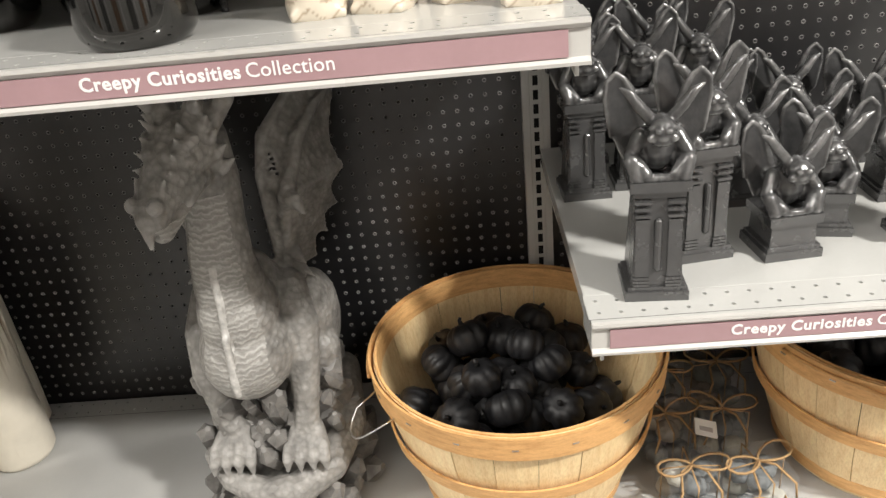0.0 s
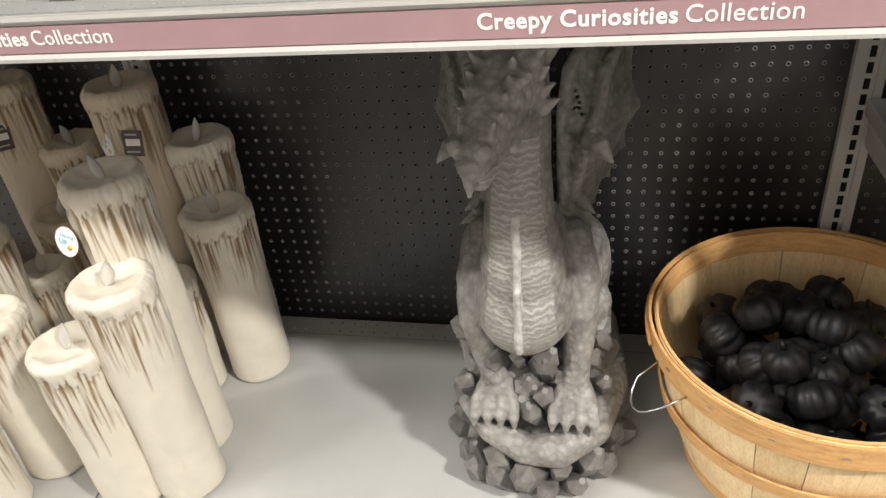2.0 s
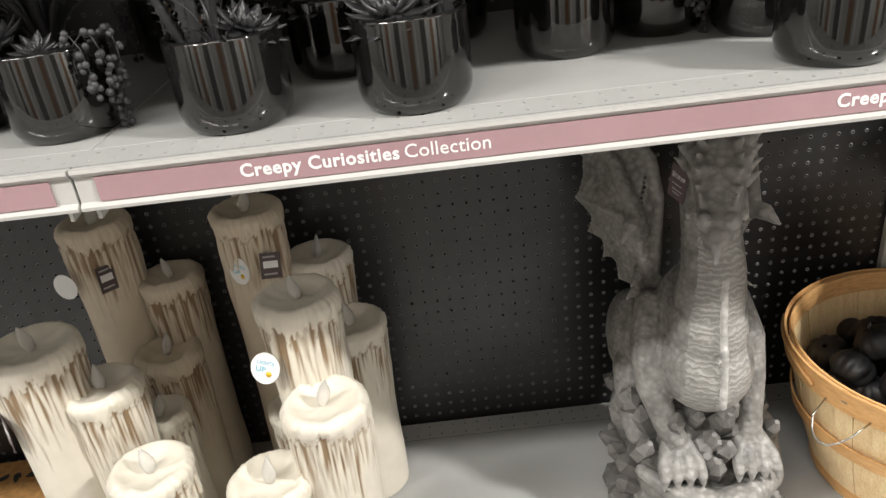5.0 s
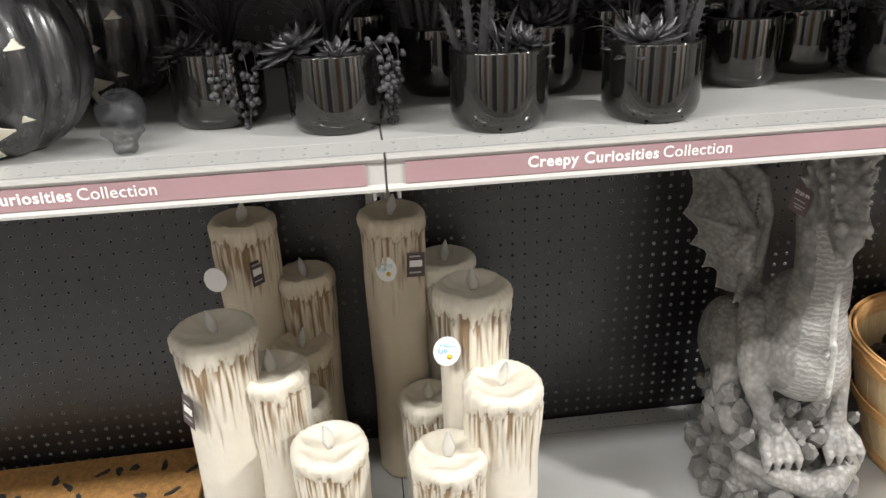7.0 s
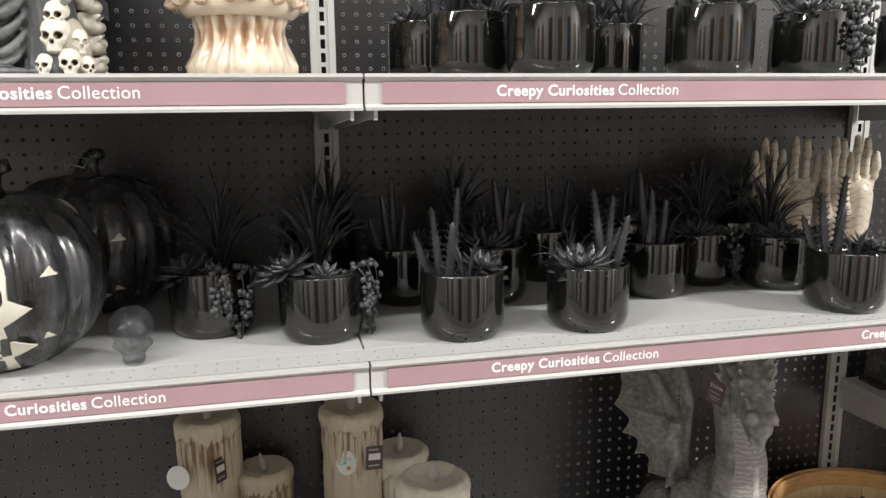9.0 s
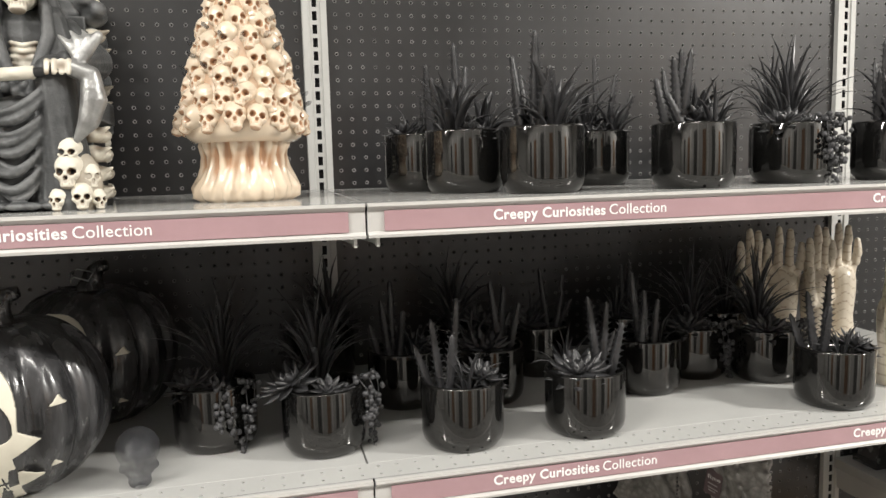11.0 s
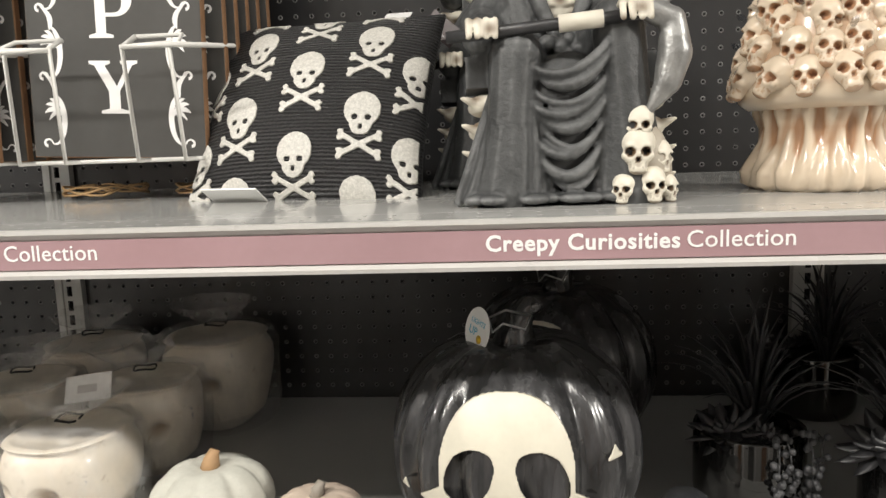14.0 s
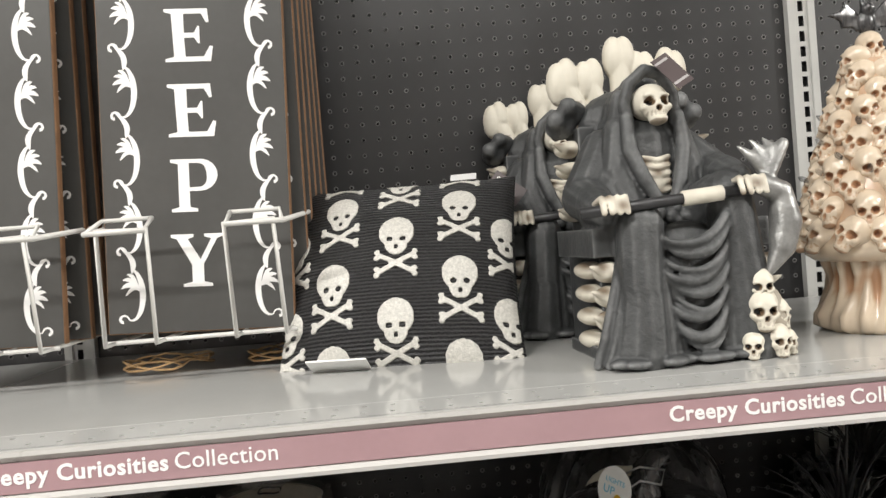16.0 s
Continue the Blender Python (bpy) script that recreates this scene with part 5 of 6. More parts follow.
def reaper_mesh():
    k, g = Cast(), random.Random(3)
    bm = bmesh.new()
    # throne, lap and torso
    box(bm, (-0.075, -0.02, 0), (0.075, 0.10, 0.12))
    box(bm, (-0.066, 0.05, 0), (0.066, 0.10, 0.265))
    ell(bm, (0, 0.07, 0.265), (0.062, 0.03, 0.045))
    box(bm, (-0.098, -0.075, 0.112), (-0.06, 0.06, 0.142))
    box(bm, (0.06, -0.075, 0.112), (0.095, 0.06, 0.142))
    box(bm, (-0.09, -0.085, 0.0), (0.085, 0.06, 0.014))
    limb(bm, [((0, 0.02, 0.12), 0.055), ((0, 0.03, 0.18), 0.05), ((0, 0.03, 0.225), 0.05)])
    KL, KR = Vector((-0.05, -0.082, 0.142)), Vector((0.045, -0.084, 0.168))
    for s, K in ((-1, KL), (1, KR)):
        limb(bm, [((s * 0.028, 0.0, 0.13), 0.038), (K + Vector((0, 0.02, -0.004)), 0.028), (K, 0.025), (K + Vector((s * 0.006, -0.008, -0.07)), 0.024), ((K.x * 1.25, -0.094, 0.012), 0.03)])
        sh = Vector((s * 0.044, 0.03, 0.232))
        el_ = Vector((s * 0.078, 0.008, 0.178 if s < 0 else 0.195))
        wr = Vector((-0.082, -0.07, 0.158)) if s < 0 else Vector((0.06, -0.08, 0.184))
        limb(bm, [(sh, 0.026), (el_, 0.026), (el_.lerp(wr, 0.55), 0.022), (wr, 0.015)])
        # sleeve hem and folds from the shoulder
        limb(bm, [(el_ + Vector((0, -0.01, -0.01)), 0.018), (el_.lerp(wr, 0.5) + Vector((0, 0, -0.022)), 0.012), (wr + Vector((0, 0.006, -0.014)), 0.006)])
        for i in range(6):
            a = Vector((s * (0.026 + 0.006 * i), 0.004 + 0.003 * i, 0.258 - 0.007 * i))
            b = Vector((s * (0.034 + 0.0095 * i), -0.022 + 0.003 * i, 0.19))
            c = Vector((s * (0.03 + 0.01 * i), -0.04, 0.148))
            limb(bm, [(a, 0.004), (b, 0.0068), (c, 0.0045)], 8)
        # chest drape between the hood and the lap
        limb(bm, [((s * 0.03, 0.008, 0.25), 0.02), ((s * 0.04, -0.002, 0.2), 0.022), ((s * 0.03, -0.02, 0.15), 0.022)])
        limb(bm, [((s * 0.03, -0.016, 0.262), 0.007), ((s * 0.031, -0.022, 0.225), 0.0085), ((s * 0.02, -0.034, 0.19), 0.008), ((s * 0.004, -0.044, 0.155), 0.006)])
    ell(bm, (0, -0.075, 0.06), (0.06, 0.03, 0.085))
    # hood: a cowl round the face with a peak
    arch = [((-0.027, -0.014, 0.255), 0.0065), ((-0.03, -0.012, 0.278), 0.007), ((-0.024, -0.014, 0.3), 0.007), ((-0.007, -0.018, 0.314), 0.007), ((0.012, -0.016, 0.309), 0.007), ((0.027, -0.012, 0.286), 0.007), ((0.027, -0.014, 0.255), 0.0065)]
    limb(bm, arch)
    limb(bm, [((0, 0.045, 0.245), 0.046), ((0, 0.038, 0.275), 0.037), ((0, 0.02, 0.292), 0.026)])
    for s in (-1, 1):
        limb(bm, [((s * 0.028, 0.006, 0.288), 0.01), ((s * 0.034, 0.012, 0.25), 0.014), ((s * 0.046, 0.02, 0.222), 0.017)])
    # uneven swags from knee to knee
    for i in range(9):
        q = i / 8
        a = KL + Vector((0.012 + 0.006 * math.sin(i * 1.7), -0.016, -0.012 - 0.075 * q))
        b = KR + Vector((-0.004 - 0.01 * q, -0.014, -0.008 - 0.10 * q + 0.006 * math.sin(i * 2.3)))
        low = 0.022 + 0.02 * q + 0.004 * math.sin(i * 3.1)
        pts = []
        for j in range(11):
            t = j / 10
            u = t ** 0.85
            p = a.lerp(b, u) + Vector((0, -0.016 * math.sin(math.pi * t), -low * math.sin(math.pi * u) ** 0.8))
            pts.append((p, 0.0022 + (0.0034 + 0.0012 * math.sin(i * 2.1)) * math.sin(math.pi * t) ** 0.6))
        limb(bm, pts, 8)
    # pleats falling from each knee, and a flared hem
    for K, n, sp in ((KL, 11, 0.0072), (KR, 10, 0.0062)):
        for i in range(n):
            q = i - (n - 1) / 2
            w = g.uniform(-0.003, 0.003)
            limb(bm, [(K + Vector((q * sp * 0.45, -0.017 + 0.0012 * q * q, -0.012)), 0.003), (K + Vector((q * sp * 0.8 + w, -0.022 + 0.0008 * q * q, -0.06)), 0.0056), ((K.x * 1.1 + q * sp * 1.15 + w, -0.108 + 0.0006 * q * q, 0.03), 0.0062), ((K.x * 1.15 + q * sp * 1.4, -0.113 + 0.0008 * q * q, 0.005), 0.0055)], 8)
    for i in range(11):
        x = -0.088 + 0.0125 * i
        ell(bm, (x, -0.112 - 0.008 * math.sin(i * 1.9), 0.007), (0.014, 0.009, 0.005))
    for i in range(12):
        ell(bm, (-0.03 + 0.006 * i + g.uniform(-0.003, 0.003), -0.05 - 0.003 * (i % 3), 0.15 + g.uniform(-0.006, 0.008)), g.uniform(0.005, 0.009))
    k.add(fuse(bm, 0.002, 1, 0.4), 0)
    # stones beside the bone fan
    bm = bmesh.new()
    for x, z in ((-0.065, 0.285), (-0.08, 0.27), (0.06, 0.285), (0.075, 0.27)):
        ell(bm, (x, 0.075, z), (0.02, 0.018, 0.017))
        ell(bm, (x * 1.12, 0.06, z + 0.006), 0.012)
    k.add(fuse(bm, 0.004, 1), 0)
    # scythe
    k.add(tube([(-0.115, -0.094, 0.158), (0.066, -0.112, 0.171)], 0.0058, 10), 4)
    k.add(tube([(-0.012, -0.1042, 0.1654), (0.028, -0.1082, 0.1683)], 0.008, 12), 1)
    bm = bmesh.new()
    arc = [((0.07, -0.109, 0.173), 0.011), ((0.09, -0.108, 0.165), 0.012), ((0.092, -0.11, 0.135), 0.016), ((0.085, -0.113, 0.11), 0.013), ((0.072, -0.114, 0.09), 0.006), ((0.064, -0.113, 0.078), 0.002)]
    limb(bm, arc)
    for i in range(4):
        limb(bm, [((0.08, -0.106, 0.182), 0.0075), ((0.068 + 0.011 * i, -0.1, 0.202 + 0.004 * i), 0.0065), ((0.054 + 0.014 * i, -0.094, 0.216 + 0.009 * i - 0.003 * i * i), 0.0015)], 8)
    k.add(fuse(bm, 0.0025, 1), 2)
    # bones: neck, ribs, spine blocks, fan and hands
    bm = bmesh.new()
    limb(bm, [((0, -0.002, 0.235), 0.011), ((0, -0.012, 0.185), 0.012)])
    for i in range(5):
        for s in (-1, 1):
            limb(bm, [((0, -0.02, 0.213 - 0.009 * i), 0.0035), ((s * 0.013, -0.018, 0.216 - 0.009 * i), 0.0035), ((s * 0.02, -0.008, 0.218 - 0.009 * i), 0.003)], 8)
    for x, tx, z, r in ((-0.045, -0.072, 0.325, 0.016), (-0.022, -0.038, 0.327, 0.0145), (0.002, 0.002, 0.352, 0.0155), (0.024, 0.03, 0.335, 0.014), (0.042, 0.068, 0.334, 0.0155)):
        bone(bm, (x, 0.08, 0.27), (tx, 0.08, z), r)
    for s in (-1, 1):
        for i in range(4):
            z = 0.018 + 0.026 * i
            ell(bm, (s * 0.08, -0.06, z), (0.016, 0.02, 0.0115))
            ell(bm, (s * 0.08, 0.0, z), (0.017, 0.03, 0.0105))
            cap(bm, (s * 0.085, -0.07, z), (s * 0.104, -0.075, z + 0.008), 0.007, 0.0015)
            ell(bm, (s * 0.07, 0.075, z + 0.145), (0.02, 0.022, 0.011))
            cap(bm, (s * 0.08, 0.06, z + 0.145), (s * 0.098, 0.05, z + 0.15), 0.007, 0.0015)
    for hx, hy, hz in ((-0.082, -0.097, 0.161), (0.056, -0.111, 0.171)):
        for i in range(4):
            x = hx - 0.0125 + 0.0082 * i
            limb(bm, [((x, hy + 0.018, hz + 0.006), 0.0034), ((x, hy - 0.004, hz + 0.0105), 0.0036), ((x, hy - 0.0105, hz - 0.005), 0.003)], 8)
    lo = fuse(bm, 0.0017, 1, 0.3)
    k.add(lo, 1, hollow=lambda c: 0.3 + 0.3 * math.sin(c.z * 260) * math.cos(c.x * 210) if c.z < 0.3 else 0.0)
    skull_at(k, (0, -0.014, 0.272), 0.05, 0, -14, (1, 3), True)
    for p, s, rz in (((0.06, -0.108, 0.072), 0.034, -10), ((0.058, -0.11, 0.048), 0.042, -8), ((0.078, -0.102, 0.042), 0.032, 30), ((0.07, -0.114, 0.017), 0.033, 10), ((0.046, -0.114, 0.014), 0.028, -30), ((0.085, -0.104, 0.013), 0.027, 40)):
        skull_at(k, p, s, rz, 0, (1, 3))
    bm = bmesh.new()
    ell(bm, (0.064, -0.098, 0.03), (0.03, 0.022, 0.046))
    k.add(bm, 1, hollow=lambda c: 0.45)
    return k.mesh("reaper_statue", [M_ROBE, M_BONE, M_SILVER, M_EYE, M_PLANT])


rm = reaper_mesh()
for m in (pose(-0.415, 0.19, TOP_Z, 0, 0, 3), pose(-0.462, 0.455, TOP_Z, 0, 0, 3)):
    tagged(part("reaper_statue", rm, None, at=m), "charcoal resin hooded skeleton statue seated on a bone throne", "statue", "seated reaper statues")
card("price_tag", "dark brown price tag on the reaper statue", pose(-0.395, 0.155, 1.712, -30, -28, 20), 0.024, 0.044, M_TAGD, BARS[1:])


# ---- small gargoyles on the lower shelf ----
def gargoyle_mesh(tall):
    k = Cast()
    bm = bmesh.new()
    ph = 0.148 if tall else 0.058

    def tier(z0, z1, a, b=None):
        b = a if b is None else b
        r = bmesh.ops.create_cone(bm, cap_ends=True, segments=4, radius1=a * 1.4142, radius2=b * 1.4142, depth=z1 - z0, matrix=pose(0, 0, (z0 + z1) / 2, 0, 0, 45))
        return r

    tier(0, 0.012, 0.036)
    tier(0.012, 0.017, 0.033)
    tier(0.017, ph - 0.02, 0.029, 0.024 if tall else 0.028)
    tier(ph - 0.02, ph - 0.012, 0.028)
    tier(ph - 0.012, ph, 0.033)
    if tall:
        for s in (-1, 1):
            for z0, z1 in ((0.017, 0.03), (ph - 0.045, ph - 0.02)):
                for i in range(3):
                    z = z0 + (z1 - z0) * (i + 0.5) / 3
                    box(bm, (s * 0.018 - 0.009, -0.0325, z - 0.0016), (s * 0.018 + 0.009, -0.02, z + 0.0016))
            box(bm, (s * 0.018 - 0.0075, -0.031, 0.03), (s * 0.018 + 0.0075, -0.02, ph - 0.045))
        cap(bm, (0, -0.027, 0.04), (0, -0.026, ph - 0.05), 0.005)
    k.add(bm, 1, smooth=False)
    bm = bmesh.new()
    z = ph
    ell(bm, (0, -0.02, z + 0.056), (0.016, 0.014, 0.013))
    ell(bm, (0, 0.004, z + 0.028), (0.022, 0.02, 0.028))
    ell(bm, (0, -0.012, z + 0.056), (0.016, 0.016, 0.015))
    ell(bm, (0, -0.028, z + 0.05), (0.009, 0.008, 0.006))
    ell(bm, (0, -0.026, z + 0.043), (0.012, 0.007, 0.004))
    for i in range(9):
        ell(bm, (-0.028 + 0.007 * i, -0.026, z + 0.003), (0.006, 0.006, 0.005))
    for s in (-1, 1):
        ell(bm, (s * 0.009, -0.026, z + 0.061), (0.007, 0.005, 0.003), (0, s * 20, 0))
        limb(bm, [((s * 0.01, -0.012, z + 0.064), 0.007), ((s * 0.022, -0.012, z + 0.078), 0.0068), ((s * 0.033, -0.01, z + 0.093), 0.0055), ((s * 0.044, -0.008, z + 0.1), 0.0015)])
        ell(bm, (s * 0.006, -0.034, z + 0.058), (0.0042, 0.003, 0.003))
        ell(bm, (s * 0.011, -0.029, z + 0.049), (0.006, 0.005, 0.005))
        limb(bm, [((s * 0.02, 0, z + 0.042), 0.01), ((s * 0.031, -0.012, z + 0.025), 0.008), ((s * 0.016, -0.026, z + 0.008), 0.007)])
        limb(bm, [((s * 0.018, 0.004, z + 0.014), 0.012), ((s * 0.03, -0.018, z + 0.02), 0.009), ((s * 0.025, -0.026, z + 0.005), 0.008)])
        hub = Vector((s * 0.015, 0.014, z + 0.045))
        web(bm, hub, [(s * 0.024, 0.018, z + 0.075), (s * 0.034, 0.019, z + 0.1), (s * 0.045, 0.018, z + 0.108), (s * 0.053, 0.016, z + 0.1), (s * 0.056, 0.015, z + 0.08), (s * 0.054, 0.014, z + 0.056), (s * 0.046, 0.014, z + 0.035), (s * 0.036, 0.014, z + 0.012), (s * 0.015, 0.014, z + 0.01)], 0.003)
        limb(bm, [(hub, 0.006), ((s * 0.028, 0.014, z + 0.088), 0.0045), ((s * 0.036, 0.016, z + 0.102), 0.0035), ((s * 0.045, 0.016, z + 0.109), 0.003)])
        limb(bm, [((s * 0.045, 0.016, z + 0.109), 0.0028), ((s * 0.054, 0.014, z + 0.1), 0.0028), ((s * 0.056, 0.014, z + 0.08), 0.0028), ((s * 0.05, 0.012, z + 0.04), 0.0025)])
    k.add(fuse(bm, 0.002, 1), 0)
    return k.mesh("gargoyle_figurine", [M_PEWTER, M_PEDESTAL])


gm = {True: gargoyle_mesh(True), False: gargoyle_mesh(False)}
for tall, x, y, rz in ((True, 1.305, 0.082, -4), (True, 1.268, 0.372, 3), (True, 1.352, 0.395, -2), (True, 1.378, 0.165, 8), (True, 1.44, 0.42, 0), (True, 1.29, 0.51, 0), (True, 1.395, 0.5, 0),
                       (False, 1.482, 0.152, 6), (False, 1.55, 0.205, -12), (False, 1.66, 0.15, 0), (False, 1.49, 0.31, 0), (False, 1.58, 0.32, 4), (False, 1.69, 0.29, 0),
                       (False, 1.5, 0.47, 0), (False, 1.6, 0.47, 0), (False, 1.7, 0.43, 0), (False, 1.78, 0.2, 0), (False, 1.8, 0.38, 0)):
    tagged(part("gargoyle_figurine", gm[tall], None, at=pose(x, y, RIGHT_Z, 0, 0, rz)),
           "dark pewter gargoyle crouching on a tall column pedestal" if tall else "dark pewter gargoyle crouching on a short pedestal", "figurine", "gargoyle figurines")


# ---- skeleton hand holders ----
def hand_mesh():
    k = Cast()
    bm = bmesh.new()
    limb(bm, [((0, 0, 0.012), 0.034), ((0, 0, 0.05), 0.03), ((0, 0, 0.1), 0.034), ((0, 0, 0.13), 0.034)], 16)
    for i in range(4):
        a = -0.033 + 0.022 * i
        z = (0.225, 0.25, 0.245, 0.215)[i]
        limb(bm, [((a * 0.8, 0, 0.12), 0.012), ((a, -0.002, 0.165), 0.009), ((a * 1.1, -0.006, 0.168), 0.0105), ((a * 1.1, -0.008, z - 0.03), 0.0085), ((a * 1.15, -0.01, z - 0.028), 0.010), ((a * 1.15, -0.008, z), 0.007)], 10)
    limb(bm, [((-0.03, -0.01, 0.09), 0.012), ((-0.05, -0.02, 0.125), 0.0105), ((-0.056, -0.024, 0.165), 0.008)], 10)
    box(bm, (-0.03, -0.03, 0), (0.03, 0.03, 0.01))
    me = fuse(bm, 0.0035, 2)
    k.add(me, 0, hollow=lambda c: 0.55 if math.sin(c.z * 330 + 2 * math.sin(c.x * 160)) > 0.86 else (0.25 if c.z > 0.1 and math.sin(c.x * 280) > 0.8 else 0.05))
    return k.mesh("skeleton_hand_holder", [M_SKULLBAG])


hm = hand_mesh()
for x, y, rz in ((0.95, 0.13, 10), (1.022, 0.135, -15), (1.102, 0.155, 20), (1.175, 0.10, 0), (0.87, 0.43, 12), (0.955, 0.44, -10), (1.035, 0.43, 15), (1.11, 0.45, 0)):
    tagged(part("skeleton_hand_holder", hm, None, at=pose(x, y, MID_Z, 0, 0, rz)), "bone-coloured skeleton hand standing upright on its wrist", "figurine", "skeleton hand holders")


# ---- raised patches that follow a curved surface ----
def patch(surface, inside, u0, u1, v0, v1, nu, nv, lift):
    """A thin skin over surface(u, v) wherever inside(u, v) holds, lifted along -y of the surface's own frame."""
    bm = bmesh.new()
    grid = {}

    def vert(i, j):
        if (i, j) not in grid:
            grid[i, j] = bm.verts.new(surface(u0 + (u1 - u0) * i / nu, v0 + (v1 - v0) * j / nv, lift))
        return grid[i, j]

    for i in range(nu):
        for j in range(nv):
            if inside(u0 + (u1 - u0) * (i + 0.5) / nu, v0 + (v1 - v0) * (j + 0.5) / nv):
                bm.faces.new((vert(i, j), vert(i + 1, j), vert(i + 1, j + 1), vert(i, j + 1)))
    edge = [v for v in bm.verts if v.is_boundary]
    for _ in range(3):
        bmesh.ops.smooth_vert(bm, verts=edge, factor=0.5, use_axis_x=True, use_axis_y=True, use_axis_z=True)
    r = bmesh.ops.extrude_face_region(bm, geom=list(bm.faces))
    return bm, [e for e in r["geom"] if isinstance(e, bmesh.types.BMVert)]


# ---- skull-faced black pumpkins ----
def skull_pumpkin(x, y, rz):
    R, H = 0.133, 0.12
    t = thing("skull_pumpkin", "glossy black plastic pumpkin with a cream skull face", "pumpkin", pose(x, y, MID_Z, 0, 0, rz), "skull-faced pumpkins")
    prof = []
    for i in range(33):
        a = math.pi * i / 32
        q = math.sin(a) ** 0.85
        z = -math.cos(a)
        dip = 0.13 * math.exp(-((q / 0.3) ** 2))
        prof.append((R * q if 0 < i < 32 else 0, (z - math.copysign(dip, z)) * H + H * 0.9))

    def rib(a, i):
        return 1 - 0.075 * abs(math.cos(a * 6.5 + 0.2 * math.sin(3 * a))) ** 4 + 0.006 * math.sin(41 * a + 1.3 * math.sin(i * 0.25)) + 0.004 * math.sin(67 * a - 0.3 * i)

    part("shell", lathe(prof, 208, rib), M_BLACKGLOSS, t)

    def surf(u, v, lift):
        q = min(0.985, math.hypot(u, v))
        k = math.sqrt(1 - q * q)
        s = 1.004 + lift - 0.012 * abs(math.cos(u * 8.0)) ** 6 + 0.09 * max(0, v - 0.3) ** 1.3
        return Vector((R * u * s, -R * k ** 0.92 * s, H * 0.9 + H * 0.985 * v * s))

    def face(u, v):
        dome = (abs(u) / 0.47) ** 2.3 + (abs(v - 0.08) / 0.62) ** 2.3 < 1
        cheek = -0.34 < v < 0.0 and abs(u) < 0.62 - 1.3 * abs(v + 0.13)
        jaw = -0.86 < v < -0.2 and abs(u) < 0.40 - 0.25 * max(0, -0.55 - v)
        chin_spike = -0.66 < v < -0.46 and abs(u) < 0.58 - 1.6 * abs(v + 0.55)
        if not (dome or cheek or jaw or chin_spike):
            return False
        for s in (-1, 1):
            du, dv = u - s * 0.255, v - 0.1
            if (abs(du + 0.25 * s * dv) / 0.165) ** 2.4 + (abs(dv) / 0.21) ** 2.4 < 1:
                return False
            if -0.63 < v < -0.42 and 0.3 + 0.25 * (v + 0.63) < s * u < 0.37 + 0.2 * (v + 0.63):
                return False
        if -0.33 < v < -0.07 and abs(u) < 0.52 * (-0.07 - v) and not (v < -0.28 and abs(u) < 0.02):
            return False
        if abs(v + 0.60 - 0.3 * u * u) < 0.012 and abs(u) < 0.32:
            return False
        if abs(v + 0.60 - 0.3 * u * u) < 0.085 and abs(u) < 0.3 and abs(math.sin(u * 33)) < 0.13:
            return False
        return True

    bm, back = patch(surf, face, -0.7, 0.7, -0.92, 0.84, 150, 176, 0.014)
    for v in back:
        v.co.y += 0.003
    bmesh.ops.recalc_face_normals(bm, faces=bm.faces)
    part("skull_face", bm, M_WHITEFACE, t, "cream painted skull face")
    for c, w in (((-0.76, -0.1), 0.045), ((0.74, 0.22), 0.06), ((0.66, -0.45), 0.04)):
        bm, back = patch(surf, lambda u, v: v > c[1] - w and abs(u - c[0]) < 0.55 * (c[1] + w - v), c[0] - 0.2, c[0] + 0.2, c[1] - 0.2, c[1] + 0.2, 26, 26, 0.012)
        for v in back:
            v.co.y += 0.003
        part("face_chip", bm, M_WHITEFACE, t)
    part("stem", tube([(0, 0, H * 1.62), (0.002, 0, H * 1.86), (0.006, 0.001, H * 2.0), (0.016, 0.003, H * 2.1), (0.03, 0.004, H * 2.12)], 0.017, 14, taper=lambda q: 1.9 - 1.4 * q ** 0.5), M_BLACKGLOSS, t)
    part("wire_loop", tube([(-0.02, -0.02, H * 1.9), (-0.008, -0.03, H * 2.0), (0.014, -0.026, H * 1.94), (0.02, -0.02, H * 2.05), (-0.006, -0.022, H * 2.1), (-0.024, -0.016, H * 2.02)], 0.0013, 5, True), M_STEEL, t)
    return t


skull_pumpkin(-0.468, 0.139, -5)
skull_pumpkin(-0.405, 0.40, -20)
oval_tag(pose(-0.505, 0.115, 1.275, -10, 10, -55))


# ---- white pumpkins ----
def soft_pumpkin(x, y, r, sq, lobes, mat, stem, rz, label):
    t = thing("pumpkin", label, "pumpkin", pose(x, y, MID_Z, 0, 0, rz), "pale pumpkins")
    part("flesh", pumpkin_mesh(r, sq, lobes, 0.4, mat, 96, 0.13), None, t)
    part("stem", tube([(0, 0, r * sq * 1.6), (0.002, 0, r * sq * 1.9), (0.006, 0.003, r * sq * 2.12)], r * 0.11, 9, taper=lambda q: 1.7 - 0.9 * q), stem, t)


soft_pumpkin(-0.80, 0.118, 0.066, 0.72, 8, M_WPUMP, M_STEMTAN, 10, "white ribbed pumpkin with a tan stem")
soft_pumpkin(-0.676, 0.09, 0.052, 0.72, 13, M_PPUMP, M_STEMGREY, 0, "small blush ribbed pumpkin with a grey stem")


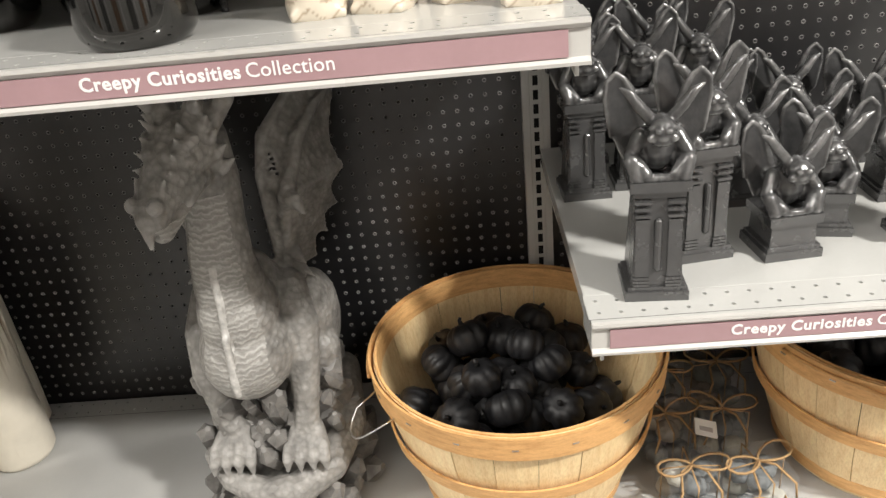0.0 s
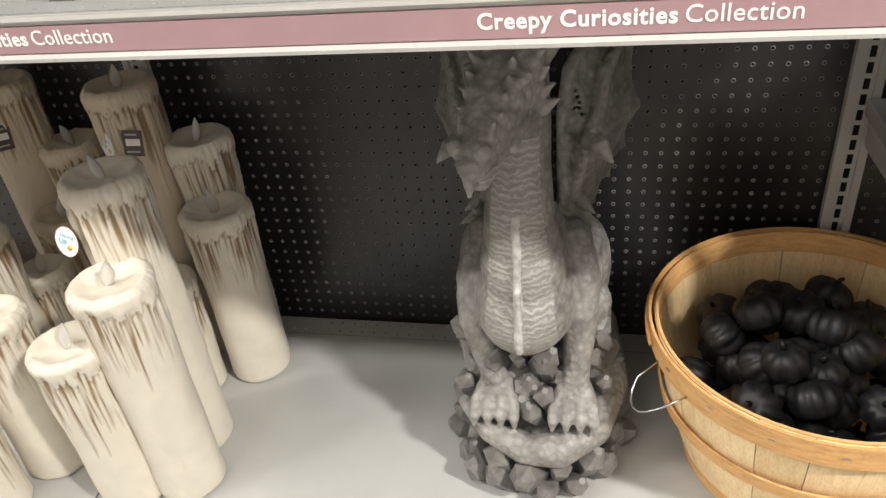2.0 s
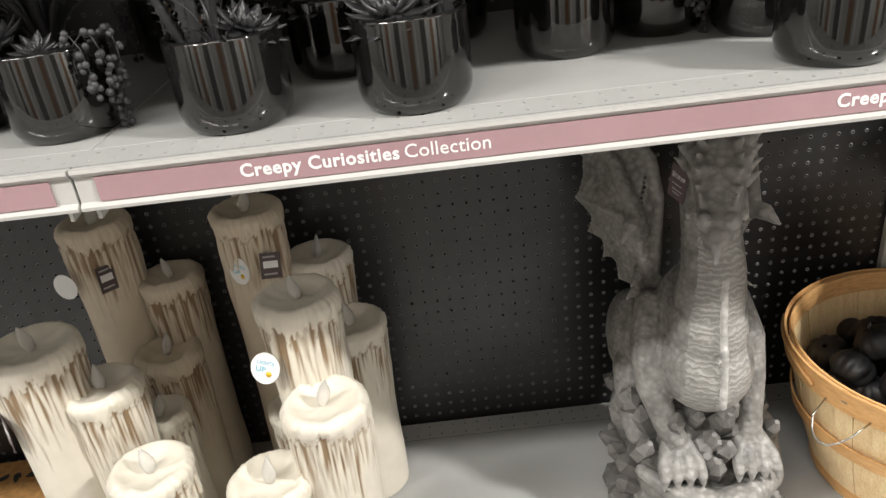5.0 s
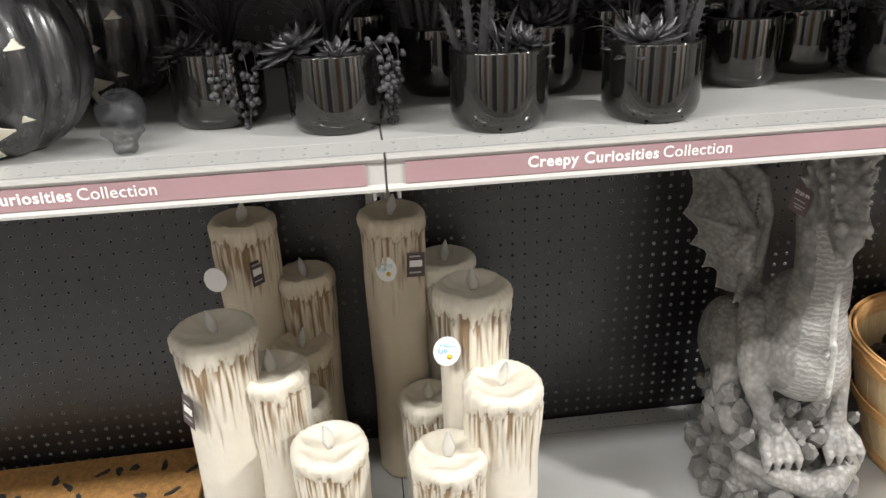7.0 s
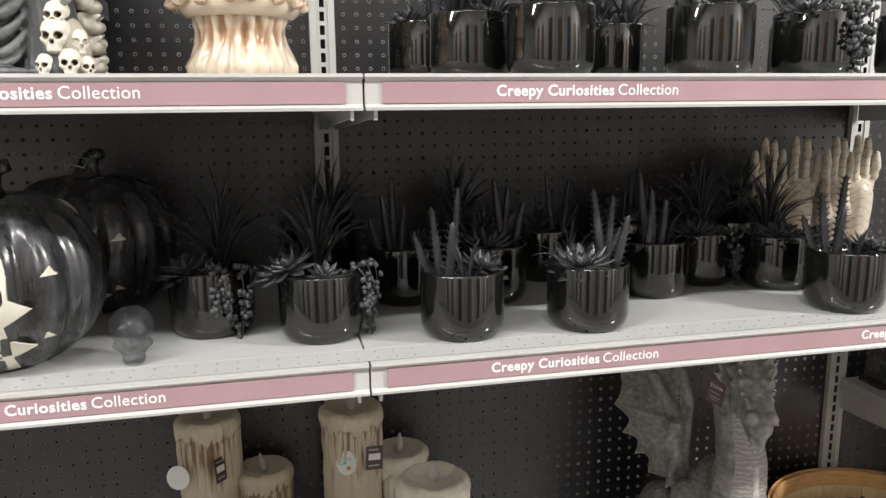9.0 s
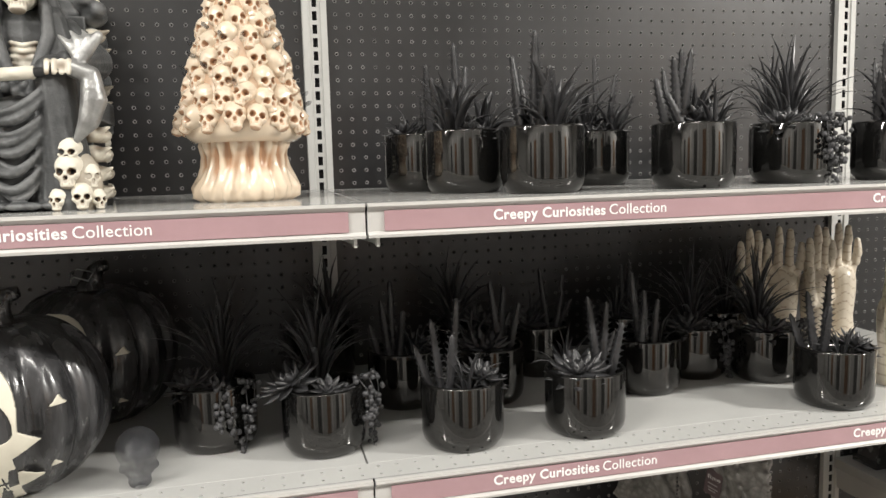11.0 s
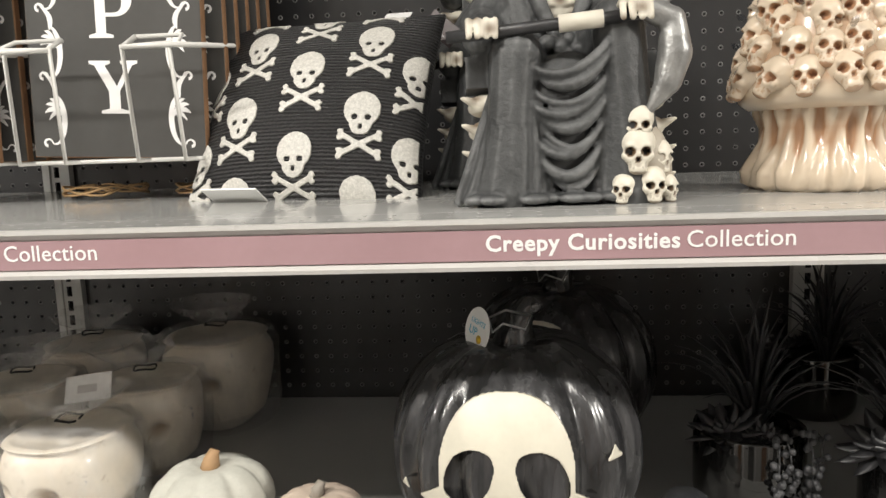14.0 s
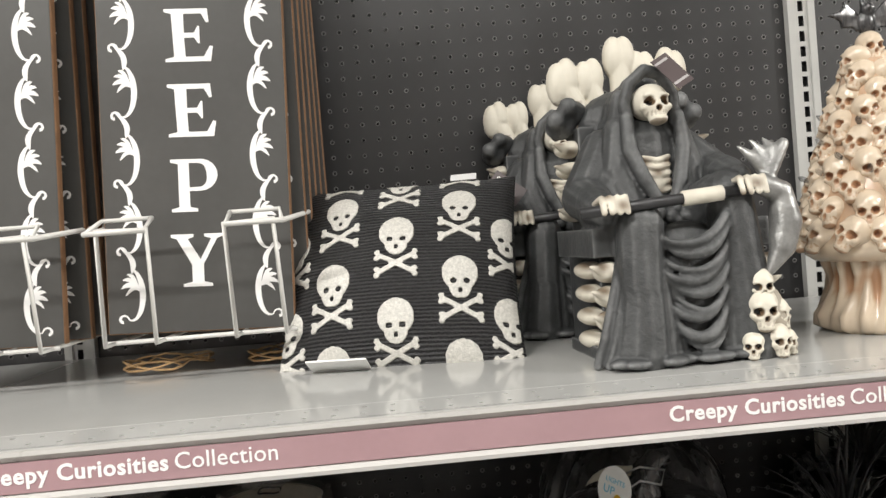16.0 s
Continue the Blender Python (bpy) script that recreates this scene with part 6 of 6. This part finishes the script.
# ---- bagged plastic skulls ----
def planter_mesh(size):
    """Skull-shaped pot with a flat dished top and pressed eye, nose and tooth hollows."""
    na, prof = 72, []
    for i in range(13):
        t = i / 12
        prof.append((0.5 * (0.66 + 0.34 * math.sin(math.pi * (0.05 + 0.62 * t))) * min(1, 0.74 + 1.6 * t) * (1 - 0.1 * max(0, (t - 0.8) / 0.2) ** 2), 0.93 * t))
    prof = [(0, 0)] + prof + [(0.46, 0.965), (0.40, 0.975), (0.34, 0.95), (0.2, 0.92), (0, 0.915)]
    bm = lathe([(q * size * 1.06, z * size * 0.88) for q, z in prof], na, lambda a, i: 1 - 0.07 * abs(math.cos(a)) ** 3 + 0.02 * math.sin(5 * a + i * 0.4))
    bmesh.ops.subdivide_edges(bm, edges=[e for e in bm.edges if all(v.co.y < -0.1 * size for v in e.verts)], cuts=2, use_grid_fill=True)
    me = to_mesh("skull_pot", bm, M_SKULLBAG)
    hol = []
    for v in me.vertices:
        c, d = Vector((v.co.x / size, v.co.y / size, v.co.z / size / 0.88)), 0.0
        if c.y < -0.15:
            for ex, ez, r in ((-0.17, 0.56, 0.11), (0.17, 0.56, 0.11), (0, 0.4, 0.065)):
                d = max(d, max(0, 1 - (math.hypot(c.x - ex, c.z - ez) / r) ** 2))
            if 0.14 < c.z < 0.27 and abs(c.x) < 0.2:
                d = max(d, 0.3 * abs(math.sin(c.x * 55)) * (1 - abs(c.z - 0.205) / 0.065))
            v.co.y += 0.1 * size * d
        crack = abs(noise.noise(c * 5.0 + Vector((3, 1, 7))))
        hol.append(max(0.7 * d, 0.45 if crack < 0.012 else 0.0))
    me.attributes.new("hollow", "FLOAT", "POINT").data.foreach_set("value", hol)
    return me


def bagged_skull(x, y, rz, size, z=MID_Z):
    t = thing("bagged_skull", "bone-white skull planter packed in a clear cellophane bag", "skull", pose(x, y, z, 0, 0, rz), "bagged skulls")
    part("skull_pot", planter_mesh(size), None, t)
    g = random.Random(int(x * 1000) + 7)
    o = Vector((g.uniform(0, 9), g.uniform(0, 9), 0))
    prof = [(0.42, 0.0), (0.5, 0.05), (0.535, 0.3), (0.545, 0.6), (0.54, 0.85), (0.50, 0.99), (0.34, 1.02), (0.12, 1.03), (0.07, 1.06), (0.2, 1.14), (0.33, 1.24), (0.36, 1.3)]

    def crumple(a, i):
        return 1 + 0.05 * noise.noise(o + Vector((3.5 * math.cos(a), 3.5 * math.sin(a), i * 0.8))) + (0.24 * math.sin(9 * a + i) * noise.noise(o + Vector((2 * a, i, 3))) if i > 7 else 0.02 * math.sin(13 * a + 2 * i))

    lean = Vector((g.uniform(-0.35, 0.1), g.uniform(-0.1, 0.3), 0)) * size
    bg = lathe([(q * size * 1.04, h * size * 0.9) for q, h in prof], 72, crumple)
    for v in bg.verts:
        v.co += lean * max(0, v.co.z / size - 0.9) * 2.2
    part("cellophane_bag", bg, M_BAG, t, "clear crinkled cellophane")
    part("tie", tube([(0.1 * size * math.cos(a), 0.1 * size * math.sin(a), size * (0.945 + 0.01 * math.sin(3 * a))) for a in [0.5 * i for i in range(13)]], 0.0014, 5), M_DARK, t)
    return t


for x, y, rz, s in ((-0.965, 0.135, -14, 0.14), (-0.96, 0.305, 14, 0.145), (-0.925, 0.468, -10, 0.165), (-1.13, 0.30, 10, 0.145), (-1.13, 0.12, -30, 0.145), (-1.12, 0.46, 20, 0.155)):
    bagged_skull(x, y, rz, s)
card("price_tag", "white price sticker card on a bagged skull", pose(-1.0, 0.235, 1.176, -30, -8, 0), 0.062, 0.034, M_TAGW, [(-0.014, -0.006, 0.012, 0.004, M_GREYP)])


# ---- glass skull ----
k = Cast()
skull_at(k, (0, 0, 0.034), 0.068, 0, 0, (0, 0), True)
tagged(part("glass_skull", k.mesh("glass_skull", [M_GLASS]), None, at=pose(-0.298, 0.088, MID_Z, 0, 0, 10)), "small clear glass skull beside a black pumpkin", "skull")


# ---- painted sign boards in wire racks ----
def flat_shape(pts, depth):
    bm = bmesh.new()
    vs = [bm.verts.new((x, 0, z)) for x, z in pts]
    f = bm.faces.new(vs)
    r = bmesh.ops.extrude_face_region(bm, geom=[f])
    for e in r["geom"]:
        if isinstance(e, bmesh.types.BMVert):
            e.co.y -= depth
    bmesh.ops.triangulate(bm, faces=bm.faces)
    bmesh.ops.recalc_face_normals(bm, faces=bm.faces)
    return bm


def ribbon(bm, pts, w):
    """A flat tapering stroke in x and z."""
    prev = None
    n = len(pts)
    for i, (x, z) in enumerate(pts):
        a, b = pts[max(0, i - 1)], pts[min(n - 1, i + 1)]
        d = Vector((b[0] - a[0], b[1] - a[1]))
        d = d.normalized() if d.length else Vector((1, 0))
        ww = w(i / (n - 1))
        cur = [bm.verts.new((x - d.y * ww, y, z + d.x * ww)) for y in (0, -0.0006)] + [bm.verts.new((x + d.y * ww, y, z - d.x * ww)) for y in (-0.0006, 0)]
        if prev:
            for q in range(4):
                p = (q + 1) % 4
                bm.faces.new((prev[q], prev[p], cur[p], cur[q]))
        prev = cur


def scroll_mesh(length, amp, flip):
    """Vine of linked crescents, each with a curled foot and a fan of leaves."""
    bm = bmesh.new()
    P = 0.082
    s = flip
    for k in range(int(length / P)):
        z0 = k * P
        crescent = [(s * (0.004 + amp * math.cos(a)), z0 + 0.036 + 0.031 * math.sin(a)) for a in [1.75 + 0.2 * i for i in range(17)]]
        ribbon(bm, crescent, lambda q: 0.0007 + 0.0028 * math.sin(math.pi * q ** 0.8) ** 1.3)
        ex, ez = crescent[-1]
        ribbon(bm, [(ex + s * (0.0065 - 0.0065 * math.cos(a) * (1 - a / 8)), ez + 0.0065 * math.sin(a) * (1 - a / 8)) for a in [0.42 * i for i in range(12)]], lambda q: 0.0008 + 0.0011 * q)
        ribbon(bm, [(s * (0.002 + 0.013 * q - 0.012 * math.sin(math.pi * q) * 0.6), z0 + 0.062 + 0.032 * q) for q in [i / 8 for i in range(9)]], lambda q: 0.0006 + 0.0027 * math.sin(math.pi * q ** 0.75))
        for dx, dz, w in ((0.020, 0.014, 0.0023), (0.022, 0.004, 0.0026), (0.015, 0.021, 0.0019), (0.017, -0.005, 0.0018)):
            ribbon(bm, [(s * (-0.007 + dx * q), z0 + 0.04 + dz * q + 0.006 * math.sin(math.pi * q)) for q in [i / 7 for i in range(8)]], lambda q: 0.0004 + w * math.sin(math.pi * q ** 1.3))
    return to_mesh("scroll", bm, M_INK, False)


def serif_letter(c):
    """A heavy serif capital, 56 mm wide and 64 mm high, standing on z = 0."""
    if c == "E":
        return flat_shape([(-0.028, 0), (0.026, 0), (0.029, 0.018), (0.0255, 0.019), (0.018, 0.006), (-0.004, 0.006), (-0.005, 0.029), (0.007, 0.029), (0.0115, 0.022), (0.0135, 0.022), (0.0135, 0.043), (0.0115, 0.043), (0.007, 0.035), (-0.005, 0.035), (-0.005, 0.058), (0.016, 0.058), (0.022, 0.047), (0.025, 0.048), (0.0235, 0.064), (-0.028, 0.064), (-0.028, 0.0605), (-0.0195, 0.058), (-0.0175, 0.006), (-0.028, 0.0035)], 0.0006)
    if c == "Y":
        return flat_shape([(-0.018, 0), (0.017, 0), (0.017, 0.0035), (0.007, 0.006), (0.007, 0.027), (0.024, 0.058), (0.031, 0.0605), (0.031, 0.064), (0.009, 0.064), (0.009, 0.0605), (0.017, 0.058), (0.0035, 0.033), (-0.011, 0.058), (-0.004, 0.0605), (-0.004, 0.064), (-0.031, 0.064), (-0.031, 0.0605), (-0.024, 0.058), (-0.007, 0.027), (-0.007, 0.006), (-0.018, 0.0035)], 0.0006)
    bm = flat_shape([(-0.028, 0), (0.003, 0), (0.003, 0.0035), (-0.006, 0.006), (-0.006, 0.0605), (-0.006, 0.064), (-0.028, 0.064), (-0.028, 0.0605), (-0.019, 0.058), (-0.019, 0.006), (-0.028, 0.0035)], 0.0006)
    ribbon(bm, [(-0.006, 0.0615), (0.004, 0.0615)] + [(0.006 + 0.0155 * math.cos(a), 0.0445 + 0.017 * math.sin(a)) for a in [1.5 - 0.26 * i for i in range(12)]] + [(0.003, 0.0275), (-0.006, 0.0275)], lambda q: 0.0023 + 0.0042 * math.sin(math.pi * q) ** 3)
    return bm


SIGN_H, SIGN_W = 0.60, 0.224
scr = {s: scroll_mesh(0.58, 0.014, s) for s in (-1, 1)}
letters = {c: to_mesh("letter", serif_letter(c) if c in "EPY" else words(c, 0.056, 0.0006, 0.014), M_INK, False) for c in "CREPY"}


def sign(x, y, z, rz, ry, front=True):
    t = thing("sign_board", "charcoal sign board lettered CREEPY in white with scroll borders" if front else "charcoal scroll-bordered sign board stacked in a wire rack", "sign", pose(x, y, z, 0, ry, rz), "stacked sign boards")
    part("board", slab((-SIGN_W / 2, 0, 0), (SIGN_W / 2, 0.012, SIGN_H), 0.0015), M_MDF, t, "brown board with raw edges", smooth=False)
    part("painted_face", slab((-SIGN_W / 2 + 0.0015, -0.001, 0.0015), (SIGN_W / 2 - 0.0015, 0, SIGN_H - 0.0015)), M_SIGN, t, smooth=False)
    part("scroll_border", scr[-1], None, t, at=pose(-0.079, -0.001, 0.012))
    part("scroll_border", scr[1], None, t, at=pose(0.079, -0.001, 0.012))
    if front:
        for i, c in enumerate("YPEERC"):
            part("letter", letters[c], None, t, at=pose(-0.002 if c in "EPY" else -0.03, -0.0011, 0.055 + 0.091 * i))
    return t


def rack(x, y, z):
    t = thing("wire_rack", "white coated wire rack holding sign boards", "wire rack", pose(x, y, z), "wire sign racks")
    yb = BACK - 0.016 - y
    for s in (-1, 1):
        a, b = s * 0.045, s * 0.098
        part("wire_loop", tube([(a, yb, 0.0), (a, 0.0, 0.0), (a - 0.002 * s, -0.012, 0.13), (b, -0.012, 0.132), (b + 0.004 * s, 0.0, 0.0), (b + 0.004 * s, yb, 0.0)], 0.0027, 8), M_WIRE, t)
        part("wire_loop", tube([(a, 0.018, 0.143), (a, -0.014, 0.128), (b + 0.012 * s, -0.014, 0.128), (s * 0.135, yb * 0.75, 0.155), (s * 0.135, yb, 0.16)], 0.0032, 8), M_WIRE, t)
        part("wire_loop", tube([(a, 0.018, 0.143), (b + 0.004 * s, 0.018, 0.143), (b + 0.01 * s, -0.012, 0.13)], 0.0027, 8), M_WIRE, t)
    part("cross_wire", tube([(-0.11, 0.03, 0), (0.11, 0.03, 0)], 0.0027, 8), M_WIRE, t)
    part("cross_wire", tube([(-0.11, yb * 0.6, 0), (0.11, yb * 0.6, 0)], 0.0027, 8), M_WIRE, t)
    return t


for cx in (-0.953, -1.228):
    sign(cx, 0.281, 1.459, 0, 2.2, True)
    for i in range(1, 6):
        sign(cx + 0.012 + 0.005 * i, 0.285 + 0.033 * i, 1.459, 0, 1.2 - 0.3 * i, False)
    rack(cx + 0.008, 0.222, 1.456)
# coil of twine under the boards
for cx in (-0.86, -1.02):
    cw = [(cx + 0.05 * math.cos(a) + 0.008 * math.sin(3 * a), 0.36 + 0.04 * math.sin(a), TOP_Z + 0.012 + 0.006 * math.sin(2.3 * a)) for a in [0.35 * i for i in range(52)]]
    tagged(part("cord", tube(cw, 0.0016, 5), M_TWINE), "loose coil of brown hanging cord under sign boards", "cord", "hanging cords")


# ---- beaded cushion ----
PW, PH, PT = 0.302, 0.275, 0.044


def cushion_at(u, v, side=-1, lift=0.0):
    e = (max(0, 1 - u * u) ** 0.55) * (max(0, 1 - v * v) ** 0.55)
    pin = 1 - 0.05 * (1 - abs(u) ** 2) * abs(v) ** 3 - 0.0
    pix_ = 1 - 0.05 * (1 - abs(v) ** 2) * abs(u) ** 3
    w = 0.004 * noise.noise(Vector((u * 2, v * 2, side * 3)))
    return Vector((u * PW / 2 * pix_, side * (PT * e + 0.003 + lift) + w * e, v * PH / 2 * pin))


def cushion():
    m = pose(-0.705, 0.306, 1.506, -31, 0, -10)
    t = thing("cushion", "black beaded cushion with white skull-and-crossbones pattern leaning back", "cushion", m)
    n = 48
    bm = bmesh.new()
    for side in (-1, 1):
        g = [[bm.verts.new(cushion_at(-1 + 2 * i / n, -1 + 2 * j / n, side)) for j in range(n + 1)] for i in range(n + 1)]
        for i in range(n):
            for j in range(n):
                bm.faces.new((g[i][j], g[i + 1][j], g[i + 1][j + 1], g[i][j + 1]))
    bmesh.ops.remove_doubles(bm, verts=bm.verts, dist=0.0001)
    edges = [e for e in bm.edges if e.is_boundary]
    bmesh.ops.bridge_loops(bm, edges=edges)
    bmesh.ops.recalc_face_normals(bm, faces=bm.faces)
    part("cover", bm, M_CLOTH, t)

    def seg(px, pz, ax, az, bx, bz):
        d2 = (bx - ax) ** 2 + (bz - az) ** 2
        k = max(0, min(1, ((px - ax) * (bx - ax) + (pz - az) * (bz - az)) / d2))
        return math.hypot(px - ax - k * (bx - ax), pz - az - k * (bz - az))

    def motif(x, z):
        x, z = x * 1.04, z * 1.04
        if (x / 0.0235) ** 2 + ((z - 0.013) / 0.0245) ** 2 < 1 or (x / 0.0145) ** 2 + ((z + 0.007) / 0.0145) ** 2 < 1:
            for s in (-1, 1):
                if math.hypot((x - s * 0.0085) / 1.15, z - 0.002) < 0.0034:
                    return False
            return not (abs(x) < 0.0022 and -0.013 < z < -0.007)
        for s in (-1, 1):
            a, b = (-s * 0.022, -0.021), (s * 0.022, -0.045)
            if seg(x, z, *a, *b) < 0.0037:
                return True
            for ex, ez in (a, b):
                for q in (-1, 1):
                    if math.hypot(x - ex * 1.1, z - ez - q * 0.004) < 0.0042:
                        return True
        return False

    spots = [(-0.53, 0.56), (0.55, 0.56), (0.0, 0.22), (-0.56, -0.22), (0.55, -0.22), (0.0, -0.6), (-0.55, -0.98), (0.55, -0.98), (0.0, 0.98), (0.99, 0.22), (0.98, -0.6), (-0.99, 0.22), (-0.99, -0.6), (-0.55, 1.25), (0.55, 1.25)]
    for cu, cv in spots:
        cu, cv = cu * 0.94, cv - 0.045
        hu, hv = 0.033 / (PW / 2), 0.052 / (PH / 2)
        lo_u, hi_u = max(-0.985, cu - hu), min(0.985, cu + hu)
        lo_v, hi_v = max(-0.985, cv - hv), min(0.985, cv + hv)
        if hi_u <= lo_u or hi_v <= lo_v:
            continue
        nu, nv = int(48 * (hi_u - lo_u) / (2 * hu)) + 1, int(72 * (hi_v - lo_v) / (2 * hv)) + 1
        bm, back = patch(lambda u, v, l: cushion_at(u, v, -1, l), lambda u, v: motif((u - cu) * PW / 2, (v - cv) * PH / 2), lo_u, hi_u, lo_v, hi_v, nu, nv, 0.0022)
        if not bm.faces:
            bm.free()
            continue
        for v in back:
            v.co.y += 0.003
        bmesh.ops.recalc_face_normals(bm, faces=bm.faces)
        part("skull_motif", bm, M_BEADS, t, "white beaded skull and crossbones")
    part("care_label", slab((-0.1, -0.045, -PH / 2 - 0.004), (-0.03, -0.012, -PH / 2 - 0.002)), M_TAGW, t, "white paper label", smooth=False, at=pose(0, -0.01, 0.008))


cushion()
t = card("price_tag", "dark brown price tag pinned to the cushion corner", pose(-0.552, 0.385, 1.612, -20, 38, -25), 0.052, 0.028, M_TAGD, [(-0.02, -0.008, 0.01, -0.006, M_GREYP)])
part("print", words("$17", 0.018, 0.0002, 0.01), M_INK, t, smooth=False, at=pose(-0.02, -0.0006, 0.0))
card("price_tag", "white ticket lying on top of the cushion", pose(-0.61, 0.39, 1.632, -60, 0, -10), 0.036, 0.018, M_TAGW)


# ---- clear gift boxes with twine bows ----


def gift_box(x, y, rz, s, seed, z=DECK_Z):
    g = random.Random(seed)
    t = thing("gift_box", "clear box of pale mini pumpkins tied with jute twine", "gift box", pose(x, y, z, 0, 0, rz), "twine-tied gift boxes")
    part("acetate_box", slab((-s / 2, -s / 2, 0), (s / 2, s / 2, s * 0.9), 0.002), M_ACETATE, t, "clear acetate", smooth=False)
    for i, (dx, dy, dz) in enumerate(((-0.25, -0.25, 0.02), (0.25, -0.24, 0.02), (-0.24, 0.25, 0.02), (0.25, 0.25, 0.02), (0, -0.05, 0.42), (-0.2, 0.2, 0.45), (0.25, 0.2, 0.43))):
        r = s * 0.235
        part("mini_pumpkin", pumpkin_mesh(r, 0.8, 8, i, g.choice((M_SLATE, M_SLATE, M_STEMGREY, M_SLATE, M_WPUMP)), 32), None, t, at=pose(dx * s, dy * s, dz * s, g.uniform(-20, 20), g.uniform(-20, 20), 0))
    h = s * 0.9
    part("twine_band", tube([(0, -s / 2 - 0.001, 0.002), (0, -s / 2 - 0.001, h), (0, 0, h + 0.002), (0, s / 2 + 0.001, h), (0, s / 2 + 0.001, 0.002)], 0.0014, 6), M_TWINE, t)
    part("twine_band", tube([(-s / 2 - 0.001, 0, 0.002), (-s / 2 - 0.001, 0, h), (0, 0, h + 0.003), (s / 2 + 0.001, 0, h), (s / 2 + 0.001, 0, 0.002)], 0.0014, 6), M_TWINE, t)
    for q in (-1, 1):
        a0 = g.uniform(-0.5, 0.5)
        loop = []
        for i in range(13):
            u = 6.283 * i / 12
            px, py = q * 0.03 * (1 - math.cos(u)), 0.022 * math.sin(u) * (0.4 + 0.6 * math.sin(u / 2))
            loop.append((px * math.cos(a0) - py * math.sin(a0), px * math.sin(a0) + py * math.cos(a0), h + 0.006 + 0.01 * math.sin(u / 2)))
        part("bow_loop", tube(loop, 0.0021, 6), M_TWINE, t)
        part("bow_tail", tube([(0, 0, h + 0.006), (q * 0.02, -0.018, h + 0.008), (q * 0.03 + 0.004, -s / 2 - 0.006, h - 0.004), (q * 0.034, -s / 2 - 0.012, h - 0.03)], 0.002, 6), M_TWINE, t)
    return t


for i, (x, y, rz, s) in enumerate(((1.415, 0.075, 6, 0.092), (1.525, 0.085, -8, 0.09), (1.41, 0.20, 0, 0.09), (1.515, 0.20, 12, 0.09), (1.40, 0.325, 5, 0.09), (1.50, 0.33, -10, 0.088), (1.42, 0.45, 0, 0.09), (1.53, 0.46, 4, 0.09), (1.345, 0.53, 0, 0.08))):
    gift_box(x, y, rz, s, i)
card("price_tag", "white barcode tag on a gift box", pose(1.41, 0.022, 0.27, -8, -12, 0), 0.03, 0.036, M_TAGW, [(-0.01, -0.006, 0.01, 0.0, M_GREYP), (-0.01, 0.008, 0.004, 0.010, M_GREYP)])
t = card("price_tag", "plum price tag lying on a gift box", pose(1.585, 0.07, 0.30, -55, 14, 0), 0.05, 0.036, M_TAGP, [(-0.016, -0.009, 0.016, -0.007, M_GREYP), (-0.016, -0.013, 0.01, -0.0115, M_GREYP)])
part("print", words("$8", 0.010, 0.0002, 0.01), M_INK, t, smooth=False, at=pose(-0.005, -0.0006, 0.002))
card("price_tag", "white barcode tag on a gift box", pose(1.455, 0.275, 0.295, -65, 20, 0), 0.04, 0.03, M_TAGW, [(-0.012, -0.006, 0.012, 0.002, M_GREYP)])


# ---- coir mats on the base deck ----
for i, (z, dx) in enumerate(((DECK_Z, 0.0), (DECK_Z + 0.018, 0.012))):
    t = thing("coir_mat", "tan coir doormat with black printed shapes folded on the deck", "doormat", pose(-0.68 + dx, 0.475, z, 0, 0, 1.5 * i), "stacked coir mats")
    part("mat_body", slab((-0.26, -0.09, 0), (0.26, 0.09, 0.017), 0.004), M_COIR, t, smooth=False)
    if i:
        g = random.Random(6)
        for q in range(16):
            bx = -0.23 + 0.031 * q
            sh = lathe([(0, 0), (1, 0), (1, 0.0012), (0, 0.0012)], 10, lambda a, k: 1 + 0.35 * math.sin(2 * a + q) + 0.2 * math.sin(3 * a))
            part("print", sh, M_MATPRINT, t, smooth=False, at=pose(bx, g.uniform(-0.06, 0.06), 0.0172, 0, 0, g.uniform(0, 180)) @ Matrix.Diagonal((0.014, 0.007, 1, 1)))


# ---- unseen panels added across the aisle to streak the pots' reflections ----
for i in range(14):
    x = -4.2 + 0.62 * i
    h = (2.7, 2.5, 2.8, 2.4)[i % 4]
    wall("wall_panel_%d" % (i + 1), (x, -2.65, 0), (x + (0.12, 0.5, 0.08, 0.44)[i % 4], -2.6, h), (M_TAGW, M_SIGN, M_LAMPBOX, M_MDF)[i % 4], "plain unseen panel added across the aisle for reflections", "wall panel")
